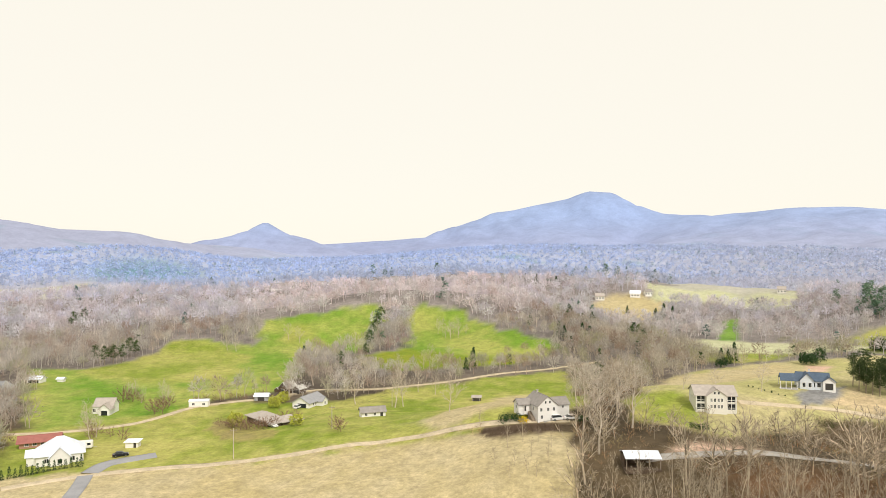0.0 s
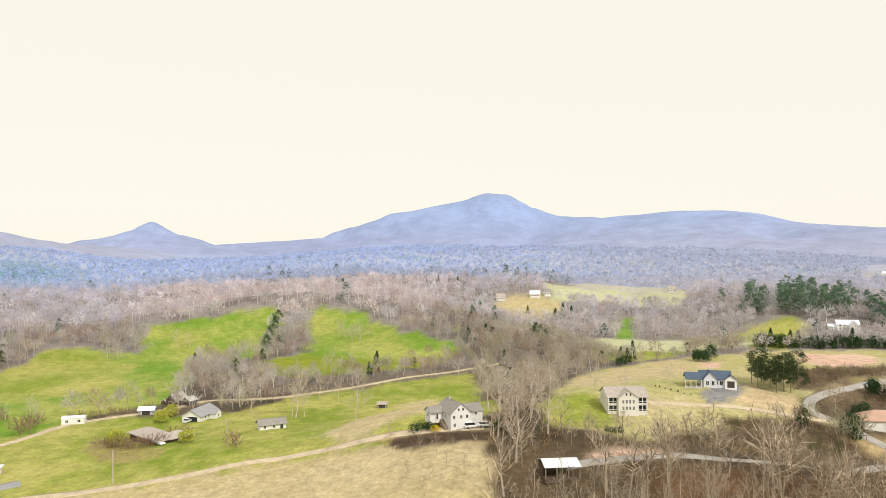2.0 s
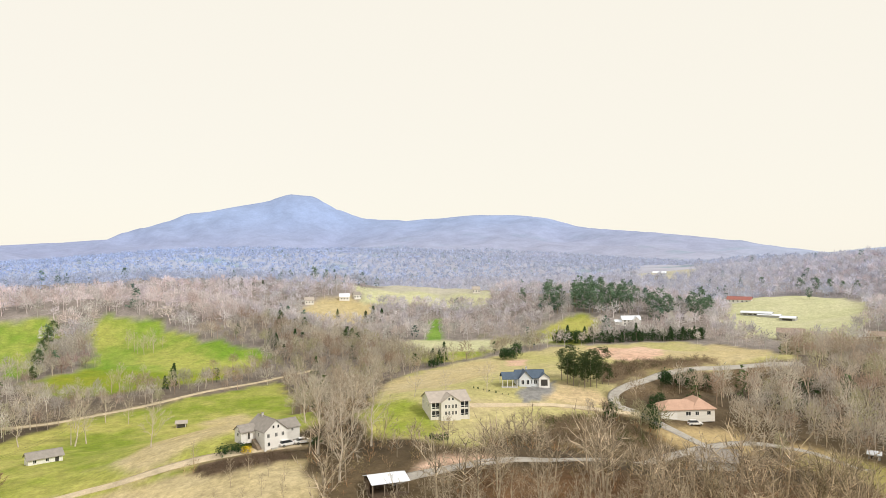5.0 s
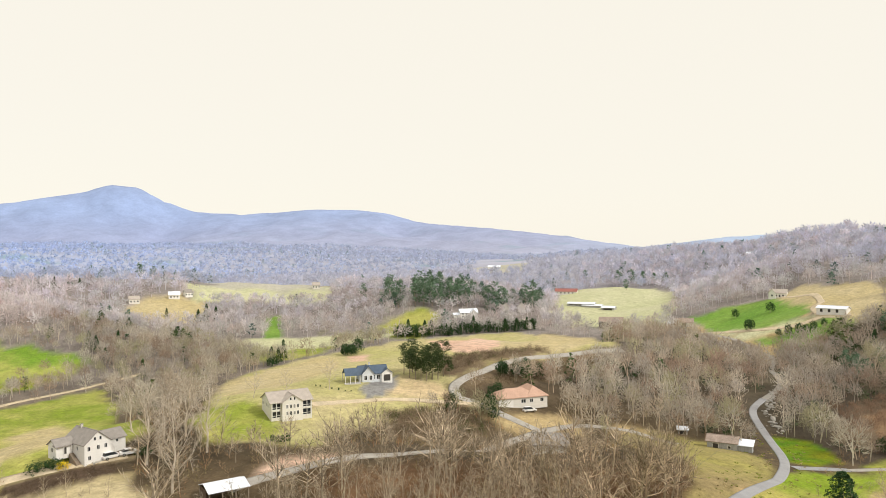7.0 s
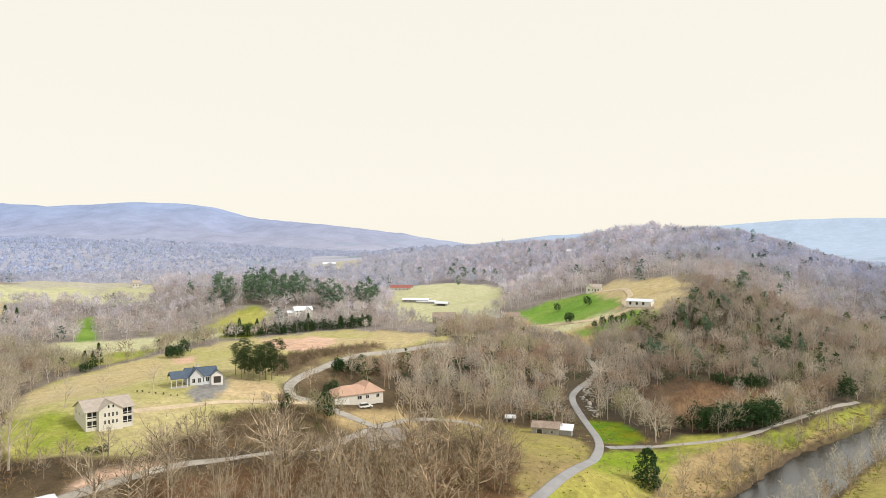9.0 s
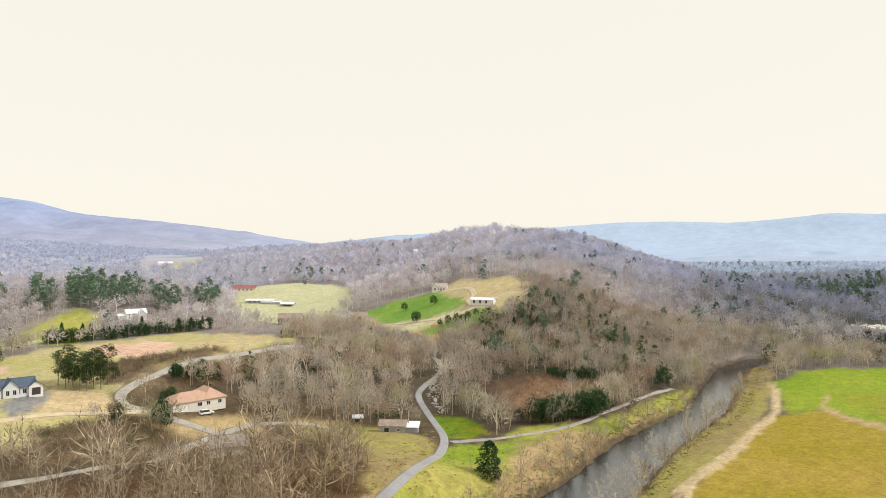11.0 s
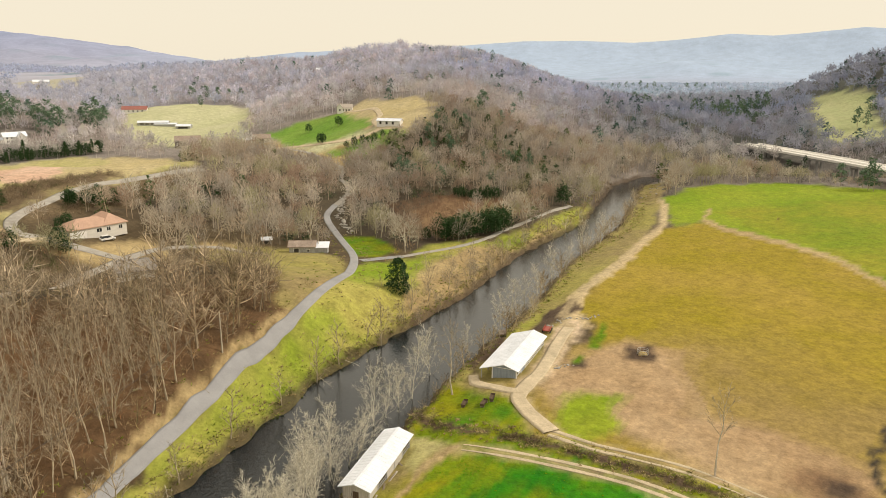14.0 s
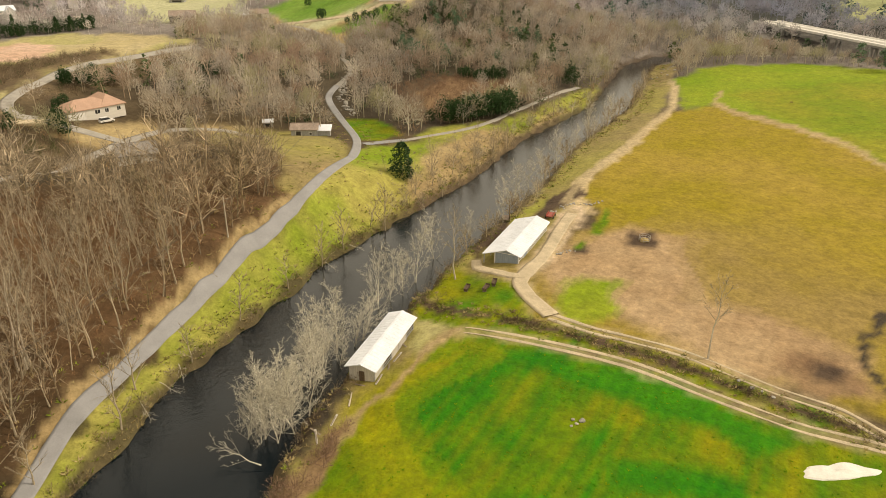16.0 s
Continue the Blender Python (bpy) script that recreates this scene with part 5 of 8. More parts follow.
def wing(thing, x, y, turn, w, d, h, rise, wall, roof, openings=(), style="gable", over=0.45, lift=0.0, names=("wall", "roof"), trim=TRIM):
    """A block of a building: four walls, a roof, its windows and doors. The ridge runs along x; openings: side, u, sill, width, height, kind."""
    base = Matrix.Translation((x, y, lift)) @ Matrix.Rotation(radians(turn), 4, "Z")
    sides = {"S": (w, Matrix.Translation((0, -d / 2, 0))), "N": (w, Matrix.Translation((0, d / 2, 0)) @ Matrix.Rotation(math.pi, 4, "Z")),
             "E": (d, Matrix.Translation((w / 2, 0, 0)) @ Matrix.Rotation(math.pi / 2, 4, "Z")), "W": (d, Matrix.Translation((-w / 2, 0, 0)) @ Matrix.Rotation(-math.pi / 2, 4, "Z"))}
    bm = bmesh.new()
    for s, (length, m) in sides.items():
        wall_side(bm, length - (0.0 if s in "SN" else 0.44), h, [o[1:5] for o in openings if o[0] == s and o[2] < h], base @ m)
    if style == "gable":
        for sx in (-1, 1):
            e = sx * w / 2
            i = e - sx * 0.2
            solid(bm, [(e, -d / 2, h), (e, d / 2, h), (e, 0, h + rise), (i, -d / 2, h), (i, d / 2, h), (i, 0, h + rise)],
                  [(0, 1, 2), (3, 5, 4), (0, 3, 4, 1), (1, 4, 5, 2), (2, 5, 3, 0)], base)
    body = part(names[0], bm, wall, thing)
    bm = bmesh.new()
    t = 0.16
    if style == "gable":
        k = rise / (d / 2)
        for sy in (-1, 1):
            ye, ze = sy * (d / 2 + over), h - k * over
            solid(bm, [(-w / 2 - over, 0, h + rise), (w / 2 + over, 0, h + rise), (w / 2 + over, ye, ze), (-w / 2 - over, ye, ze),
                       (-w / 2 - over, 0, h + rise + t), (w / 2 + over, 0, h + rise + t), (w / 2 + over, ye, ze + t), (-w / 2 - over, ye, ze + t)],
                  [(0, 1, 2, 3), (7, 6, 5, 4), (0, 4, 5, 1), (1, 5, 6, 2), (2, 6, 7, 3), (3, 7, 4, 0)], base)
    elif style == "hip":
        a, b = w / 2 + over, d / 2 + over
        r = max(w / 2 - d / 2, 0.2)
        lo = [(-a, -b), (a, -b), (a, b), (-a, b)]
        solid(bm, [(px, py, h - t) for px, py in lo] + [(px, py, h + 0.05) for px, py in lo] + [(-r, 0, h + rise), (r, 0, h + rise)],
              [(3, 2, 1, 0), (0, 1, 5, 4), (1, 2, 6, 5), (2, 3, 7, 6), (3, 0, 4, 7), (4, 5, 9, 8), (5, 6, 9), (6, 7, 8, 9), (7, 4, 8)], base)
    else:
        a, b = w / 2 + over, d / 2 + over
        solid(bm, [(-a, -b, h), (a, -b, h), (a, b, h + rise), (-a, b, h + rise), (-a, -b, h + t), (a, -b, h + t), (a, b, h + rise + t), (-a, b, h + rise + t)],
              [(3, 2, 1, 0), (4, 5, 6, 7), (0, 1, 5, 4), (1, 2, 6, 5), (2, 3, 7, 6), (3, 0, 4, 7)], base)
    top = part(names[1], bm, roof, thing)
    if style == "gable":
        bm = bmesh.new()
        box(bm, -w / 2 - over, w / 2 + over, -0.14, 0.14, h + rise + t - 0.06, h + rise + t + 0.05, base)
        part("ridge_cap", bm, roof, top)
    for o in openings:
        s, u, z, ow, oh, kind = o
        m = base @ sides[s][1]
        bm = bmesh.new()
        f = 0.09
        deep = 0.1 if z < h else 0.02
        for x0, x1, z0, z1 in ((u - ow / 2 - f, u - ow / 2 + 0.03, z - f, z + oh + f), (u + ow / 2 - 0.03, u + ow / 2 + f, z - f, z + oh + f), (u - ow / 2, u + ow / 2, z - f, z + 0.03), (u - ow / 2, u + ow / 2, z + oh - 0.03, z + oh + f)):
            box(bm, x0, x1, -0.04, deep, z0, z1, m)
        if kind == "window":
            box(bm, u - 0.03, u + 0.03, 0.0, deep, z, z + oh, m)
        holder = part({"window": "window", "door": "door_frame", "garage": "garage_frame", "screen": "porch_opening"}[kind], bm, trim, body)
        # in open sheds the dark door panel stands for the shaded inside
        bm = bmesh.new()
        box(bm, u - ow / 2, u + ow / 2, deep - 0.05 if z < h else -0.01, deep if z < h else 0.01, z, z + oh, m)
        part({"window": "pane", "door": "door", "garage": "garage_door", "screen": "screen"}[kind], bm, {"window": GLASS, "door": DARK_OPENING, "garage": TRIM, "screen": GLASS}[kind], holder)
    return base


def chimney(thing, x, y, z0, z1, mat, size=0.7):
    bm = bmesh.new()
    box(bm, x - size / 2, x + size / 2, y - size / 2, y + size / 2, z0, z1)
    box(bm, x - size / 2 - 0.08, x + size / 2 + 0.08, y - size / 2 - 0.08, y + size / 2 + 0.08, z1 - 0.2, z1)
    part("chimney", bm, mat, thing)


def posts(thing, spots, z0, z1, mat=POST_WOOD, size=0.09, name="post"):
    for px, py in spots:
        bm = bmesh.new()
        box(bm, px - size, px + size, py - size, py + size, z0, z1)
        part(name, bm, mat, thing)


def slab(thing, name, x0, x1, y0, y1, z0, z1, mat):
    part(name, box(bmesh.new(), x0, x1, y0, y1, z0, z1), mat, thing)


def lean_roof(thing, x0, x1, y0, z0, y1, z1, mat, t=0.12, name="roof"):
    bm = bmesh.new()
    solid(bm, [(x0, y0, z0), (x1, y0, z0), (x1, y1, z1), (x0, y1, z1), (x0, y0, z0 + t), (x1, y0, z0 + t), (x1, y1, z1 + t), (x0, y1, z1 + t)],
          [(3, 2, 1, 0), (4, 5, 6, 7), (0, 1, 5, 4), (1, 2, 6, 5), (2, 3, 7, 6), (3, 0, 4, 7)])
    part(name, bm, mat, thing)


def white_house():
    """Three-storey house whose gable looks over the retaining bank."""
    h = stand("house", 14.8, 178.0, 24, 0.2)
    tagged(h, "tall white three-storey house with grey shingled roofs above a bank", "house")
    wins = [("W", u, z, 0.9, 1.3, "window") for u, z in ((-2.6, 0.9), (2.2, 0.9), (-2.8, 3.7), (0.2, 3.7), (2.6, 3.7))]
    # gable block, ridge running away from the viewer
    wing(h, -0.6, 1.0, 90, 12.5, 8.4, 5.9, 3.4, WHITE_SIDING, GREY_SHINGLE, wins + [("W", -0.9, 6.6, 0.7, 1.0, "window"), ("W", 0.9, 6.6, 0.7, 1.0, "window"), ("N", -2, 3.6, 0.9, 1.3, "window"), ("N", 2, 3.6, 0.9, 1.3, "window"), ("S", 0, 3.6, 1, 1.3, "window")])
    wing(h, 7.0, 1.6, 0, 7.0, 7.2, 5.2, 2.2, WHITE_SIDING, GREY_SHINGLE, [("S", 0.6, 3.8, 0.8, 0.9, "window"), ("S", -1.6, 0.0, 2.6, 2.2, "garage"), ("S", 1.8, 0.0, 2.6, 2.2, "garage"), ("E", 0, 3.4, 1, 1.2, "window")])
    wing(h, -7.2, 4.2, 0, 5.4, 5.0, 3.0, 1.6, WHITE_SIDING, GREY_SHINGLE, [("S", 0, 0.1, 1.0, 2.1, "door"), ("W", 0, 1.0, 1.0, 1.2, "window")], lift=2.6)
    chimney(h, -0.8, 4.0, 6, 10.4, CONCRETE)
    bm = bmesh.new()
    for k in range(13):
        box(bm, -6.3, -5.0, 0.8 - k * 0.34, 1.14 - k * 0.34, -1, 2.7 - k * 0.2)
    part("stairs", bm, POST_WOOD, h)
    lean_roof(h, -10.4, -5.2, 1.0, 5.2, 3.4, 5.6, GREY_SHINGLE, name="porch_roof")
    posts(h, ((-10.2, 1.2), (-7.8, 1.2), (-5.4, 1.2)), 2.4, 5.2, TRIM, 0.08, "porch_post")
    h.scale = (0.71, 0.71, 0.72)
    slab(h, "terrace", -2.5, 11.5, -6.2, -3.3, -1.4, 0.16, CONCRETE)


def porch_house():
    h = stand("house", 64.2, 189.6, -2, 0.2)
    tagged(h, "pale two-storey house with screened corner porches and tan roof", "house")
    wing(h, 0, 0.4, 0, 12.4, 10.4, 5.2, 2.5, CREAM_SIDING, TAN_SHINGLE,
         [("S", u, z, 2.4, 2.0, "screen") for u in (-4.6, 4.6) for z in (0.3, 2.95)]
         + [("W", u, 3.2, 0.9, 1.2, "window") for u in (-3, 0, 3)] + [("E", u, 3.2, 0.9, 1.2, "window") for u in (-3, 0, 3)] + [("N", u, 3.2, 0.9, 1.2, "window") for u in (-4, 0, 4)])
    for k in (-1, 1):
        posts(h, [(k * u, -5.0) for u in (3.25, 4.6, 6.0)], -0.5, 5.3, TRIM, 0.07, "porch_post")
        for z in (0.95, 2.72, 3.6):
            slab(h, "porch_rail", min(k * 3.2, k * 6.1), max(k * 3.2, k * 6.1), -5.04, -4.96, z - 0.06, z + 0.06, TRIM)
    wing(h, 0, -3.6, 90, 4.4, 6.2, 5.2, 2.35, CREAM_SIDING, TAN_SHINGLE, [("W", u, z, 0.62, 1.25, "window") for u in (-1.6, -0.55, 0.55, 1.6) for z in (0.9, 3.1)] + [("W", u, 5.75, 0.55, 0.9, "window") for u in (-0.6, 0.6)], over=0.35)
    h.scale = (0.91, 0.91, 0.82)


def blue_house():
    h = stand("house", 101, 215.6, -14, 0.1)
    tagged(h, "pale blue-grey single-storey house with white trim and slate roof", "house")
    wing(h, 1.5, 1, 0, 13, 7.5, 3.0, 2.3, BLUE_SIDING, DARK_SHINGLE, [("S", u, 0.7, 1.4, 1.6, "window") for u in (-4.4, -2.2, 0, 2.2)] + [("S", 4.6, 0.0, 1.2, 2.1, "door"), ("E", 0, 0.8, 1.2, 1.4, "window")])
    wing(h, -1.2, -1.2, 90, 5, 5.6, 3.1, 2.5, BLUE_SIDING, DARK_SHINGLE, [("W", -1.2, 0.7, 1.2, 1.6, "window"), ("W", 1.2, 0.7, 1.2, 1.6, "window")], over=0.5)
    wing(h, 7.6, -0.6, 90, 6, 5, 3.0, 1.5, WHITE_SIDING, DARK_SHINGLE, [("W", 0, 0, 3.2, 2.4, "door")])
    # open porch
    bm = bmesh.new()
    k = 2.2 / 3.6
    solid(bm, [(-12.2, -5.9, 2.9), (-5.2, -5.9, 2.9), (-5.2, -1.8, 5.0), (-12.2, -1.8, 5.0), (-12.2, -5.9, 3.06), (-5.2, -5.9, 3.06), (-5.2, -1.8, 5.16), (-12.2, -1.8, 5.16)],
          [(3, 2, 1, 0), (4, 5, 6, 7), (0, 1, 5, 4), (1, 2, 6, 5), (2, 3, 7, 6), (3, 0, 4, 7)])
    solid(bm, [(-12.2, 2.3, 2.9), (-5.2, 2.3, 2.9), (-5.2, -1.8, 5.0), (-12.2, -1.8, 5.0), (-12.2, 2.3, 3.06), (-5.2, 2.3, 3.06), (-5.2, -1.8, 5.16), (-12.2, -1.8, 5.16)],
          [(3, 2, 1, 0), (4, 5, 6, 7), (0, 1, 5, 4), (1, 2, 6, 5), (2, 3, 7, 6), (3, 0, 4, 7)])
    part("porch_roof", bm, DARK_SHINGLE, h)
    posts(h, [(-12, -5.6), (-9.8, -5.6), (-7.6, -5.6), (-5.4, -5.6), (-12, 2.0), (-5.4, 2.0)], -0.5, 3.0, TRIM, 0.12, "porch_post")
    slab(h, "porch_floor", -12.4, -5.0, -6.2, 2.4, -1, 0.15, CONCRETE)
    chimney(h, 0.5, 2.4, 3, 6.4, CREAM_SIDING)
    h.scale = (0.72, 0.84, 0.9)


def pink_house():
    h = stand("house", 144, 190.5, -12, 0.2)
    tagged(h, "low cream house with a faded pinkish hipped shingle roof", "house")
    wing(h, -1.5, 0, 0, 14.5, 8.6, 2.8, 2.4, CREAM_SIDING, PINK_SHINGLE, [("S", -4.5, 0, 4.6, 2.2, "garage"), ("S", 1.5, 0.9, 1.6, 1.2, "window"), ("S", 4.4, 0.9, 1.2, 1.2, "window"), ("W", 0, 0.9, 1.2, 1.2, "window")], "hip")
    wing(h, 5.2, 1.6, 90, 11.5, 7.2, 2.8, 2.9, CREAM_SIDING, PINK_SHINGLE, [("W", -1.6, 0.9, 1.2, 1.2, "window"), ("W", 1.6, 0.9, 1.2, 1.2, "window"), ("S", 0, 0.9, 1.2, 1.2, "window"), ("S", 3, 0.9, 1.2, 1.2, "window")], "hip")


def carport():
    h = stand("open_shed", 35.8, 142.4, 4, 0.15)
    tagged(h, "open timber shed with a white metal gable roof among bare trees", "shed")
    lean_roof(h, -4.1, 4.1, -3.5, 2.5, 0, 3.5, WHITE_METAL)
    lean_roof(h, -4.1, 4.1, 3.5, 2.5, 0, 3.5, WHITE_METAL)
    posts(h, [(u, v) for u in (-3.8, -1.3, 1.3, 3.8) for v in (-3.2, 3.2)], -0.6, 2.6, POST_WOOD, 0.1)
    slab(h, "back_wall", -3.8, 3.8, 3.1, 3.2, -0.6, 2.5, BROWN_BOARD)
    slab(h, "side_wall", -3.85, -3.75, -1.0, 3.1, -0.6, 2.5, BROWN_BOARD)
    slab(h, "wood_stack", -3.4, 3.2, 1.2, 2.6, 0.0, 1.5, BROWN_BOARD)
    slab(h, "floor_slab", -4.0, 4.0, -3.4, 3.4, -0.8, 0.05, BROWN_BOARD)
    for u in (-3.8, -1.3, 1.3, 3.8):
        bm = bmesh.new()
        rod(bm, (u, -3.2, 2.55), (u, 0, 3.4), 0.06)
        rod(bm, (u, 3.2, 2.55), (u, 0, 3.4), 0.06)
        part("rafter", bm, POST_WOOD, h)


def long_barn(x, y, turn, w, d, h, rise, label, bays, boarded=(0, 2), wall=GREY_BOARD, roof=WHITE_METAL):
    """Pole barn: ribbed metal roof on posts, boarded gable ends and one open long side."""
    b = stand("barn", x, y, turn, 0.05)
    tagged(b, label, "barn")
    k = rise / (d / 2)
    o = 0.6
    lean_roof(b, -w / 2 - o, w / 2 + o, -d / 2 - o, h - k * o, 0, h + rise, roof)
    lean_roof(b, -w / 2 - o, w / 2 + o, d / 2 + o, h - k * o, 0, h + rise, roof)
    slab(b, "ridge_cap", -w / 2 - o, w / 2 + o, -0.2, 0.2, h + rise + 0.08, h + rise + 0.17, roof)
    # standing ribs of the roofing
    for sy in (-1, 1):
        bm = bmesh.new()
        for i in range(int(w / 0.9) + 1):
            u = -w / 2 + i * 0.9
            solid(bm, [(u - 0.03, 0, h + rise + 0.12), (u + 0.03, 0, h + rise + 0.12), (u + 0.03, sy * (d / 2 + o), h - k * o + 0.12), (u - 0.03, sy * (d / 2 + o), h - k * o + 0.12),
                       (u - 0.03, 0, h + rise + 0.14), (u + 0.03, 0, h + rise + 0.14), (u + 0.03, sy * (d / 2 + o), h - k * o + 0.14), (u - 0.03, sy * (d / 2 + o), h - k * o + 0.14)],
                  [(3, 2, 1, 0), (4, 5, 6, 7), (0, 1, 5, 4), (1, 2, 6, 5), (2, 3, 7, 6), (3, 0, 4, 7)])
        part("roof_ribs", bm, roof, b)
    rnd = random.Random(int(x))
    n = int(d / 0.3)
    for e in (-w / 2, w / 2):
        for i in range(n):
            u0 = -d / 2 + i * d / n
            mid = abs(u0 + d / n / 2)
            slab(b, "board", e - 0.05 - rnd.uniform(0, 0.02), e + 0.05, u0 + 0.01, u0 + d / n - 0.01, -0.6, h + rise * (1 - mid / (d / 2)) - 0.02, wall)
    n = int(w / 0.3)
    for i in range(n):
        u0 = -w / 2 + i * w / n
        slab(b, "board", u0 + 0.01, u0 + w / n - 0.01, d / 2 - 0.05, d / 2 + 0.05 + rnd.uniform(0, 0.02), -0.6, h, wall)
    posts(b, [(-w / 2 + 0.1 + i * (w - 0.2) / bays, -d / 2) for i in range(bays + 1)], -0.6, h, TRIM if bays > 6 else GREY_BOARD, 0.1)
    for i in range(bays):
        u0, u1 = -w / 2 + i * w / bays, -w / 2 + (i + 1) * w / bays
        if i in boarded:
            slab(b, "side_boards", u0 + 0.15, u1 - 0.15, -d / 2 - 0.04, -d / 2 + 0.04, -0.6, h - 0.1, wall)
        else:
            for z in (0.5, 1.0):
                slab(b, "rail", u0, u1, -d / 2 - 0.04, -d / 2 + 0.04, z - 0.07, z + 0.07, TRIM if bays > 6 else GREY_BOARD)
    slab(b, "loft_beam", -w / 2, w / 2, -d / 2 - 0.08, -d / 2 + 0.08, h - 0.25, h, wall)
    return b


white_house()
porch_house()
blue_house()
pink_house()
carport()
BLUE_BOARD = material("blue_grey_boards", (0.30, 0.35, 0.41), 0.8, 0.2, 0.8, 0.12, 0.3, stretch=(4, 4, 0.3))
b = long_barn(132.84, 45.93, 2.1, 19.9, 5.05, 2.4, 0.81, "long blue-grey barn with bright white metal roof by a track", 7, (1,), BLUE_BOARD)
for v in (-2.62, 2.42):
    slab(b, "corner_board", -10.07, -9.9, v, v + 0.2, -0.6, 2.4, TRIM)
slab(b, "barge_board", -10.02, -9.98, -2.6, 2.6, 2.28, 2.4, TRIM)
posts(b, [(-9.9 + 3.96 * k, 4.9) for k in range(6)], -0.6, 1.62, GREY_BOARD, 0.09, "lean_to_post")
lean_roof(b, -10.55, 10.55, 5.19, 1.54, 2.9, 2.27, WHITE_METAL, name="lean_to_roof")
slab(b, "back_boards", -2.0, 9.9, 4.86, 4.94, -0.4, 1.5, BLUE_BOARD)
PALE_BOARD = material("bleached_grey_boards", (0.56, 0.53, 0.49), 0.85, 0.25, 0.8, 0.12, 0.3, stretch=(4, 4, 0.3))
b = long_barn(84.83, 52.21, 7.6, 16.6, 4.17, 2.63, 0.66, "narrow weathered shed with a white tin roof on the riverbank", 5, (0, 2, 3), PALE_BOARD)
slab(b, "door", -8.42, -8.36, -0.5, 0.4, -0.3, 1.9, BROWN_BOARD)


def simple(name, x, y, turn, w, d, h, rise, wall, roof, label, style="gable", openings=(), category="house", **more):
    ob = stand(name, x, y, turn, 0.15)
    tagged(ob, label, category)
    wing(ob, 0, 0, 0, w, d, h, rise, wall, roof, openings, style, **more)
    return ob


ROW = [("S", u, 0.9, 1.1, 1.2, "window") for u in (-3.4, -1.2, 3.2)] + [("S", 1.0, 0.0, 1.0, 2.1, "door")]
# ranch yard in the valley
r = simple("house", -80, 215.5, -42, 20, 9, 2.5, 1.9, BROWN_BOARD, TAN_SHINGLE, "long brown ranch house with a low grey-tan roof and shrubs", "hip", ROW, over=0.9)
wing(r, 7, 5, 90, 9, 7, 2.5, 1.8, BROWN_BOARD, TAN_SHINGLE, (), "hip", 0.9)
r.scale = (0.9, 0.82, 0.9)
b = simple("house", -77, 253, 76, 15, 9.5, 2.6, 2.3, WHITE_SIDING, SLATE_SHINGLE, "white house with a slate-grey roof and a wide carport gable", "gable", [("W", 0.6, 0, 5.0, 2.2, "screen")] + ROW, over=0.7)
wing(b, 2, -5.6, 90, 5, 5, 2.4, 1.6, WHITE_SIDING, SLATE_SHINGLE, [("W", 0, 0.8, 1.2, 1.2, "window")])
b.scale = (0.82, 0.8, 0.9)
b = simple("barn", -95, 280, 68, 10, 7.5, 3.6, 3.4, BROWN_BOARD, TIN, "dark board barn with a tall pale tin roof", "gable", [("W", 0, 0, 2.8, 2.8, "door"), ("W", 0, 4.4, 1.2, 1.2, "door")], "barn")
wing(b, 0, 5.6, 0, 9, 4, 2.0, 1.3, BROWN_BOARD, TIN, (), "gable")
b.scale = (0.68, 0.68, 0.7)
simple("shed", -89.5, 279, 70, 4.6, 3.8, 2.3, 1.2, BROWN_BOARD, TIN, "open dark shed with a pale tin roof beside the barn", "gable", [("W", 0, 0, 3.6, 2.2, "door")], "shed")
simple("shed", -99.5, 260.5, 8, 5.5, 4.2, 2.0, 0.9, GREY_BOARD, WHITE_METAL, "small farm shed with a white tin roof", "gable", [("S", 0, 0, 3, 1.8, "door")], "shed")
simple("shed", -43, 216.5, 24, 8.4, 4.6, 2.0, 1.3, WHITE_SIDING, GREY_SHINGLE, "low white shed with a grey shingled roof on grass", "gable", [("S", -2.6, 0.8, 0.8, 0.9, "window"), ("S", 0.4, 0.8, 0.8, 0.9, "window"), ("S", 2.8, 0, 1, 1.9, "door")], "shed")
simple("shed", -10, 267, 0, 3.4, 2.6, 1.6, 0.5, BROWN_BOARD, TAN_SHINGLE, "small dark open shed in the pasture", "shed", [("S", 0, 0, 2.8, 1.7, "door")], "shed")
simple("mobile_home", -120.3, 246.5, 12, 7.6, 3.2, 2.4, 0.5, WHITE_SIDING, WHITE_METAL, "small white mobile home beside the valley lane", "gable", [("S", -2, 0.9, 1, 0.9, "window"), ("S", 2, 0.9, 1, 0.9, "window")], over=0.15)
# farmstead with the clipped evergreens
w = simple("house", -126, 169, 34, 12, 10, 3.0, 4.2, WHITE_SIDING, WHITE_METAL, "white farmhouse with a steep pale metal roof behind clipped evergreens", "hip", ROW, over=0.6)
wing(w, 0, -4.2, 90, 5, 5, 2.8, 2.6, WHITE_SIDING, WHITE_METAL, [("W", 0, 0.8, 1.2, 1.3, "window")])
wing(w, -6.5, 0.5, 0, 4, 6, 2.6, 1.2, WHITE_SIDING, WHITE_METAL)
simple("house", -143, 183.5, 30, 11, 5.6, 2.2, 1.3, BRICK, RED_ROOF, "low brick house with a red metal roof and front porch", "gable", ROW, over=0.8)
simple("shed", -111.5, 183, 8, 3.8, 2.6, 1.8, 0.35, WHITE_SIDING, WHITE_METAL, "small plain white shed at the drive's end", "shed", [("S", 1, 0, 0.9, 1.9, "door")], "shed")
c = simple("house", -151, 232, 10, 7, 6, 3.2, 2.4, WHITE_SIDING, TAN_SHINGLE, "small white house with a gabled porch among shrubs", "gable", ROW[:2])
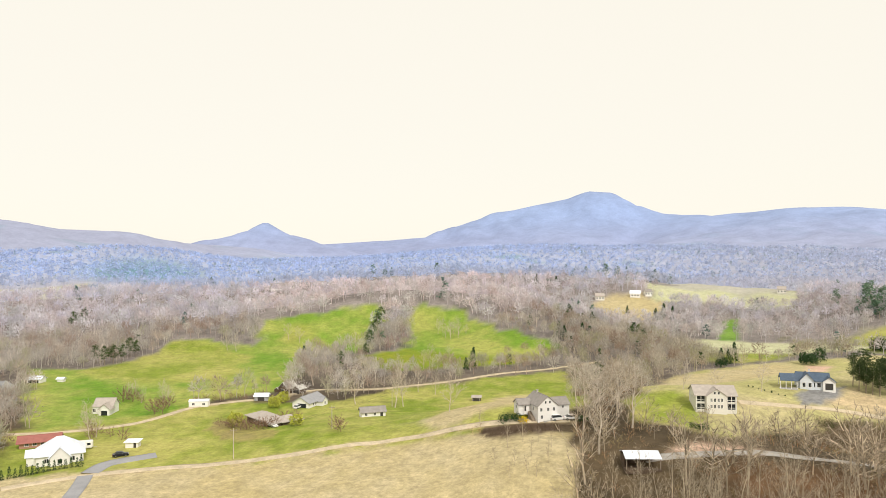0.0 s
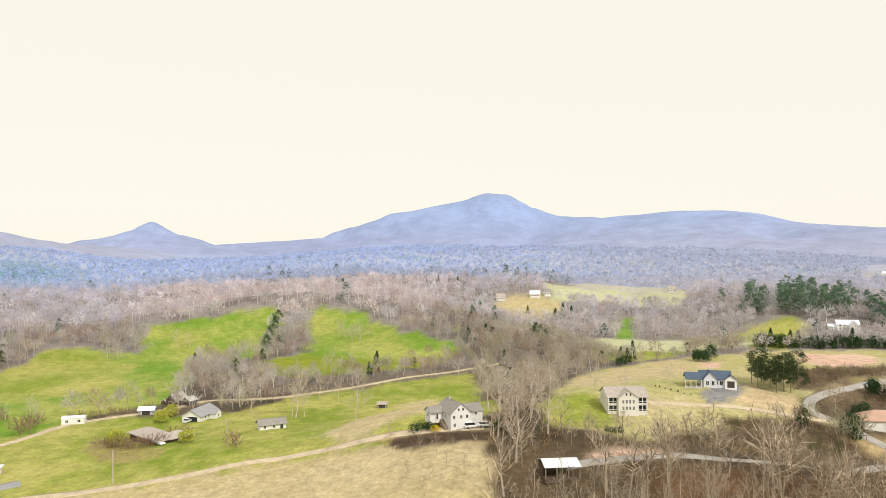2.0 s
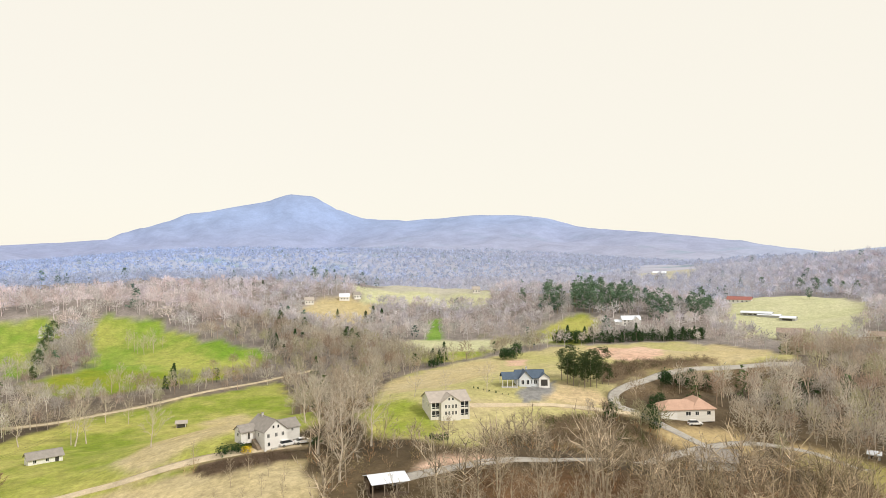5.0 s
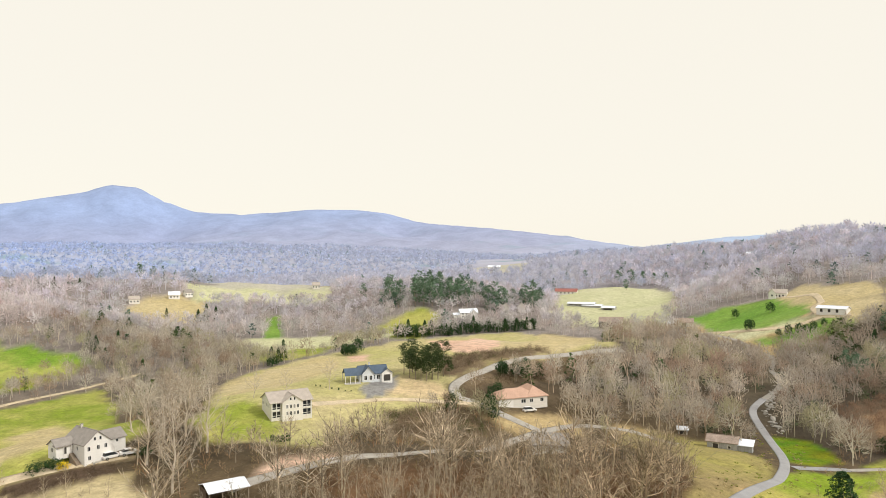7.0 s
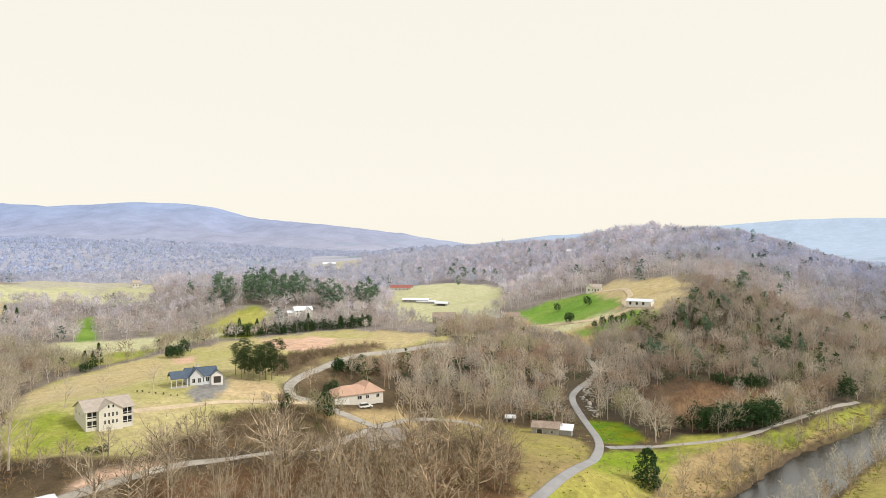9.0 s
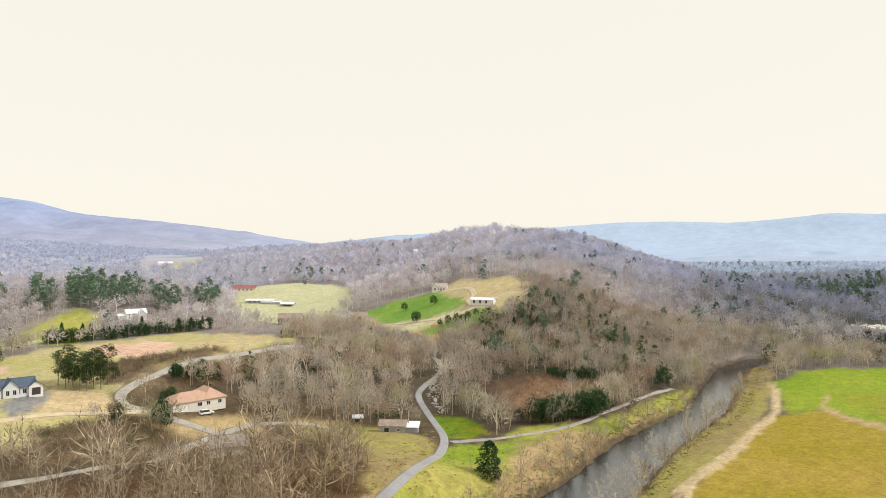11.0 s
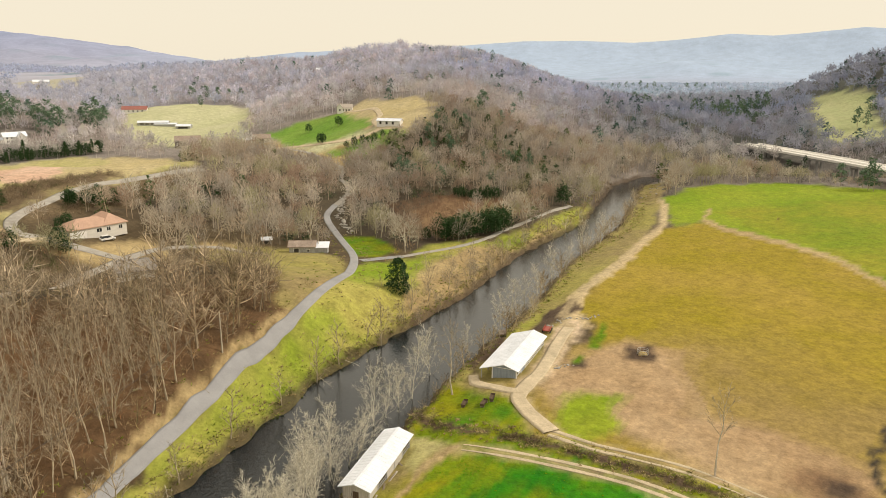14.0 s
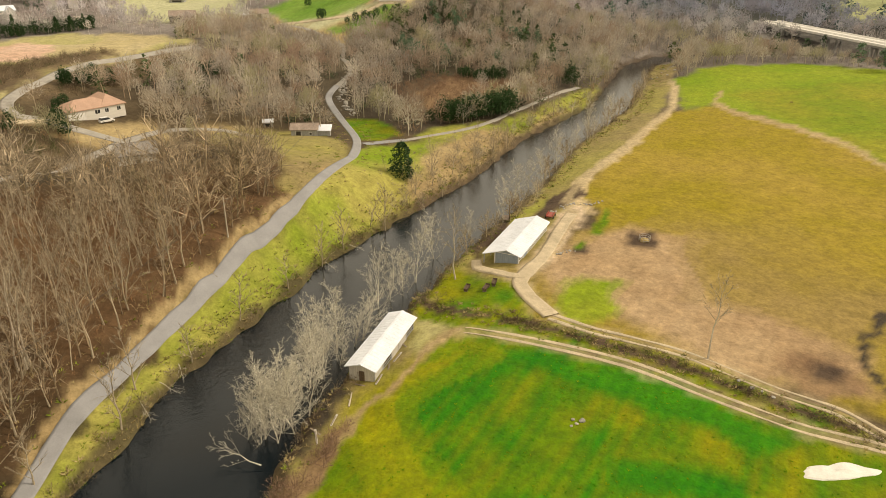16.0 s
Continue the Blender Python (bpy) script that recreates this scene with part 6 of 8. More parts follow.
wing(c, 1.5, -4, 90, 4, 4, 2.6, 1.8, WHITE_SIDING, TAN_SHINGLE, [("W", 0, 0, 2.4, 2.0, "screen")])
simple("shed", -221, 287, 5, 7, 4.5, 2.0, 1.1, WHITE_SIDING, WHITE_METAL, "white open hay shelter at the pasture edge", "gable", [("S", 0, 0, 5, 1.7, "screen")], "shed")
simple("shed", -211, 291, 5, 3, 2.4, 1.6, 0.6, WHITE_SIDING, WHITE_METAL, "tiny white pump house in the pasture", "gable", (), "shed")
# old buildings at the fork of the road
b = simple("barn", 179, 137, -60, 8.2, 5.0, 2.6, 1.3, GREY_BOARD, RUST_METAL, "weathered grey barn with a rusty tin roof at the fork", "gable", [("S", -1.8, 0, 1.6, 2, "door"), ("S", 2, 0.8, 0.8, 0.8, "door")], "barn")
wing(b, 6.0, 0.4, 0, 4.0, 4.2, 1.9, 0.8, GREY_BOARD, WHITE_METAL, (), "shed")
simple("shed", 184, 156, -50, 3, 2.2, 1.5, 0.5, GREY_BOARD, WHITE_METAL, "tiny shelter with a pale tin roof on the bank", "shed", [("S", 0, 0, 2, 1.2, "door")], "shed")
simple("ruined_house", 119, 143.5, -38, 9, 7, 3.4, 2.0, CREAM_SIDING, GREY_SHINGLE, "derelict pale house half hidden in bare brush", "gable", [("E", u, 1.2, 0.8, 1.3, "window") for u in (-1.6, 0, 1.6)] + [("S", 0, 0, 1, 2, "door")])
# farms beyond the knoll
w = simple("house", 305, 471, -20, 14, 8, 4.6, 2.6, WHITE_SIDING, WHITE_METAL, "large white farmhouse below the pines", "gable", [("S", u, z, 1, 1.3, "window") for u in (-5, -2.4, 2.4, 5) for z in (0.8, 3.0)])
wing(w, 3, -3.5, 90, 6, 5, 4.6, 2.4, WHITE_SIDING, WHITE_METAL, [("W", 0, 1, 1.4, 1.4, "window")])
wing(w, -9, 0, 0, 6, 6, 2.8, 1.4, WHITE_SIDING, WHITE_METAL)
simple("house", 335, 434, -38, 10, 7, 3.0, 2.2, WHITE_SIDING, TAN_SHINGLE, "white cottage among evergreens beside the lane", "gable", ROW)
for px, py in ((344, 474), (358, 471)):
    simple("house", px, py, 52, 8, 6, 4.5, 3.0, CREAM_SIDING, TAN_SHINGLE, "pale gabled house showing above the evergreens", "gable", [("S", 0, 1, 1, 1.2, "window"), ("E", 0, 1, 1, 1.2, "window")])
simple("barn", 373, 382, -48, 17, 9, 4.2, 3.0, BROWN_BOARD, RUST_METAL, "dark brown timber barn with a rusty roof", "gable", [("S", -3, 0, 3, 3, "door"), ("S", 4, 0, 2.4, 2.6, "door"), ("E", 0, 0, 2.6, 3, "door")], "barn")
simple("poultry_house", 445, 494, -54, 25, 8, 2.2, 1.2, GREY_BOARD, WHITE_METAL, "long low shed with a white metal roof in pasture", "gable", [("S", u, 0.4, 3.6, 1.2, "door") for u in (-9, -4.5, 0, 4.5, 9)], "shed")
simple("poultry_house", 449, 484, -54, 18, 6, 1.6, 0.9, GREY_BOARD, WHITE_METAL, "long low shed with a white metal roof in pasture", "gable", (), "shed")
simple("shed", 451, 465, -60, 12, 7, 2.2, 1.4, GREY_BOARD, WHITE_METAL, "open farm shed with a white roof in pasture", "gable", [("S", 0, 0, 8, 1.8, "door")], "shed")
simple("house", 482, 558, -50, 22, 9, 3.0, 2.6, WHITE_SIDING, RED_ROOF, "long white building with a red roof under the woods", "gable", [("S", u, 0.8, 1.4, 1.3, "window") for u in (-9, -5, -1, 3, 7)])
w = simple("house", 457, 304, -62, 11, 8, 3.4, 2.4, WHITE_SIDING, TAN_SHINGLE, "white house on the crest of the green hill", "gable", ROW)
wing(w, -3.6, -3.4, 90, 5, 4.5, 3.4, 2.6, WHITE_SIDING, TAN_SHINGLE, [("W", 0, 0.9, 1.2, 1.3, "window")])
simple("barn", 381, 221, -80, 15, 6.5, 2.6, 1.2, WHITE_SIDING, WHITE_METAL, "long white stable beside the hill track", "gable", [("W", u, 0, 1.4, 2.0, "door") for u in (-2, 2)] + [("S", u, 0.4, 1.4, 1.8, "door") for u in (-5, -1, 3)], "barn")
simple("barn", 389, 329, -50, 12, 8, 3.2, 2.4, WHITE_SIDING, RUST_METAL, "old white barn with a rusty roof at the bend", "gable", [("S", 0, 0, 3, 2.6, "door")], "barn")
simple("shed", 387, 338, -40, 6, 4, 2.2, 0.9, WHITE_SIDING, WHITE_METAL, "small white shed beside the old barn", "gable", (), "shed")
# hill houses far off
FAR_HOUSES = [(79, 629, 5, 8, 6), (112, 636, -10, 9, 5), (124, 640, 12, 6, 5), (246, 652, -20, 7, 6), (395, 1015, 0, 16, 9), (-232, 652, 20, 15, 8), (-224, 664, 10, 9, 7), (662, 945, -40, 20, 9), (630, 905, -30, 12, 8),
              (652, 446, -45, 12, 8), (666, 474, -45, 10, 8), (557, 312, -50, 9, 7), (645, 214, -60, 12, 8), (640, 226, -60, 9, 7), (655, 190, -60, 10, 7), (700, -78, -80, 14, 8)]
for i, (px, py, turn, fw, fd) in enumerate(FAR_HOUSES):
    simple("house", px, py, turn, fw, fd, 3.6, 2.4, WHITE_SIDING if i % 3 else CREAM_SIDING, (TAN_SHINGLE, WHITE_METAL, GREY_SHINGLE)[i % 3], "distant pale house among bare trees on the hillside", "gable", [("S", u, 1.0, 1.2, 1.3, "window") for u in (-2.6, 0, 2.6)])

# ---------------------------------------------------------------- single trees, hedges and shrubs
RIGHT_BANK = [(60.7, 54.8), (60.6, 57.2), (64.8, 55.4), (73.5, 58.8), (78.0, 59.3), (83.5, 60.2), (89.0, 59.2), (99.6, 62.4), (103.6, 61.9), (107.8, 61.2), (112.0, 60.9), (124.5, 62.7), (139.4, 60.6), (146.9, 55.9), (157.1, 56.9), (177.0, 60.1), (177.2, 56.3), (195.5, 58.1), (209.3, 58.0), (227.7, 57.8), (249.5, 56.6)]
LEFT_BANK = [(69.5, 79.2), (83.1, 81.0), (97.2, 81.2), (110.1, 82.3), (118.5, 82.4), (131.4, 83.5), (133.2, 80.4), (154.1, 83.5), (160.0, 89.3), (162.6, 82.9), (173.8, 82.3), (186.9, 81.0), (196.5, 78.5), (211.3, 79.6), (236.4, 80.9), (256.6, 79.0), (39.0, 75.4), (59.1, 80.2), (52.0, 75.2)]
LONE = [(114.5, 53.1), (103.6, 3.9)]
BIG_PALE = [(28.6, 170.5), (27.1, 148.4), (25.1, 167.4), (25.4, 195.0), (36.2, 182.1), (37.8, 166.9)]
VALLEY_TREES = [(-76.8, 280.0), (-87.9, 295.5), (-37.2, 286.1), (-62.8, 297.2), (-46.1, 278.9), (-14.5, 201.5), (-29.0, 281.2), (-40.2, 346.8), (-85.0, 381.8)]
YARD_BALLS = [(-89.3, 246.4), (-89.0, 256.4), (-89.9, 210.5), (-67.0, 206.3)]
YARD_BRUSH = [(-77.1, 205.7), (-80.1, 206.2), (-75.0, 207.9), (-71.9, 220.8), (-46.8, 188.6), (-49.3, 192.7), (-87.9, 210.9), (-82.9, 205.9)]
VALLEY_BRUSH = [(-156.7, 262.4), (-157.2, 256.7), (-136.9, 249.3), (-132.9, 246.4), (-147.4, 250.7), (-131.4, 191.7), (-141.5, 205.7), (-131.7, 195.2), (-120.5, 191.5), (-126.7, 195.3), (-153.3, 182.8), (-181.9, 223.6), (-122.4, 249.4)]
HILL_PINES = [(-86.8, 412.9), (-92.4, 447.5), (-93.4, 467.5), (-94.0, 484.8), (-82.4, 382.0), (-18.5, 359.1), (-20.8, 348.9), (-113.1, 360.2)]
DARK_PINES = [(-225.5, 341.2), (-218.0, 337.3), (-216.5, 342.8), (-213.9, 346.8), (-217.8, 361.9), (-287.7, 413.0), (-287.5, 424.9), (-214.7, 362.6)]
FAR_PINES = [(131.1, 1311.6), (151.7, 1310.4), (171.9, 1266.2), (113.0, 691.2), (213.9, 1313.0), (12.5, 698.9), (23.7, 686.7), (35.4, 698.6), (42.8, 676.6), (52.3, 696.1), (116.9, 564.5), (125.5, 574.2), (130.5, 565.3), (97.3, 584.6), (33.1, 441.6), (36.4, 436.7), (48.0, 445.6), (119.7, 386.8), (123.1, 382.3), (129.3, 393.5)]
PINE_HILL = [(277.8, 508.7), (284.3, 505.9), (291.1, 503.9), (295.9, 498.1), (304.8, 499.4), (311.5, 496.8), (318.7, 494.9), (289.4, 522.8), (299.5, 523.2), (309.9, 523.7), (319.7, 522.9), (325.7, 515.8), (333.3, 487.1), (338.2, 481.8), (343.3, 476.8), (366.7, 476.7), (372.8, 473.0), (385.3, 481.0), (261.1, 521.8), (264.8, 513.8)]
BIG_PINES = [(116.7, 220.6), (116.3, 215.5), (117.4, 213.4), (118.8, 212.0), (120.8, 211.6), (123.5, 212.4), (126.1, 213.0), (129.3, 214.5), (120.7, 221.7), (123.7, 218.8), (128.6, 219.2)]
HEDGE_ROW = [(228.1, 440.2), (233.2, 436.9), (238.3, 433.9), (245.0, 432.9), (250.8, 430.2), (257.6, 429.1), (263.2, 426.1), (271.1, 426.6), (278.1, 425.5), (285.4, 424.8), (292.7, 424.0), (298.6, 421.1), (305.9, 420.1), (313.1, 418.9), (320.8, 418.2), (330.2, 419.5)]
HEDGE_ROW2 = [(165.2, 389.6), (170.3, 391.5), (175.6, 393.5)]
SMALL_SHRUBS = [(53.1, 167.0), (54.0, 165.7), (55.1, 165.1), (56.3, 165.5), (84.2, 211.7), (85.3, 209.6), (86.9, 207.8), (88.4, 206.2), (90.1, 205.4), (83.3, 214.4), (82.5, 216.3)]
CEDARS = [(221.3, 105.9), (223.7, 103.8), (226.2, 101.7), (229.5, 99.8), (232.8, 97.9), (235.5, 95.8), (238.4, 93.6), (242.9, 92.0)]
BIG_CEDARS = [(304.9, 87.3), (159.4, 90.4), (196.0, 148.7)]
HILL_BUSH = [(361.4, 259.4), (410.7, 304.6), (412.8, 280.5), (339.8, 186.1), (365.9, 260.5)]
SPUR_PINES = [(344.5, 191.6), (336.6, 181.9), (348.1, 182.7), (363.5, 183.4), (372.2, 182.3), (362.3, 172.0), (385.4, 175.4), (392.5, 173.0), (392.6, 182.6), (406.3, 177.2), (434.9, 183.5), (306.6, 170.4), (385.2, 146.2), (349.7, 198.2), (372.2, 148.1), (345.8, 171.0)]
UNDERBRUSH = [(295.4, 132.9), (294.3, 128.1), (295.0, 124.2), (296.9, 120.8), (300.1, 117.9), (201.5, 208.0), (203.5, 205.6), (205.5, 203.2), (209.1, 202.4), (158.4, 210.2), (166.5, 215.2), (153.0, 211.2)]
GREEN_SLOPE = [(127.0, 184.5), (130.1, 185.4), (152.2, 211.4), (156.5, 213.2), (131.6, 188.7), (197.5, 217.1), (220.0, 113.0), (353.1, 235.0), (354.8, 230.1), (356.8, 225.4), (359.6, 219.3), (365.1, 216.7), (370.1, 209.8), (356.4, 221.2)]
RIGHT_PINES = [(1104.2, 244.4), (1129.2, 236.4), (859.8, 163.0), (750.3, 133.4), (769.9, 128.0), (692.7, 49.0), (687.9, 41.5), (670.3, 33.4), (664.4, 26.3), (653.7, 19.2), (698.2, 56.8), (419.3, -28.6), (410.1, -40.5), (657.2, -58.5), (609.5, -46.9), (606.1, -52.2), (407.8, -42.7), (414.1, -38.4)]
RIDGE_PINES = [(595.2, 654.7), (590.1, 592.5), (588.4, 570.1), (589.1, 554.4), (594.4, 543.1), (590.6, 523.9), (524.3, 515.3), (368.1, 469.7), (383.7, 476.7), (370.5, 485.4), (366.0, 492.4), (328.5, 477.7), (330.8, 468.7), (347.0, 531.1), (339.6, 513.1), (351.2, 520.7)]
MOUNT_PINES = [(126.0, 1295.0), (147.2, 1296.6), (94.7, 715.4), (106.1, 712.5), (251.6, 554.2), (281.2, 542.3)]
FARM_HEDGE = [(-130.2, 150.8), (-129.0, 152.1), (-128.0, 153.0), (-126.9, 153.9), (-125.9, 154.8), (-124.9, 155.7), (-124.1, 156.6), (-123.1, 157.5), (-122.1, 158.5), (-121.1, 159.4), (-120.1, 160.4), (-118.7, 160.9), (-117.7, 161.8), (-116.3, 162.3), (-115.3, 162.8)]

SPUR_GREENS = [(305.1, 167.6), (307.0, 173.1), (304.7, 163.1), (358.7, 180.4), (370.1, 188.5), (359.7, 168.3), (368.7, 167.9), (392.8, 182.1), (394.4, 173.0), (428.3, 182.6), (462.3, 193.3), (388.5, 186.8), (360.7, 134.3), (368.0, 133.0), (329.6, 170.3), (321.4, 158.9), (420.7, 162.9), (521.5, 262.1), (536.4, 260.1), (587.9, 277.3), (529.3, 268.4), (535.2, 191.1), (363.0, 123.3), (307.9, 150.9)]
COPSE = [(-96.1, 479.3), (-95.8, 460.8), (-87.6, 446.2), (-90.3, 427.1), (-81.6, 424.7)]
RED_TREES = [(-74.2, 429.1), (-70.3, 436.0), (-76.2, 413.4)]
PASTURE_CLUMPS = [(-39.9, 456.3), (-46.2, 465.3), (-35.2, 464.8), (-166.4, 392.3), (-173.0, 394.3), (-137.0, 426.7), (-146.6, 431.5), (-30.8, 360.3), (-43.5, 348.7), (3.8, 364.7), (18.9, 372.6), (-18.5, 345.5), (-55.4, 338.8), (-96.2, 375.3), (-91.8, 392.5), (-91.1, 327.1)]
BANK_THICKET = [(184.2, 94.6), (196.1, 92.7), (209.6, 90.3), (221.7, 87.6), (233.9, 83.8), (254.8, 82.4), (213.0, 78.9), (196.5, 79.1), (182.4, 78.3), (170.2, 78.5), (160.2, 78.8), (149.2, 79.1), (154.3, 84.3), (167.7, 86.1), (181.0, 85.4), (195.4, 84.5), (209.3, 82.5), (146.4, 81.6), (266.5, 80.5)]
KNOLL_GREENS = [(136.9, 196.3), (138.9, 195.3), (162.3, 211.0), (167.9, 214.0), (169.6, 211.0), (127.0, 180.6), (115.4, 186.8), (191.8, 198.0), (196.3, 198.2), (198.8, 196.2), (192.5, 203.4)]
KNOLL_CEDARS = [(117.9, 374.0), (114.7, 371.7), (168.1, 390.4), (164.2, 387.3), (168.5, 383.8)]
KNOLL_TREES = [(84.3, 209.2), (59.3, 205.5), (124.1, 364.2), (68.6, 204.1)]
LANE_TREES = [(-58.2, 254.8), (-61.2, 282.7), (-40.8, 248.0), (-38.1, 251.4), (-91.8, 271.4)]
SPUR_TALL = [(310.8, 170.8), (309.8, 166.2), (353.3, 177.7), (360.5, 178.4), (364.6, 173.2), (385.1, 176.9), (394.3, 176.7), (412.4, 177.2), (460.3, 191.1), (375.9, 153.6), (353.3, 146.9), (388.8, 150.9), (362.2, 138.2), (344.7, 155.9), (383.0, 187.8), (372.2, 165.5), (416.0, 164.2), (325.5, 140.1), (323.6, 130.1)]
VALLEY_CLUMP = [(722.4, 52.6), (723.7, 47.6), (724.7, 42.6), (725.5, 37.7), (722.6, 32.5), (722.6, 27.6), (722.6, 22.7), (724.1, 18.8), (748.9, 41.5), (754.2, 35.0), (755.1, 27.8), (756.7, 21.7), (742.5, 84.5), (751.0, 77.3), (740.7, 68.2), (735.4, 59.8)]
VALLEY_TOPS = [(1570.6, 351.5), (1604.5, 343.7), (1607.9, 329.0), (1661.8, 324.4), (1660.4, 308.5), (1627.0, 287.1), (1588.2, 265.6), (1522.3, 240.6), (1543.4, 193.0), (1578.2, 180.0), (1616.1, 166.6)]


def put(kind, places, low, high, seed, lean=2.0, group="", dz=0.0):
    """Copies of a tree at plan places, each with a size of its own; the pattern itself is taken away."""
    rnd = random.Random(seed)
    for px, py in places:
        s = rnd.uniform(low, high)
        src = rnd.choice(kind)
        ob = copy_thing(src, pose(px, py, float(land(np.array([px]), np.array([py]))[0]) + dz, rnd.gauss(0, lean), rnd.gauss(0, lean), rnd.uniform(0, 360)))
        ob.scale = (s, s, s * rnd.uniform(0.9, 1.1))
        tagged(ob, group=group)


def done(*kinds):
    for kind in kinds:
        for ob in kind:
            for c in list(ob.children):
                bpy.data.objects.remove(c)
            bpy.data.objects.remove(ob)


RIVER_BARK = material("bleached_riverside_bark", (0.62, 0.58, 0.49), 0.9, 0.2, 1.5, 0.15, 0.3, pieces="islands")
PLUM = material("reddish_purple_buds", (0.42, 0.30, 0.29), 0.9, 0.25, 3, 0.4, 0.0, pieces="islands")
# riverside sycamores and alders
pale = [tree_kind("bare_tree", *bare_tree(600 + k, 13, 18, 8, 11, 0.1, 0.4, 0.75, twig=1.7, fine="twigs", lift=1.25), RIVER_BARK, RIVER_BARK, "pale leafless riverside tree with many upright stems") for k in range(4)]
small = [tree_kind("bare_tree", *bare_tree(620 + k, 7, 12, 6, 5, 0.1, 0.36, 1.1, twig=3.2, fine="twigs"), BARK, BARK, "small leafless tree on the grassy riverbank") for k in range(4)]
put(pale, RIGHT_BANK[:7], 0.95, 1.2, 1, 5, "trees on the riverbank")
put(pale, RIGHT_BANK[7:], 0.6, 1.0, 2, 6, "trees on the riverbank")
put(pale, [(px + dx, py + dy) for px, py in RIGHT_BANK[:6] for dx, dy in ((1.8, 1.4), (-1.5, 2.2), (2.6, -1.0))], 0.6, 0.95, 3, 7, "trees on the riverbank")
put(small, LEFT_BANK, 1.0, 1.7, 4, 5, "trees on the riverbank")
put(small, [(px + 4, py + 2.2) for px, py in LEFT_BANK[8:16]] + [(px - 3, py + 5) for px, py in LEFT_BANK[8:16]], 0.5, 0.9, 5, 5, "trees on the riverbank")
put(small, [(5, 156), (7, 145), (11, 148), (12, 139), (15, 144), (16, 152), (9, 158), (6, 139), (2, 148), (13, 156), (10, 141), (-3, 175)], 0.5, 0.85, 20, 3, "saplings at the field edge")
put(small, BANK_THICKET, 0.55, 0.95, 19, 5, "trees on the riverbank")
tall = [tree_kind("bare_tree", *bare_tree(640 + k, 17, 11, 6, 7, 0.4, 0.26, 0.9, twig=1.9, fine="twigs"), PALE_BARK, BARK, "tall slender leafless tree with a pale trunk") for k in range(3)]
put(tall, LONE, 0.7, 0.95, 6, 2, "lone bare trees")
put(tall, [(52, 93.6), (52.8, 94.2), (51.2, 94.4)], 0.85, 1.05, 7, 7, "leaning pale trees above the road")
wide = [tree_kind("bare_tree", *bare_tree(660 + k, 17, 15, 9, 11, 0.15, 0.42, 1.0, twig=1.35, fine="twigs"), PALE_BARK, PALE_BARK, "large spreading leafless tree with pale limbs") for k in range(3)]
put(wide, BIG_PALE, 0.8, 1.15, 8, 3, "large pale trees below the house")
put(wide, LANE_TREES, 0.75, 1.0, 47, 3, "bare trees along the valley lane")
put(wide, KNOLL_TREES, 0.45, 0.6, 48, 3, "bare trees behind the houses")
put(wide, VALLEY_TREES, 0.55, 0.85, 9, 3, "bare trees along the valley lane")
put(wide, VALLEY_BRUSH[:8], 0.35, 0.6, 14, 3, "bare trees round the farmyard")
put(wide, PASTURE_CLUMPS, 0.55, 0.85, 10, 3, "bare trees on the pasture")
put(wide, [(px + dx, py + dy) for px, py in PASTURE_CLUMPS[:3] for dx, dy in ((5, 2), (-4, 4))], 0.4, 0.65, 11, 3, "bare trees on the pasture")
shrub = [tree_kind("shrub", tubes([[0, 0, -0.2, 0, 0, 1.2, 0.06, 0]], 4), grown(fan_tree(680 + k, 12, 300, 0.55, 0.03, 0.0085, 0.2), 3.0), RUSSET, RUSSET, "leafless reddish-brown shrub in the grass", "shrub") for k in range(3)]
put(shrub, [(-155.3, 250.2), (-152, 252), (-130.1, 229.2), (-127.5, 231)], 2.0, 2.6, 15, 3, "large bare shrubs by the lane")
put(shrub, [(-124 + 3 * k, 251.5 + 1.3 * k + (k % 3) * 0.8) for k in range(9)], 0.9, 1.4, 16, 4, "bare shrubs round the yards")
put(shrub, YARD_BRUSH + [(px - 3.5, py - 2) for px, py in YARD_BRUSH[:4]] + [(-92, 209), (-94, 212), (-90, 207), (-86, 205), (-96, 211)] + VALLEY_BRUSH, 1.0, 1.7, 12, 4, "bare shrubs round the yards")
put(shrub, [(312.4, -1.2)], 0.5, 0.6, 13, 3, "shrubs in the far field")
for k, (sx, sy, sz, way, tilt, size) in enumerate(((55.6, 54.0, 1.0, 100, 72, 1.0), (57.6, 77.6, 1.6, -110, 105, 0.6), (62.6, 78.8, 1.6, -80, 110, 0.55), (67.5, 80.0, 1.6, -125, 104, 0.5), (110, 81.2, 1.6, -100, 108, 0.5), (120, 81.6, 1.6, -70, 108, 0.45))):
    snag = tree_kind("leaning_tree", *bare_tree(690 + k, 7, 8, 5, 5, 0.2, 0.42, 1.0, twig=2.4, fine="twigs"), RIVER_BARK, RIVER_BARK, "bleached bare tree leaning from the bank over the river")
    snag.matrix_basis = pose(sx, sy, sz, 0, 0, way) @ Matrix.Rotation(radians(tilt), 4, "Y")
    snag.scale = (size, size, size)
    tagged(snag, group="leaning trees on the riverbank")
plum = [tree_kind("bare_tree", tubes([[0, 0, -0.3, 0, 0, 3, 0.14, 0]], 4), grown(fan_tree(690, 14, 420, 0.45, 0.1, 0.007, 0.18), 9.0), RUSSET, PLUM, "bare tree with reddish purple buds on the pasture")]
put(plum, RED_TREES, 0.9, 1.15, 18, 3, "reddish trees in the copse")
done(plum)
done(pale, small, tall, wide, shrub)

DARK_BRUSH = material("dark_winter_brush", (0.12, 0.085, 0.055), 0.9, 0.3, 3, 0.4, 0.0, pieces="islands")
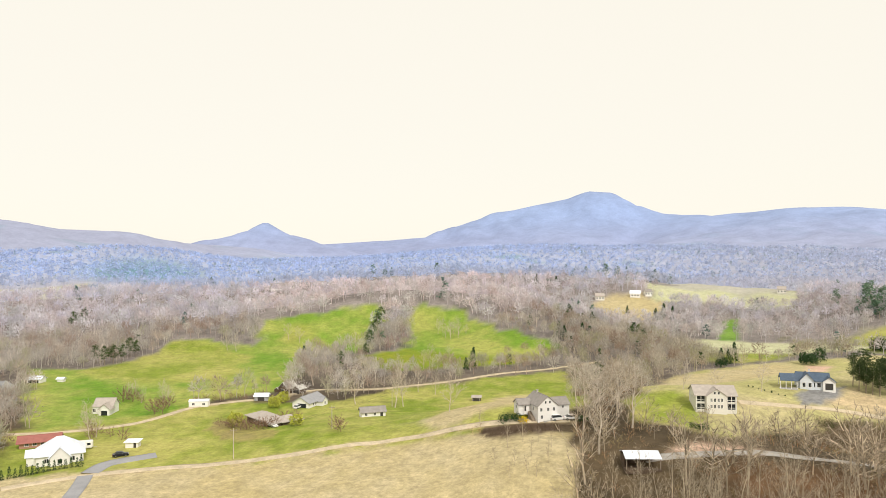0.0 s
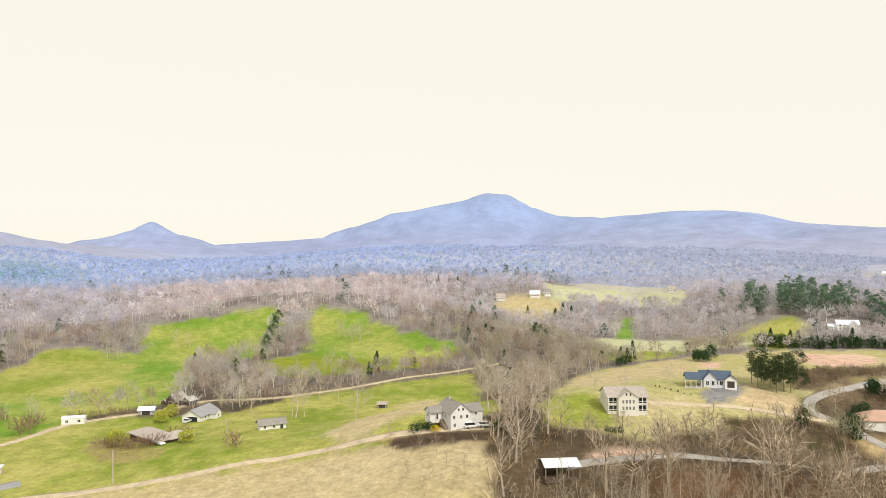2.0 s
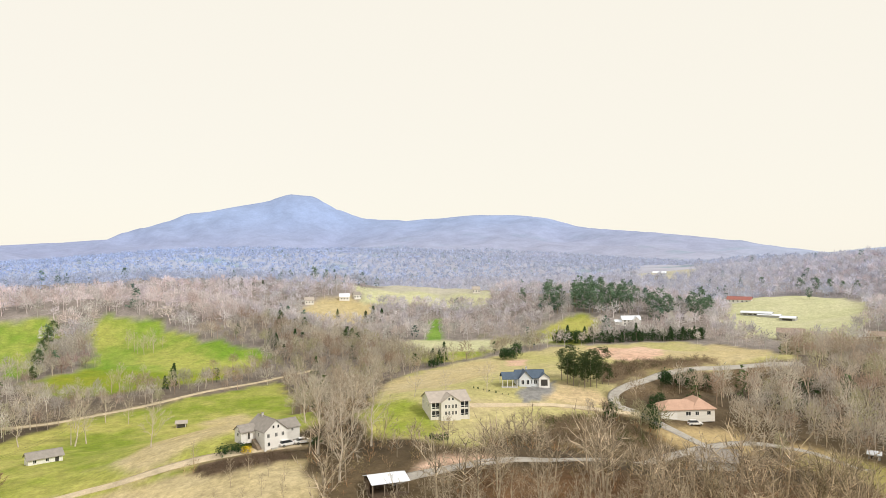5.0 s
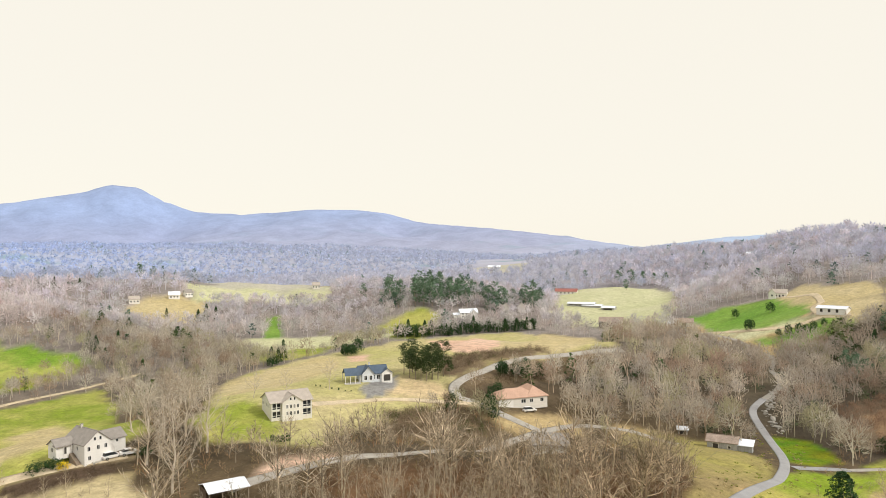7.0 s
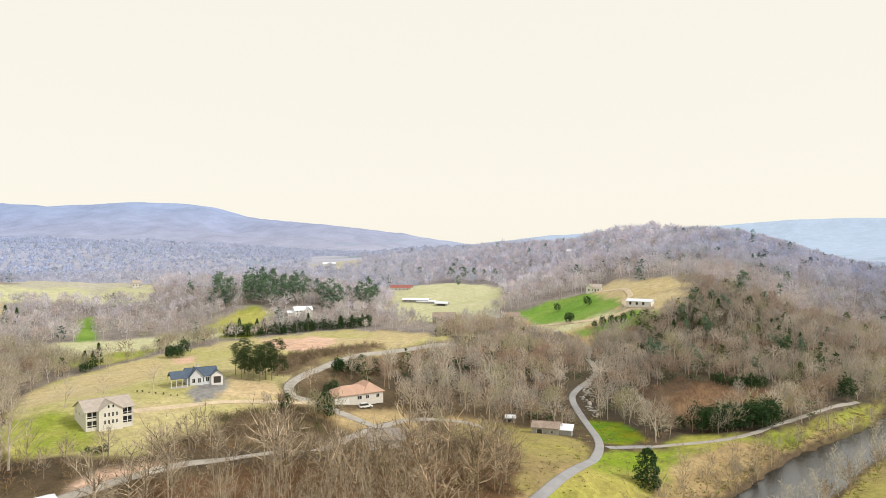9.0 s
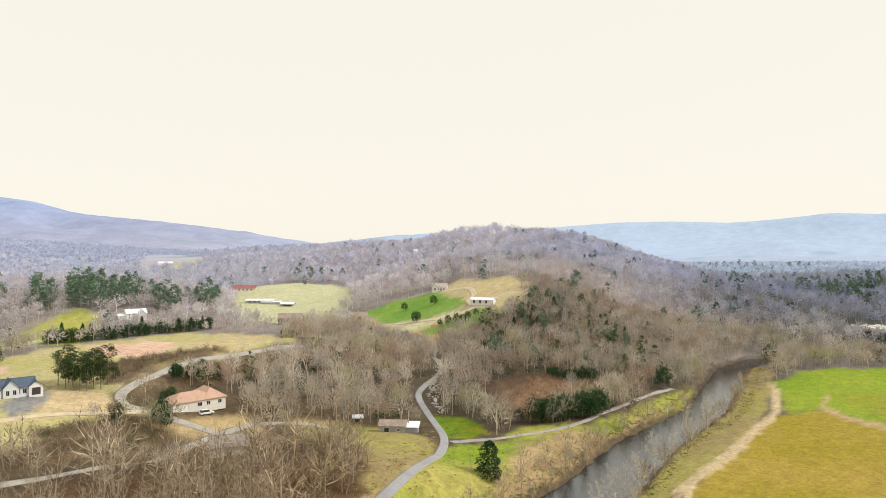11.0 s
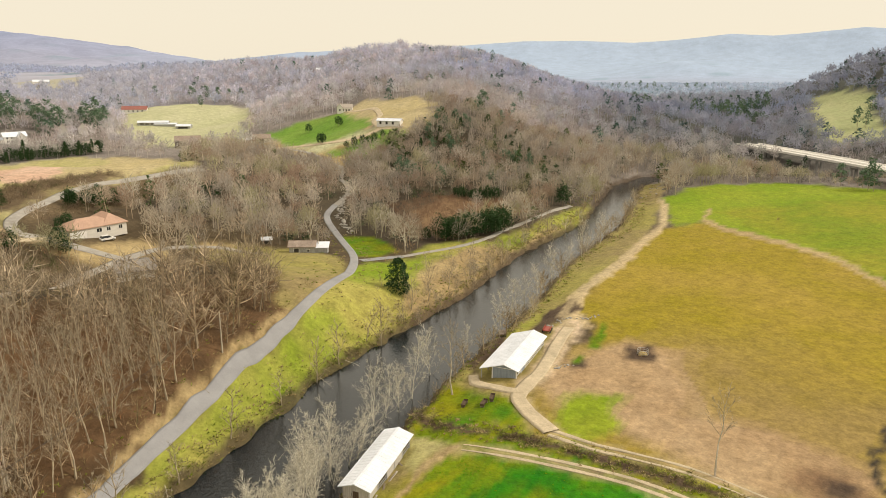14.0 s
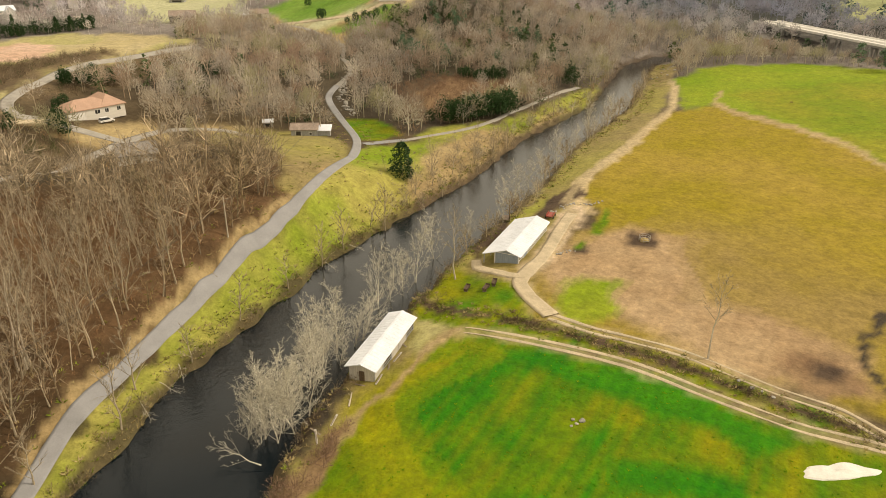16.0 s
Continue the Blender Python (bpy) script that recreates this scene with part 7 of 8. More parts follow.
# evergreens
pines = [tree_kind("pine_tree", tubes([[0, 0, -0.4, 0.1, 0, 7, 0.24, 0.15], [0.1, 0, 7, 0, 0, 14, 0.15, 0]], 5), clumps(700 + k, 1300, 0.46, pine_shape(14.5, 3.5, 0.34, k)), BARK, PINE, "tall dark pine with layered open boughs") for k in range(3)]
hazy = [tree_kind("pine_tree", tubes([[0, 0, -0.4, 0, 0, 12, 0.2, 0]], 4), clumps(710 + k, 420, 0.75, pine_shape(13.5, 3.9, 0.2, k + 7)), BARK, HAZY_PINE, "distant pine with a rounded crown, tinted blue by haze") for k in range(4)]
firs = [tree_kind("conifer", tubes([[0, 0, -0.4, 0, 0, 9, 0.18, 0]], 5), clumps(720 + k, 800, 0.5, cone_shape(10, 2.4, 0.08, 0.75, k)), BARK, CEDAR, "dark green conifer with a ragged cone shape") for k in range(3)]
cedars = [tree_kind("cedar", tubes([[0, 0, -0.3, 0, 0, 6, 0.15, 0]], 5), clumps(740 + k, 1300, 0.42, ball_shape(7.5, 2.7, k)), BARK, CEDAR, "dense dark evergreen cedar on the grass") for k in range(3)]
slim = [tree_kind("cypress", tubes([[0, 0, -0.2, 0, 0, 2.2, 0.05, 0]], 4), clumps(760 + k, 220, 0.22, cone_shape(2.8, 0.6, 0.02, 0.6, k)), BARK, CEDAR, "slim clipped evergreen in a garden row", "shrub") for k in range(2)]
DARK_PINE = material("dark_olive_pine_needles", (0.055, 0.082, 0.026), 0.8, 0.3, 3, 0.4, 0.0, pieces="islands")
full = [tree_kind("pine_tree", tubes([[0, 0, -0.4, 0.1, 0, 6, 0.24, 0.15], [0.1, 0, 6, 0, 0, 12, 0.15, 0]], 5), clumps(780 + k, 3600, 0.27, pine_shape(13.5, 4.2, 0.36, k + 3)), BARK, DARK_PINE, "broad dark pine with dense layered boughs") for k in range(3)]
put(full, BIG_PINES, 0.7, 0.95, 21, 2, "pines beside the drive")
put(full, [(px + 1.6, py - 1.2) for px, py in BIG_PINES[1::2]], 0.45, 0.62, 56, 2, "pines beside the drive")
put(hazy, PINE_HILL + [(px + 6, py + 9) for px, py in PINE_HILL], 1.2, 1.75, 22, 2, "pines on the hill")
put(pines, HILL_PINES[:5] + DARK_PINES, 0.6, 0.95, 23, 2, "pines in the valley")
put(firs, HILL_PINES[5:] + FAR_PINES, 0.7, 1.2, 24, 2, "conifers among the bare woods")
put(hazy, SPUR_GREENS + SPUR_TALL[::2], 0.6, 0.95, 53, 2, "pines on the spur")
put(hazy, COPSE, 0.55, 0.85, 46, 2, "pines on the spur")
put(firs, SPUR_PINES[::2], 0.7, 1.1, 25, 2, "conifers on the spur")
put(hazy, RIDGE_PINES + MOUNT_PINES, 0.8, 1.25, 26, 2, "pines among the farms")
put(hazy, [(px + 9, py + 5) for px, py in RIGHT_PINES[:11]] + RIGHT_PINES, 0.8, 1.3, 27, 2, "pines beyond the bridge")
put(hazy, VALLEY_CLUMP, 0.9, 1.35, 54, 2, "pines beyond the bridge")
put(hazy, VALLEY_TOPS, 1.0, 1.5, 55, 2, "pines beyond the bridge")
put(cedars, CEDARS, 0.95, 1.2, 28, 2, "hedge of cedars by the track")
put(cedars, [(px + 1.5, py + 3) for px, py in CEDARS], 0.9, 1.2, 29, 2, "hedge of cedars by the track")
put(cedars, BIG_CEDARS[:1], 1.15, 1.2, 30, 1)
lone_cedar = [tree_kind("cedar", tubes([[0, 0, -0.3, 0, 0, 6, 0.15, 0]], 5), clumps(749, 3000, 0.42, cone_shape(9.0, 3.5, 0.0, 0.34, 2)), BARK, CEDAR, "broad dark conical cedar standing alone on grass")]
put(lone_cedar, BIG_CEDARS[1:2], 0.95, 1.0, 31, 1)
done(lone_cedar)
put(cedars, BIG_CEDARS[2:], 0.5, 0.55, 32, 1)
put(cedars, HILL_BUSH, 0.6, 1.0, 33, 2, "evergreens on the green hill")
put(firs, [(px + 2.5 * math.sin(px * 3.1), py + 2 * math.cos(px * 1.7)) for px, py in HEDGE_ROW], 0.6, 1.25, 34, 2, "evergreen row by the lane")
put(cedars, [(px + 3, py + 4) for px, py in HEDGE_ROW] + [(px - 1.5, py + 1) for px, py in HEDGE_ROW] + HEDGE_ROW2, 0.7, 1.2, 35, 2, "evergreen row by the lane")
put(cedars, UNDERBRUSH, 0.6, 0.95, 36, 2, "dark evergreen thicket in the woods")
put(cedars, [(px + 2, py + 4) for px, py in UNDERBRUSH], 0.4, 0.65, 37, 2, "dark evergreen thicket in the woods")
put(cedars, GREEN_SLOPE, 0.5, 0.8, 38, 2, "young evergreens on the slopes")
put(cedars, KNOLL_GREENS, 0.4, 0.75, 49, 2, "evergreens round the pink-roofed house")
put(cedars, KNOLL_CEDARS, 0.6, 0.9, 50, 2, "evergreens behind the houses")
put(cedars, SMALL_SHRUBS[:4], 0.22, 0.28, 51, 2, "young shrubs planted by the drive")
put(cedars, SMALL_SHRUBS[4:], 0.06, 0.10, 39, 2, "young shrubs planted by the drive")
put(slim, FARM_HEDGE, 0.9, 1.15, 40, 1, "clipped evergreen row before the farmhouse")
done(full, pines, hazy, firs, cedars, slim)
round_green = [tree_kind("shrub", tubes([[0, 0, -0.2, 0, 0, 2.4, 0.1, 0]], 4), clumps(780 + k, 1500, 0.34, ball_shape(4.2, 2.4, k)), BARK, SPRING, "round shrub in yellow-green new leaf", "shrub") for k in range(2)]
put(round_green, YARD_BALLS, 0.9, 1.25, 41, 2, "green shrubs round the ranch house")
gold = [tree_kind("shrub", tubes([[0, 0, -0.2, 0, 0, 1.2, 0.06, 0]], 4), clumps(790, 500, 0.2, ball_shape(2.0, 1.2, 1)), BARK, YELLOW, "bright yellow flowering shrub beside the white house", "shrub")]
put(gold, [(9.2, 173.8)], 1.0, 1.1, 43, 1)
bank_green = [tree_kind("shrub", tubes([[0, 0, -0.2, 0, 0, 2, 0.06, 0]], 4), clumps(795 + k, 500, 0.24, ball_shape(2.6, 1.4, k)), BARK, CEDAR, "dark green garden shrub beside the steps", "shrub") for k in range(2)]
put(bank_green, [(5.0, 175.9), (6.6, 176.4), (7.8, 174.8), (3.4, 175.0), (24.5, 173.0), (26, 173.4)], 0.7, 1.3, 44, 2, "garden shrubs at the white house")
done(round_green, gold, bank_green)

# low brush: banks, ditch, roadsides and the floor of the near woods
BRUSH = [fan_tree(800 + k, 8, 56, 0.55, 0.03, 0.011, 0.22) for k in range(6)]
DITCH = [(108, 60), (103, 53), (100.5, 46.4), (101, 38), (101.6, 31), (100.7, 21), (100, 10), (97.6, -1), (95.4, -9.5), (94.6, -17), (92.6, -25)]


def along(line, count, spread, seed, offset=0.0):
    rnd = np.random.RandomState(seed)
    p = smooth_line(line, 1.0)
    i = rnd.randint(0, len(p), count)
    return p[i] + rnd.normal(0, spread, (count, 2)) + np.array([0, offset])


bank_line = [(px, py) for px, py in RIVER_LINE[3:14]]
rnd = np.random.RandomState(77)
bank_half = RIVER_HALF[3:14]
banks = np.concatenate([along([(px, py - h - 2.2) for (px, py), h in zip(bank_line, bank_half)], 640, 1.1, 51), along([(px, py + h + 1.8) for (px, py), h in zip(bank_line, bank_half)], 400, 0.9, 52)])
d, s = line_distance(banks[:, 0], banks[:, 1], RIVER_LINE)
banks = banks[d > np.interp(s, range(len(RIVER_LINE)), RIVER_HALF) + 0.6]
stuffed("bank_brush", BRUSH, np.column_stack([banks, rnd.uniform(0.8, 2.4, len(banks))]), NEAR_TWIGS, "tangled leafless brush along the riverbanks", "brush", [(0.22, 0.17, 0.11), (0.30, 0.24, 0.17), (0.17, 0.13, 0.085), (0.36, 0.30, 0.22)])
ditch = along(DITCH, 700, 0.75, 53)
stuffed("ditch_brush", BRUSH, np.column_stack([ditch, rnd.uniform(0.4, 1.3, len(ditch)) * np.clip(0.75 + 0.6 * wave(ditch[:, 0], ditch[:, 1], 11, 60), 0.35, 1.4)]), DARK_BRUSH, "dark tangled brush filling the ditch between tracks", "brush")
UNDER = [fan_tree(820 + k, 6, 36, 0.6, 0.03, 0.013, 0.25) for k in range(6)]
x, y, rnd = scatter(62, 235, 2.7, 54)
keep = (y < 128) | (rnd.uniform(0, 1, len(x)) < 0.75)
x, y = x[keep], y[keep]
stuffed("undergrowth", UNDER, np.column_stack([x, y, rnd.uniform(0.8, 3.0, len(x))]), NEAR_TWIGS, "thin leafless undergrowth between the trees", "brush", [(0.36, 0.235, 0.135), (0.42, 0.30, 0.18), (0.31, 0.25, 0.125), (0.38, 0.22, 0.12)])
bank = np.column_stack([np.random.RandomState(5).uniform(-2, 19, 300), np.random.RandomState(6).uniform(165.5, 172, 300)])
stuffed("bank_shrubs", BRUSH, np.column_stack([bank, rnd.uniform(0.5, 1.2, len(bank))]), DARK_BRUSH, "dark brown low planting on the steep bank", "brush")

tx, ty = np.random.RandomState(111).uniform(80, 230, 9000), np.random.RandomState(112).uniform(160, 248, 9000)
low = (np.max([cover(tx, ty, o, s) for kind, o, s in FIELDS if kind == "thicket"], axis=0) > 0.6) & clear(tx, ty)
stuffed("slope_thicket", BRUSH, np.column_stack([tx[low], ty[low], np.random.RandomState(113).uniform(0.8, 2.6, low.sum())]), NEAR_TWIGS, "dense brown brush with some evergreen on the bank", "brush", [(0.16, 0.115, 0.075), (0.22, 0.165, 0.11), (0.28, 0.215, 0.15), (0.11, 0.12, 0.05)])
bb = np.column_stack([np.random.RandomState(97).uniform(45, 84, 900), np.random.RandomState(98).uniform(40, 58, 900)])
bb = bb[np.max([cover(bb[:, 0], bb[:, 1], o, s) for kind, o, s in FIELDS if kind == "russet"], axis=0) > 0.5]
if len(bb):
    stuffed("bank_thicket", BRUSH, np.column_stack([bb, np.random.RandomState(99).uniform(0.8, 2.4, len(bb))]), RUSSET, "brown brush on the bank below the old shed", "brush")
tk = np.array(BANK_THICKET)[np.random.RandomState(101).randint(0, len(BANK_THICKET), 420)] + np.random.RandomState(102).normal(0, 3.2, (420, 2))
d, s = line_distance(tk[:, 0], tk[:, 1], RIVER_LINE)
tk = tk[d > np.interp(s, range(len(RIVER_LINE)), RIVER_HALF) + 1.0]
stuffed("riverside_brush", BRUSH, np.column_stack([tk, np.random.RandomState(103).uniform(0.8, 2.4, len(tk))]), BARK, "tall leafless brush between the lawn and river", "brush")
rb = np.column_stack([np.random.RandomState(91).uniform(200, 320, 2600), np.random.RandomState(92).uniform(85, 160, 2600)])
rb = rb[np.max([cover(rb[:, 0], rb[:, 1], o, s) for kind, o, s in FIELDS if kind == "russet"], axis=0) > 0.5]
stuffed("russet_brush", BRUSH, np.column_stack([rb, np.random.RandomState(93).uniform(1.2, 3.2, len(rb))]), RUSSET, "reddish-brown brush covering the foot of the spur", "brush")

# rows of young trees leaning over both banks
bank_rnd, rows = np.random.RandomState(61), []
for side, first, last, gap, low, high in ((-1, 122, 345, 6.5, 4, 8.5), (1, 165, 345, 8.5, 3, 6.5)):
    bx = np.arange(first, last, gap) + bank_rnd.uniform(-2.5, 2.5, len(np.arange(first, last, gap)))
    mid = np.interp(bx, [p[0] for p in RIVER_LINE[3:14]], [p[1] for p in RIVER_LINE[3:14]])
    half_width = np.interp(bx, [p[0] for p in RIVER_LINE[3:14]], RIVER_HALF[3:14])
    rows.append(np.column_stack([bx, mid + side * (half_width + bank_rnd.uniform(1.4, 5.0, len(bx))), bank_rnd.uniform(low, high, len(bx))]))
BANK_KINDS = [fan_tree(850 + k, 12, 240, (0.34, 0.42, 0.28)[k % 3], (0.15, 0.06, 0.25)[k % 3], 0.0055, 0.17) for k in range(9)]
stuffed("riverside_trees", BANK_KINDS, np.concatenate(rows), MID_BARK, "young leafless trees crowding both riverbanks", "trees", [(0.46, 0.37, 0.25), (0.58, 0.52, 0.42), (0.50, 0.42, 0.30), (0.40, 0.31, 0.20)])
x, y, rnd = scatter(330, 560, 6, 62, bearings=(-99, -80))
keep = line_distance(x, y, BRIDGE_LINE)[0] > 26
x, y = x[keep], y[keep]
stuffed("bridge_brush", BRUSH, np.column_stack([x, y, rnd.uniform(2, 5.5, len(x))]), MID_BARK, "tangled brush below the highway bridge", "brush", [(0.19, 0.165, 0.14), (0.24, 0.21, 0.18), (0.16, 0.16, 0.14)])

# tufts of rough grass along the verges, banks and ditch
TUFT_STRAW = material("dry_straw_grass", (0.40, 0.32, 0.16), 0.95, 0.3, 2, 0.3, 0.0, pieces="islands")
TUFT_GREEN = material("rough_green_grass", (0.22, 0.27, 0.04), 0.95, 0.3, 2, 0.3, 0.0, pieces="islands")


def tuft(seed):
    rnd = np.random.RandomState(seed)
    segs = []
    for k in range(9):
        a, r = rnd.uniform(0, 6.283), rnd.uniform(0.5, 1.3)
        segs.append([math.cos(a) * 0.3, math.sin(a) * 0.3, -0.05, math.cos(a) * r, math.sin(a) * r, rnd.uniform(0.25, 0.7), 0.13, 0])
    return slivers(segs)


TUFTS = [tuft(k) for k in range(5)]
verge = np.concatenate([along([(px, py + 16.0) for px, py in bank_line], 1500, 2.2, 55), along([(px, py + 12.5) for px, py in bank_line], 1300, 0.7, 56),
                        along([(px, py - 13.5) for px, py in bank_line], 1300, 1.3, 57), along(DITCH, 500, 1.6, 58), along(ROADS[0][3][:9], 900, 4.5, 59)])
d = line_distance(verge[:, 0], verge[:, 1], ROADS[0][3])[0]
e, s = line_distance(verge[:, 0], verge[:, 1], RIVER_LINE)
verge = verge[(d > 2.4) & (e > np.interp(s, range(len(RIVER_LINE)), RIVER_HALF) + 0.4)]
rnd = np.random.RandomState(78)
half = rnd.uniform(0, 1, len(verge)) < 0.6
stuffed("dry_grass", TUFTS, np.column_stack([verge[half], rnd.uniform(0.3, 0.75, half.sum())]), TUFT_STRAW, "straw-coloured rough grass along verges and banks", "grass")
stuffed("green_grass", TUFTS, np.column_stack([verge[~half], rnd.uniform(0.3, 0.7, (~half).sum())]), TUFT_GREEN, "rough green grass along verges and banks", "grass")

# clumps of taller grass over the near meadow
mx, my = np.random.RandomState(81).uniform(48, 112, 6500), np.random.RandomState(82).uniform(-40, 44, 6500)
meadow = np.max([cover(mx, my, o, s) for kind, o, s in FIELDS if kind == "vivid"], axis=0) > 0.9
meadow &= (wave(mx, my, 17, 83) + np.random.RandomState(84).uniform(-1, 1, 6500) > 0.1) & (line_distance(mx, my, [r for r in ROADS if r[0] == "field_track"][0][3])[0] > 2.2)
stuffed("meadow_grass", TUFTS, np.column_stack([mx[meadow], my[meadow], np.random.RandomState(85).uniform(0.1, 0.26, meadow.sum())]), MID_BARK, "tufts of greener grass over the near meadow", "grass", [(0.05, 0.29, 0.006), (0.13, 0.31, 0.006), (0.36, 0.37, 0.012), (0.05, 0.25, 0.006)])

# ---------------------------------------------------------------- highway bridge
# deck concrete brightened in its colour as if sunlit
PALE_CONCRETE = material("sunlit_bridge_concrete", (0.82, 0.80, 0.77), 0.85, 0.1, 3, 0.3, 0.1)


# girders and piers darkened in colour for the shade under the deck
PIER_CONCRETE = material("shaded_pier_concrete", (0.40, 0.39, 0.38), 0.9, 0.15, 3, 0.3, 0.1)


def bridge():
    b = new("road_bridge")
    tagged(b, "long pale concrete highway bridge on tall slim piers", "bridge", kind="structure")
    a, c = Vector((534.8, 23.3, 0)), Vector((360, -110, 0))
    way = (c - a).normalized()
    m = Matrix.Translation(a) @ Matrix.Rotation(math.atan2(way.y, way.x), 4, "Z")
    length = (c - a).length
    for y0, y1 in ((-8.4, -0.6), (0.6, 8.4)):
        part("deck", box(bmesh.new(), 0, length, y0, y1, 12.6, 13.1, m), PALE_CONCRETE, b)
        for y in (y0, y1):
            part("parapet", box(bmesh.new(), 0, length, y - 0.15, y + 0.15, 13.1, 13.9, m), PALE_CONCRETE, b)
        for k in range(4):
            y = y0 + 1.2 + k * (y1 - y0 - 2.4) / 3
            part("girder", box(bmesh.new(), 0, length, y - 0.22, y + 0.22, 11.5, 12.6, m), PIER_CONCRETE, b)
        for u in (28, 66, 104, 142, 180):
            bm = box(bmesh.new(), u - 0.6, u + 0.6, y0 + 1.6, y0 + 2.9, -4, 10.4, m)
            part("pier", bm, PIER_CONCRETE, b)
            part("pier", box(bmesh.new(), u - 0.6, u + 0.6, y1 - 2.9, y1 - 1.6, -4, 10.4, m), PIER_CONCRETE, b)
            part("crosshead", box(bmesh.new(), u - 0.8, u + 0.8, y0 + 0.8, y1 - 0.8, 10.4, 11.5, m), PIER_CONCRETE, b)


bridge()


# ---------------------------------------------------------------- poles and wires
WIRE = material("dark_cable", (0.05, 0.05, 0.05), 0.6, 0.1, 1, 0.2, 0)
PALE_POST = material("sunlit_grey_pole", (0.52, 0.46, 0.37), 0.9, 0.2, 1, 0.1, 0.2, stretch=(4, 4, 0.3))


def pole(x, y, height, turn):
    p = stand("utility_pole", x, y, turn)
    tagged(p, "weathered wooden utility pole with a short crossarm", "utility pole", "poles along the lanes")
    part("pole", rod(bmesh.new(), (0, 0, -0.8), (0, 0, height), 0.16, 0.11, 8), PALE_POST, p)
    part("crossarm", box(bmesh.new(), -0.9, 0.9, -0.06, 0.06, height - 0.7, height - 0.55), POST_WOOD, p)
    for u in (-0.8, 0.0, 0.8):
        part("insulator", rod(bmesh.new(), (u, 0, height - 0.55), (u, 0, height - 0.35), 0.05, 0.035, 6), CONCRETE, p)
    return p


def cable(ends, sag, offset):
    bm = bmesh.new()
    for (x0, y0, z0), (x1, y1, z1) in zip(ends, ends[1:]):
        n = 10
        pts = [(x0 + (x1 - x0) * i / n + offset, y0 + (y1 - y0) * i / n, z0 + (z1 - z0) * i / n - sag * 4 * (i / n) * (1 - i / n)) for i in range(n + 1)]
        for p, q in zip(pts, pts[1:]):
            rod(bm, p, q, 0.022, sides=3)
    me = bpy.data.meshes.new("power_line")
    bm.to_mesh(me)
    bm.free()
    me.materials.append(WIRE)
    tagged(new("power_line", me), "thin dark power line strung between wooden poles", "cable", "power lines")


def top_of(x, y, h):
    return x, y, float(land(np.array([x]), np.array([y]))[0]) + h - 0.35


for px, py, h, turn in ((-73.8, 170.7, 7.6, 20), (-51, 193.3, 6.4, 20), (-42.4, 250.6, 6.5, 40), (-128.7, 258.9, 5, 10), (96, 94, 7.4, -55), (18, 84, 7.6, -75), (214, 137, 8, 30), (182.4, 133.4, 6, 30)):
    pole(px, py, h * 1.15, turn)
for off in (-0.8, 0.8):
    cable([top_of(-73.8, 170.7, 7.6), top_of(-51, 193.3, 6.4), top_of(-42.4, 250.6, 6.5)], 1.0, off)
    cable([top_of(18, 84, 7.6), top_of(96, 94, 7.4)], 1.4, off * 0.5)
    cable([top_of(96, 94, 7.4), top_of(182.4, 133.4, 6), top_of(214, 137, 8)], 1.4, off * 0.5)


# ---------------------------------------------------------------- cars
def paint(name, colour, rough=0.3):
    return material(name, colour, rough, 0.04, 1, 0.3, 0)


WHITE_PAINT, BLACK_PAINT, RED_PAINT = paint("white_car_paint", (0.8, 0.8, 0.8)), paint("black_car_paint", (0.02, 0.02, 0.025)), paint("dull_red_paint", (0.35, 0.07, 0.05))
TYRE, CHROME, LAMP = material("tyre_rubber", (0.03, 0.03, 0.03), 0.9, 0.1, 1, 0.1, 0), material("bright_metal", (0.6, 0.6, 0.6), 0.3, 0.05, 1, 0.1, 0, 1.0), paint("lamp_glass", (0.7, 0.7, 0.68), 0.2)


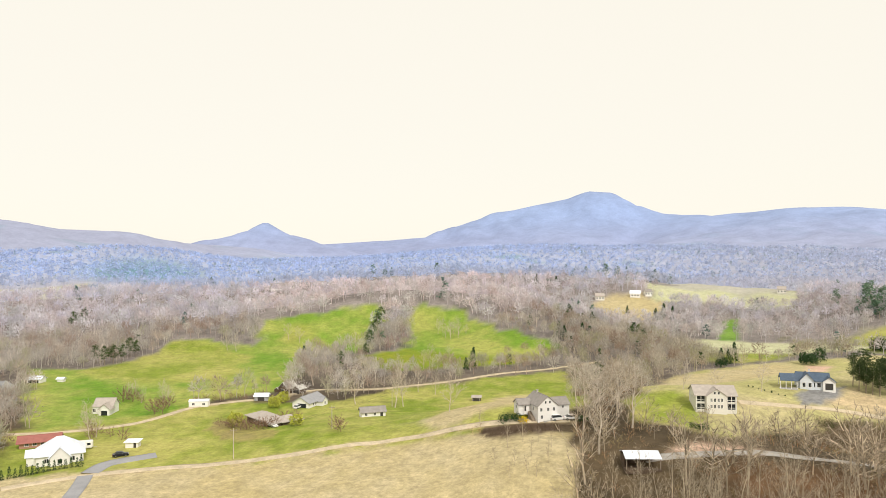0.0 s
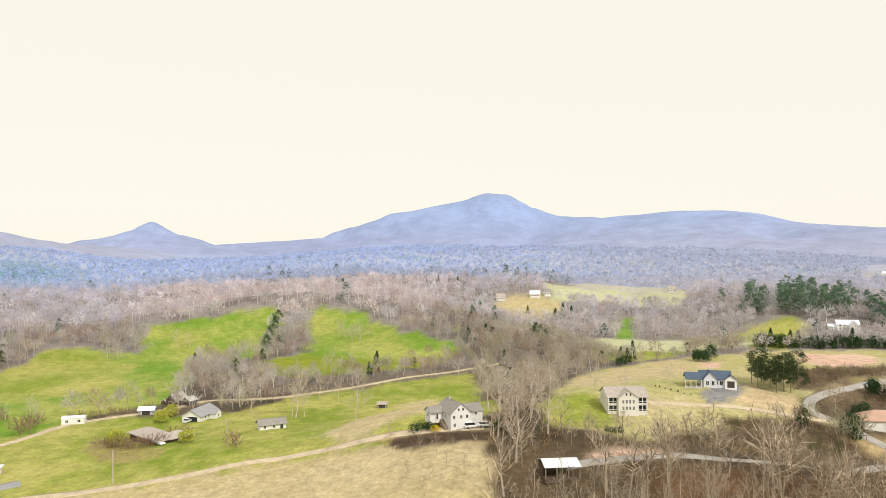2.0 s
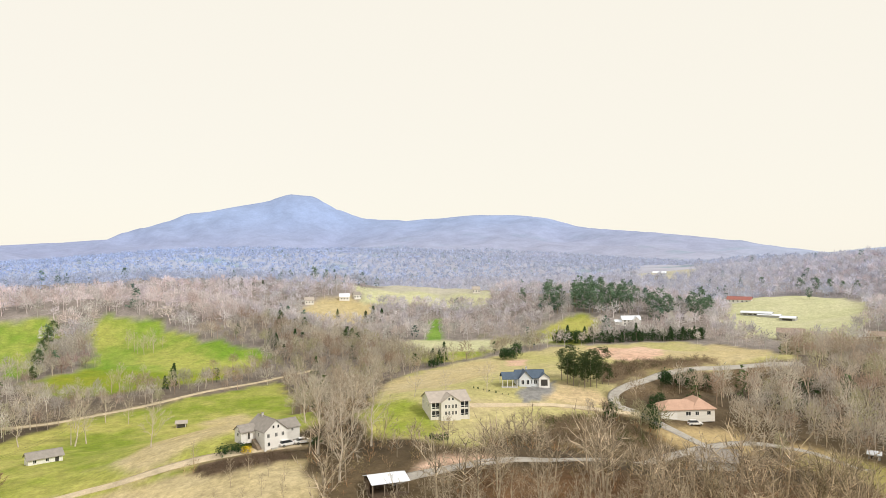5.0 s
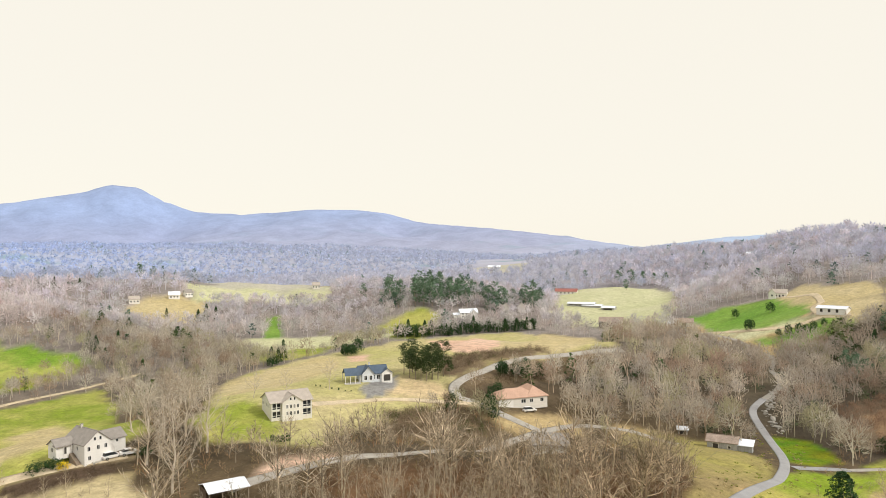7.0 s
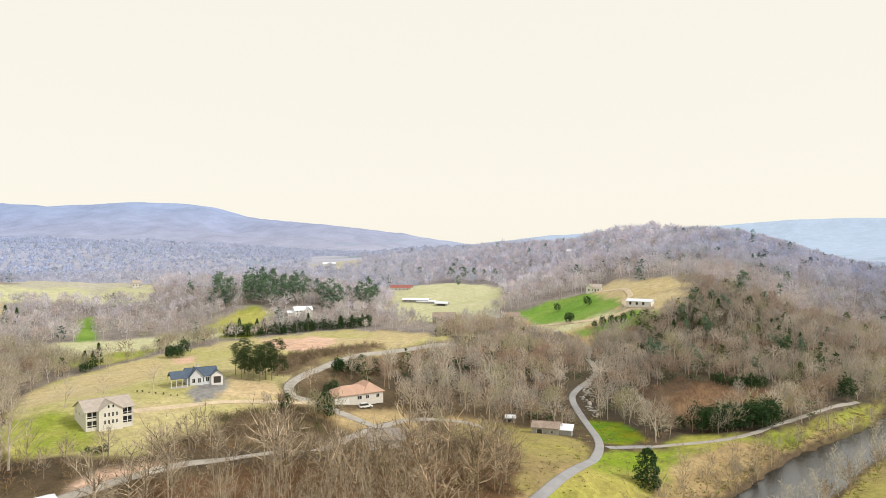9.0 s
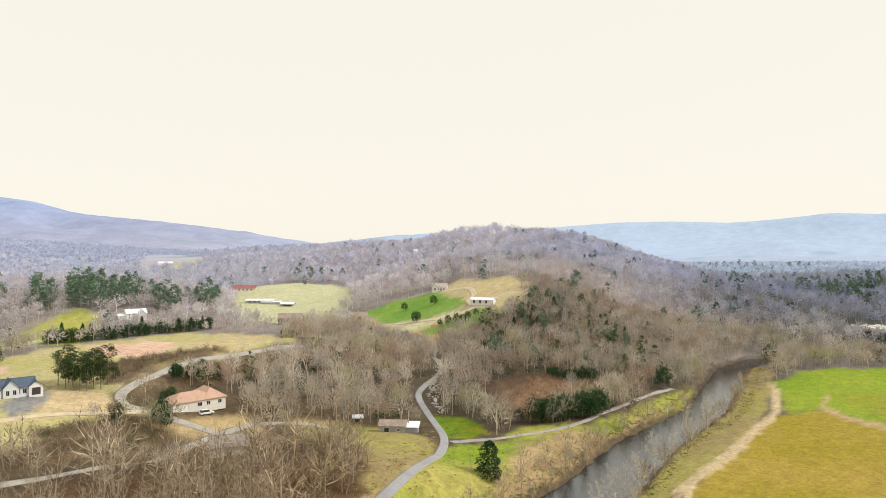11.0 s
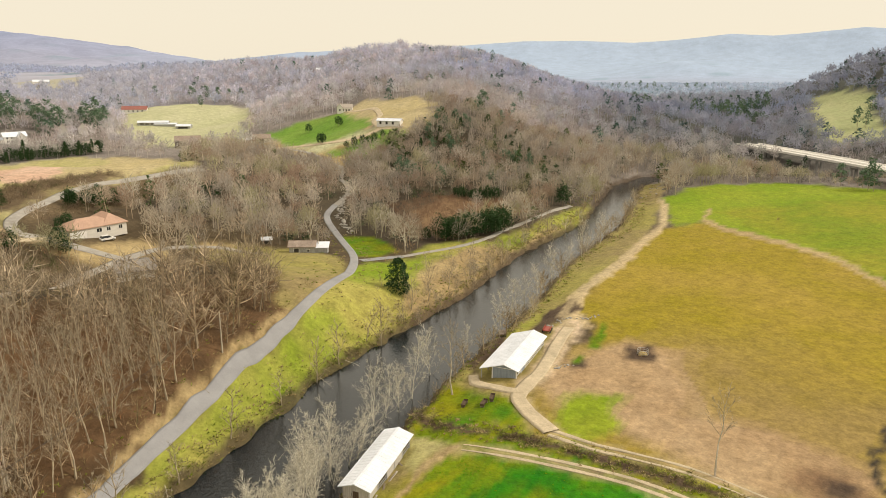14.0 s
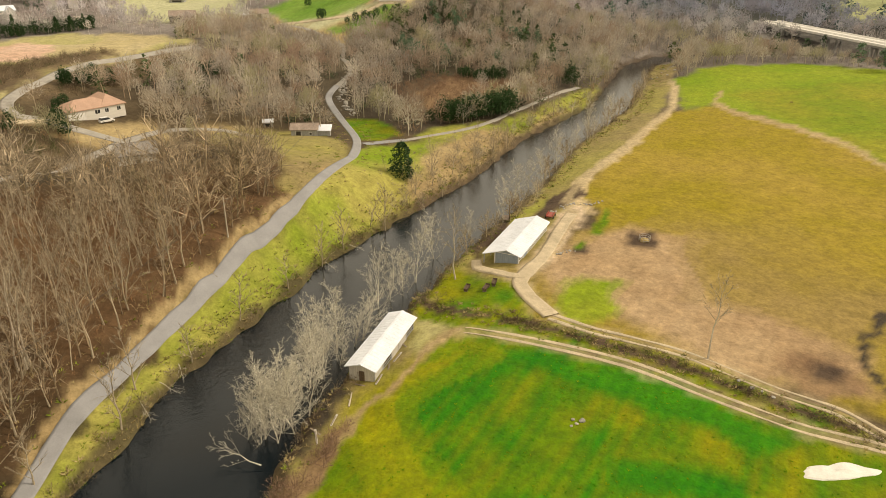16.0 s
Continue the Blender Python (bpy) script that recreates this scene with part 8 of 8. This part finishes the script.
def car(x, y, turn, mat, label, tall=1.0):
    c = stand("car", x, y, turn)
    tagged(c, label, "car")
    side = [(-2.2, 0.35), (-2.25, 0.75), (-2.1, 0.95), (-1.0, 1.0), (1.1, 1.0), (2.1, 0.85), (2.25, 0.6), (2.2, 0.35)]
    bm = bmesh.new()
    a = [bm.verts.new((u, -0.88, v)) for u, v in side]
    b = [bm.verts.new((u, 0.88, v)) for u, v in side]
    bm.faces.new(a)
    bm.faces.new(b[::-1])
    for i in range(len(side)):
        j = (i + 1) % len(side)
        bm.faces.new((a[i], b[i], b[j], a[j]))
    bmesh.ops.bevel(bm, geom=bm.edges[:], offset=0.07, segments=1, affect="EDGES")
    body = part("body", bm, mat, c)
    top = [(-1.95 if tall > 1 else -1.7, 0.97), (-1.7 if tall > 1 else -1.1, 1.45 * tall), (0.3, 1.47 * tall), (1.05, 0.99)]
    bm = bmesh.new()
    a = [bm.verts.new((u, -0.8 + (v - 0.97) * 0.25, v)) for u, v in top]
    b = [bm.verts.new((u, 0.8 - (v - 0.97) * 0.25, v)) for u, v in top]
    bm.faces.new(a)
    bm.faces.new(b[::-1])
    for i in range(4):
        bm.faces.new((a[i], b[i], b[(i + 1) % 4], a[(i + 1) % 4]))
    part("glasshouse", bm, GLASS, c)
    bm = bmesh.new()
    box(bm, top[1][0] - 0.05, top[2][0] + 0.05, -0.7, 0.7, 1.44 * tall, 1.5 * tall)
    part("roof", bm, mat, c)
    for u in (-1.35, 1.4):
        for v in (-0.82, 0.82):
            w = part("wheel", rod(bmesh.new(), (u, v - 0.1, 0.33), (u, v + 0.1, 0.33), 0.33, 0.33, 14), TYRE, c)
            part("rim", rod(bmesh.new(), (u, v - 0.115, 0.33), (u, v + 0.115, 0.33), 0.19, 0.19, 10), CHROME, w)
    for v in (-0.6, 0.6):
        part("headlight", box(bmesh.new(), 2.16, 2.27, v - 0.18, v + 0.18, 0.62, 0.76), LAMP, c)
        part("tail_light", box(bmesh.new(), -2.28, -2.18, v - 0.16, v + 0.16, 0.66, 0.82), RED_PAINT, c)
    return c


car(18.8, 175.3, 20, WHITE_PAINT, "white family van parked before the white house", 1.12)
car(22.6, 175.6, 5, WHITE_PAINT, "white saloon car parked beside the white house")
car(143.5, 183.6, -15, WHITE_PAINT, "white pickup-like car parked at the pink-roofed house", 1.15)
car(-109.4, 172.6, 32, BLACK_PAINT, "black car parked on the farmyard drive")
car(-79.5, 246.2, 76, WHITE_PAINT, "pale car standing under the carport gable")
car(-75.5, 207.5, -40, WHITE_PAINT, "white car parked against the ranch house")
for px, py, turn in ((-126.5, 180.4, 25),):
    t = stand("camper_trailer", px, py, turn)
    tagged(t, "white camper trailer parked behind the farmhouse", "trailer")
    bm = box(bmesh.new(), -2.8, 2.8, -1.1, 1.1, 0.5, 2.6)
    bmesh.ops.bevel(bm, geom=bm.edges[:], offset=0.2, segments=2, affect="EDGES")
    part("body", bm, WHITE_SIDING, t)
    for u in (-1.6, 0.2, 1.8):
        part("window", box(bmesh.new(), u - 0.5, u + 0.5, -1.13, -1.08, 1.4, 2.1), GLASS, t)
    for v in (-1.0, 1.0):
        part("wheel", rod(bmesh.new(), (-0.2, v - 0.1, 0.36), (-0.2, v + 0.1, 0.36), 0.36, 0.36, 12), TYRE, t)
    part("hitch", rod(bmesh.new(), (2.7, 0, 0.6), (4.0, 0, 0.5), 0.06), CHROME, t)


# ---------------------------------------------------------------- stones, logs and farm things
def boulder(seed):
    bm = bmesh.new()
    bmesh.ops.create_icosphere(bm, subdivisions=2, radius=0.5)
    rnd = random.Random(seed)
    off = Vector((rnd.uniform(0, 9), rnd.uniform(0, 9), rnd.uniform(0, 9)))
    for v in bm.verts:
        v.co *= 0.8 + 0.45 * noise.noise(v.co * 1.6 + off)
        v.co.z *= 0.65
    me = bpy.data.meshes.new("boulder")
    bm.to_mesh(me)
    bm.free()
    me.materials.append(STONE)
    return me


ROCKS = [boulder(k) for k in range(6)]


def rocks(places, low, high, seed, group, label):
    rnd = random.Random(seed)
    for px, py in places:
        s = rnd.uniform(low, high)
        ob = new("boulder", rnd.choice(ROCKS))
        ob.matrix_basis = pose(px, py, float(land(np.array([px]), np.array([py]))[0]) + 0.12 * s, 0, 0, rnd.uniform(0, 360))
        ob.scale = (s, s * rnd.uniform(0.7, 1.2), s * rnd.uniform(0.7, 1.1))
        tagged(ob, label, "rock", group)


CREEK = [(212, 140), (219, 147), (227, 155), (237, 162), (251, 170), (262, 176), (274, 180)]
rocks([tuple(p) for p in along(CREEK, 95, 0.9, 61)], 0.5, 1.9, 62, "creek boulders", "pale grey boulder in the creek bed")
rocks([tuple(p) for p in along([(156, 46), (159.2, 44.7), (162, 42.6), (162.9, 39), (166, 38)], 26, 0.5, 63)], 0.4, 1.1, 64, "yard stones", "whitish stone at the edge of the farmyard")
rocks([tuple(p) for p in along([(131.5, 37.6), (134.6, 35.4)], 12, 0.5, 65)], 0.4, 0.9, 66, "yard stones", "whitish stone at the edge of the farmyard")
rocks([(100.6, 3), (99.4, -1), (98.4, -3), (98.2, -4.4), (97.4, -6), (79, 17.9), (80, 17.4), (78.2, 18.4), (79.6, 18.6)], 0.5, 1.1, 67, "field stones", "weathered field stone lying in the grass")
rocks([tuple(p) for p in along([(330, 66), (352, 60), (380, 50), (372, 62)], 20, 3.0, 68)], 0.6, 1.6, 69, "river rocks", "pale rock at the bend of the river")


def log(x0, y0, z0, x1, y1, z1, r, label, seed):
    """A fallen trunk with broken branches."""
    rnd = random.Random(seed)
    a, b = Vector((x0, y0, z0)), Vector((x1, y1, z1))
    t = new("fallen_tree")
    tagged(t, label, "fallen tree")
    part("trunk", rod(bmesh.new(), a, b, r, r * 0.4, 7), PALE_BARK, t)
    for k in range(7):
        s = 0.35 + 0.6 * k / 7
        p = a.lerp(b, s)
        q = p + Vector((rnd.gauss(0, 1), rnd.gauss(0, 1), abs(rnd.gauss(0.9, 0.5)))).normalized() * (b - a).length * rnd.uniform(0.12, 0.3)
        part("branch", rod(bmesh.new(), p, q, r * 0.3, r * 0.06, 5), PALE_BARK, t)


log(70, 49.2, 2.3, 73, 50.6, 2.35, 0.15, "short felled log lying near the weathered shed", 7)


for k, (px, py, way, size) in enumerate(((62.5, 49.6, 40, 3.2), (63.4, 50.4, 75, 2.2), (66.5, 49.4, 15, 2.6), (75.4, 50.6, 100, 1.8), (77.5, 48.6, 10, 2.8), (81, 48.9, 25, 2.2), (84.5, 49.3, 5, 3.0), (88, 49.8, 60, 1.8))):
    board = stand("scrap_board", px, py, way)
    tagged(board, "old grey board lying in weeds beside the shed", "board", "scrap boards")
    part("plank", box(bmesh.new(), -size / 2, size / 2, -0.14, 0.14, 0.02, 0.09), POST_WOOD if k % 2 else PALE_BOARD, board)
    if k % 2 == 0:
        part("batten", box(bmesh.new(), -size / 2 + 0.2, size / 2 - 0.4, -0.05, 0.05, 0.09, 0.17), POST_WOOD, board)


def trough(x, y, turn):
    t = stand("feed_trough", x, y, turn)
    tagged(t, "dark timber feed trough standing in green grass", "trough", "troughs")
    part("tub", solid(bmesh.new(), [(-1.2, -0.3, 0.3), (1.2, -0.3, 0.3), (1.2, 0.3, 0.3), (-1.2, 0.3, 0.3), (-1.2, -0.45, 0.75), (1.2, -0.45, 0.75), (1.2, 0.45, 0.75), (-1.2, 0.45, 0.75), (-1.1, -0.3, 0.45), (1.1, -0.3, 0.45), (1.1, 0.3, 0.45), (-1.1, 0.3, 0.45)],
                      [(3, 2, 1, 0), (0, 1, 5, 4), (1, 2, 6, 5), (2, 3, 7, 6), (3, 0, 4, 7), (4, 5, 9, 8), (5, 6, 10, 9), (6, 7, 11, 10), (7, 4, 8, 11), (8, 9, 10, 11)]), BROWN_BOARD, t)
    for u in (-1, 1):
        part("leg", box(bmesh.new(), u - 0.07, u + 0.07, -0.35, 0.35, -0.2, 0.35), POST_WOOD, t)


for px, py, turn in ((110.2, 48.6, 10), (110.0, 44.6, 5), (112.6, 44.0, 15)):
    trough(px, py, turn)


def hay_feeder(x, y):
    f = stand("hay_feeder", x, y)
    tagged(f, "round metal bale feeder with trampled hay inside", "feeder")
    for z in (0.35, 0.8, 1.2):
        bm = bmesh.new()
        for k in range(20):
            a, b = k * math.pi / 10, (k + 1) * math.pi / 10
            rod(bm, (math.cos(a) * 1.2, math.sin(a) * 1.2, z), (math.cos(b) * 1.2, math.sin(b) * 1.2, z), 0.035, sides=5)
        part("ring", bm, CHROME, f)
    for k in range(10):
        a = k * math.pi / 5
        part("upright", rod(bmesh.new(), (math.cos(a) * 1.2, math.sin(a) * 1.2, -0.1), (math.cos(a) * 1.2, math.sin(a) * 1.2, 1.2), 0.03, sides=5), CHROME, f)
    bm = bmesh.new()
    bmesh.ops.create_icosphere(bm, subdivisions=3, radius=1.0)
    for v in bm.verts:
        v.co = Vector((v.co.x, v.co.y, max(v.co.z * 0.75, -0.2))) * (1 + 0.22 * noise.noise(v.co * 2.5))
    part("hay", bm, STRAW, f)


hay_feeder(146.5, 22.6)
for px, py, turn, mat, label in ((148.9, 56.0, 20, RUST_METAL, "old rusty farm wagon parked behind the long barn"), (151.3, 45.6, 5, RED_PAINT, "low red farm wagon standing in the yard")):
    w = stand("farm_wagon", px, py, turn)
    tagged(w, label, "wagon")
    part("bed", box(bmesh.new(), -1.5, 1.5, -0.8, 0.8, 0.6, 0.75), mat, w)
    for v in (-0.8, 0.74):
        part("sideboard", box(bmesh.new(), -1.5, 1.5, v, v + 0.06, 0.75, 1.15), mat, w)
    for u in (-1, 1):
        for v in (-0.9, 0.9):
            part("wheel", rod(bmesh.new(), (u, v - 0.08, 0.35), (u, v + 0.08, 0.35), 0.35, 0.35, 12), TYRE, w)

# heap of white lime in the near field
LIME = material("white_lime", (0.82, 0.80, 0.76), 0.9, 0.1, 1.5, 0.2, 0.4)
bm = bmesh.new()
rows, cols = 9, 40
grid = []
for i in range(rows):
    ring = []
    for k in range(cols):
        a = 2 * math.pi * k / cols
        edge = 1 + 0.1 * math.sin(2 * a + 0.6) + 0.07 * math.sin(5 * a + 2) + 0.3 * noise.noise(Vector((math.cos(a) * 1.4, math.sin(a) * 1.4, 4))) + 0.12 * noise.noise(Vector((math.cos(a) * 3, math.sin(a) * 3, 1)))
        s = i / (rows - 1)
        u, v = math.cos(a) * 4.6 * edge * s, math.sin(a) * 1.7 * edge * s
        ring.append(bm.verts.new((u, v, 0.55 * (1 - s ** 1.6) * (0.8 + 0.5 * noise.noise(Vector((u * 0.6, v * 0.9, 0)))) - (0.12 if i == rows - 1 else 0))))
    grid.append(ring)
for i in range(1, rows - 1):
    for k in range(cols):
        bm.faces.new((grid[i][k], grid[i + 1][k], grid[i + 1][(k + 1) % cols], grid[i][(k + 1) % cols]))
hub = bm.verts.new((0, 0, 0.5))
for k in range(cols):
    bm.faces.new((grid[1][k], grid[1][(k + 1) % cols], hub))
bmesh.ops.delete(bm, geom=grid[0], context="VERTS")
me = bpy.data.meshes.new("lime_mound")
bm.to_mesh(me)
bm.free()
me.materials.append(LIME)
heap = new("lime_mound", me)
heap.matrix_basis = pose(84.7, -14.3, float(land(np.array([84.7]), np.array([-14.3]))[0]) + 0.03, 0, 0, -62)
tagged(heap, "low spread heap of white lime on green grass", "heap")
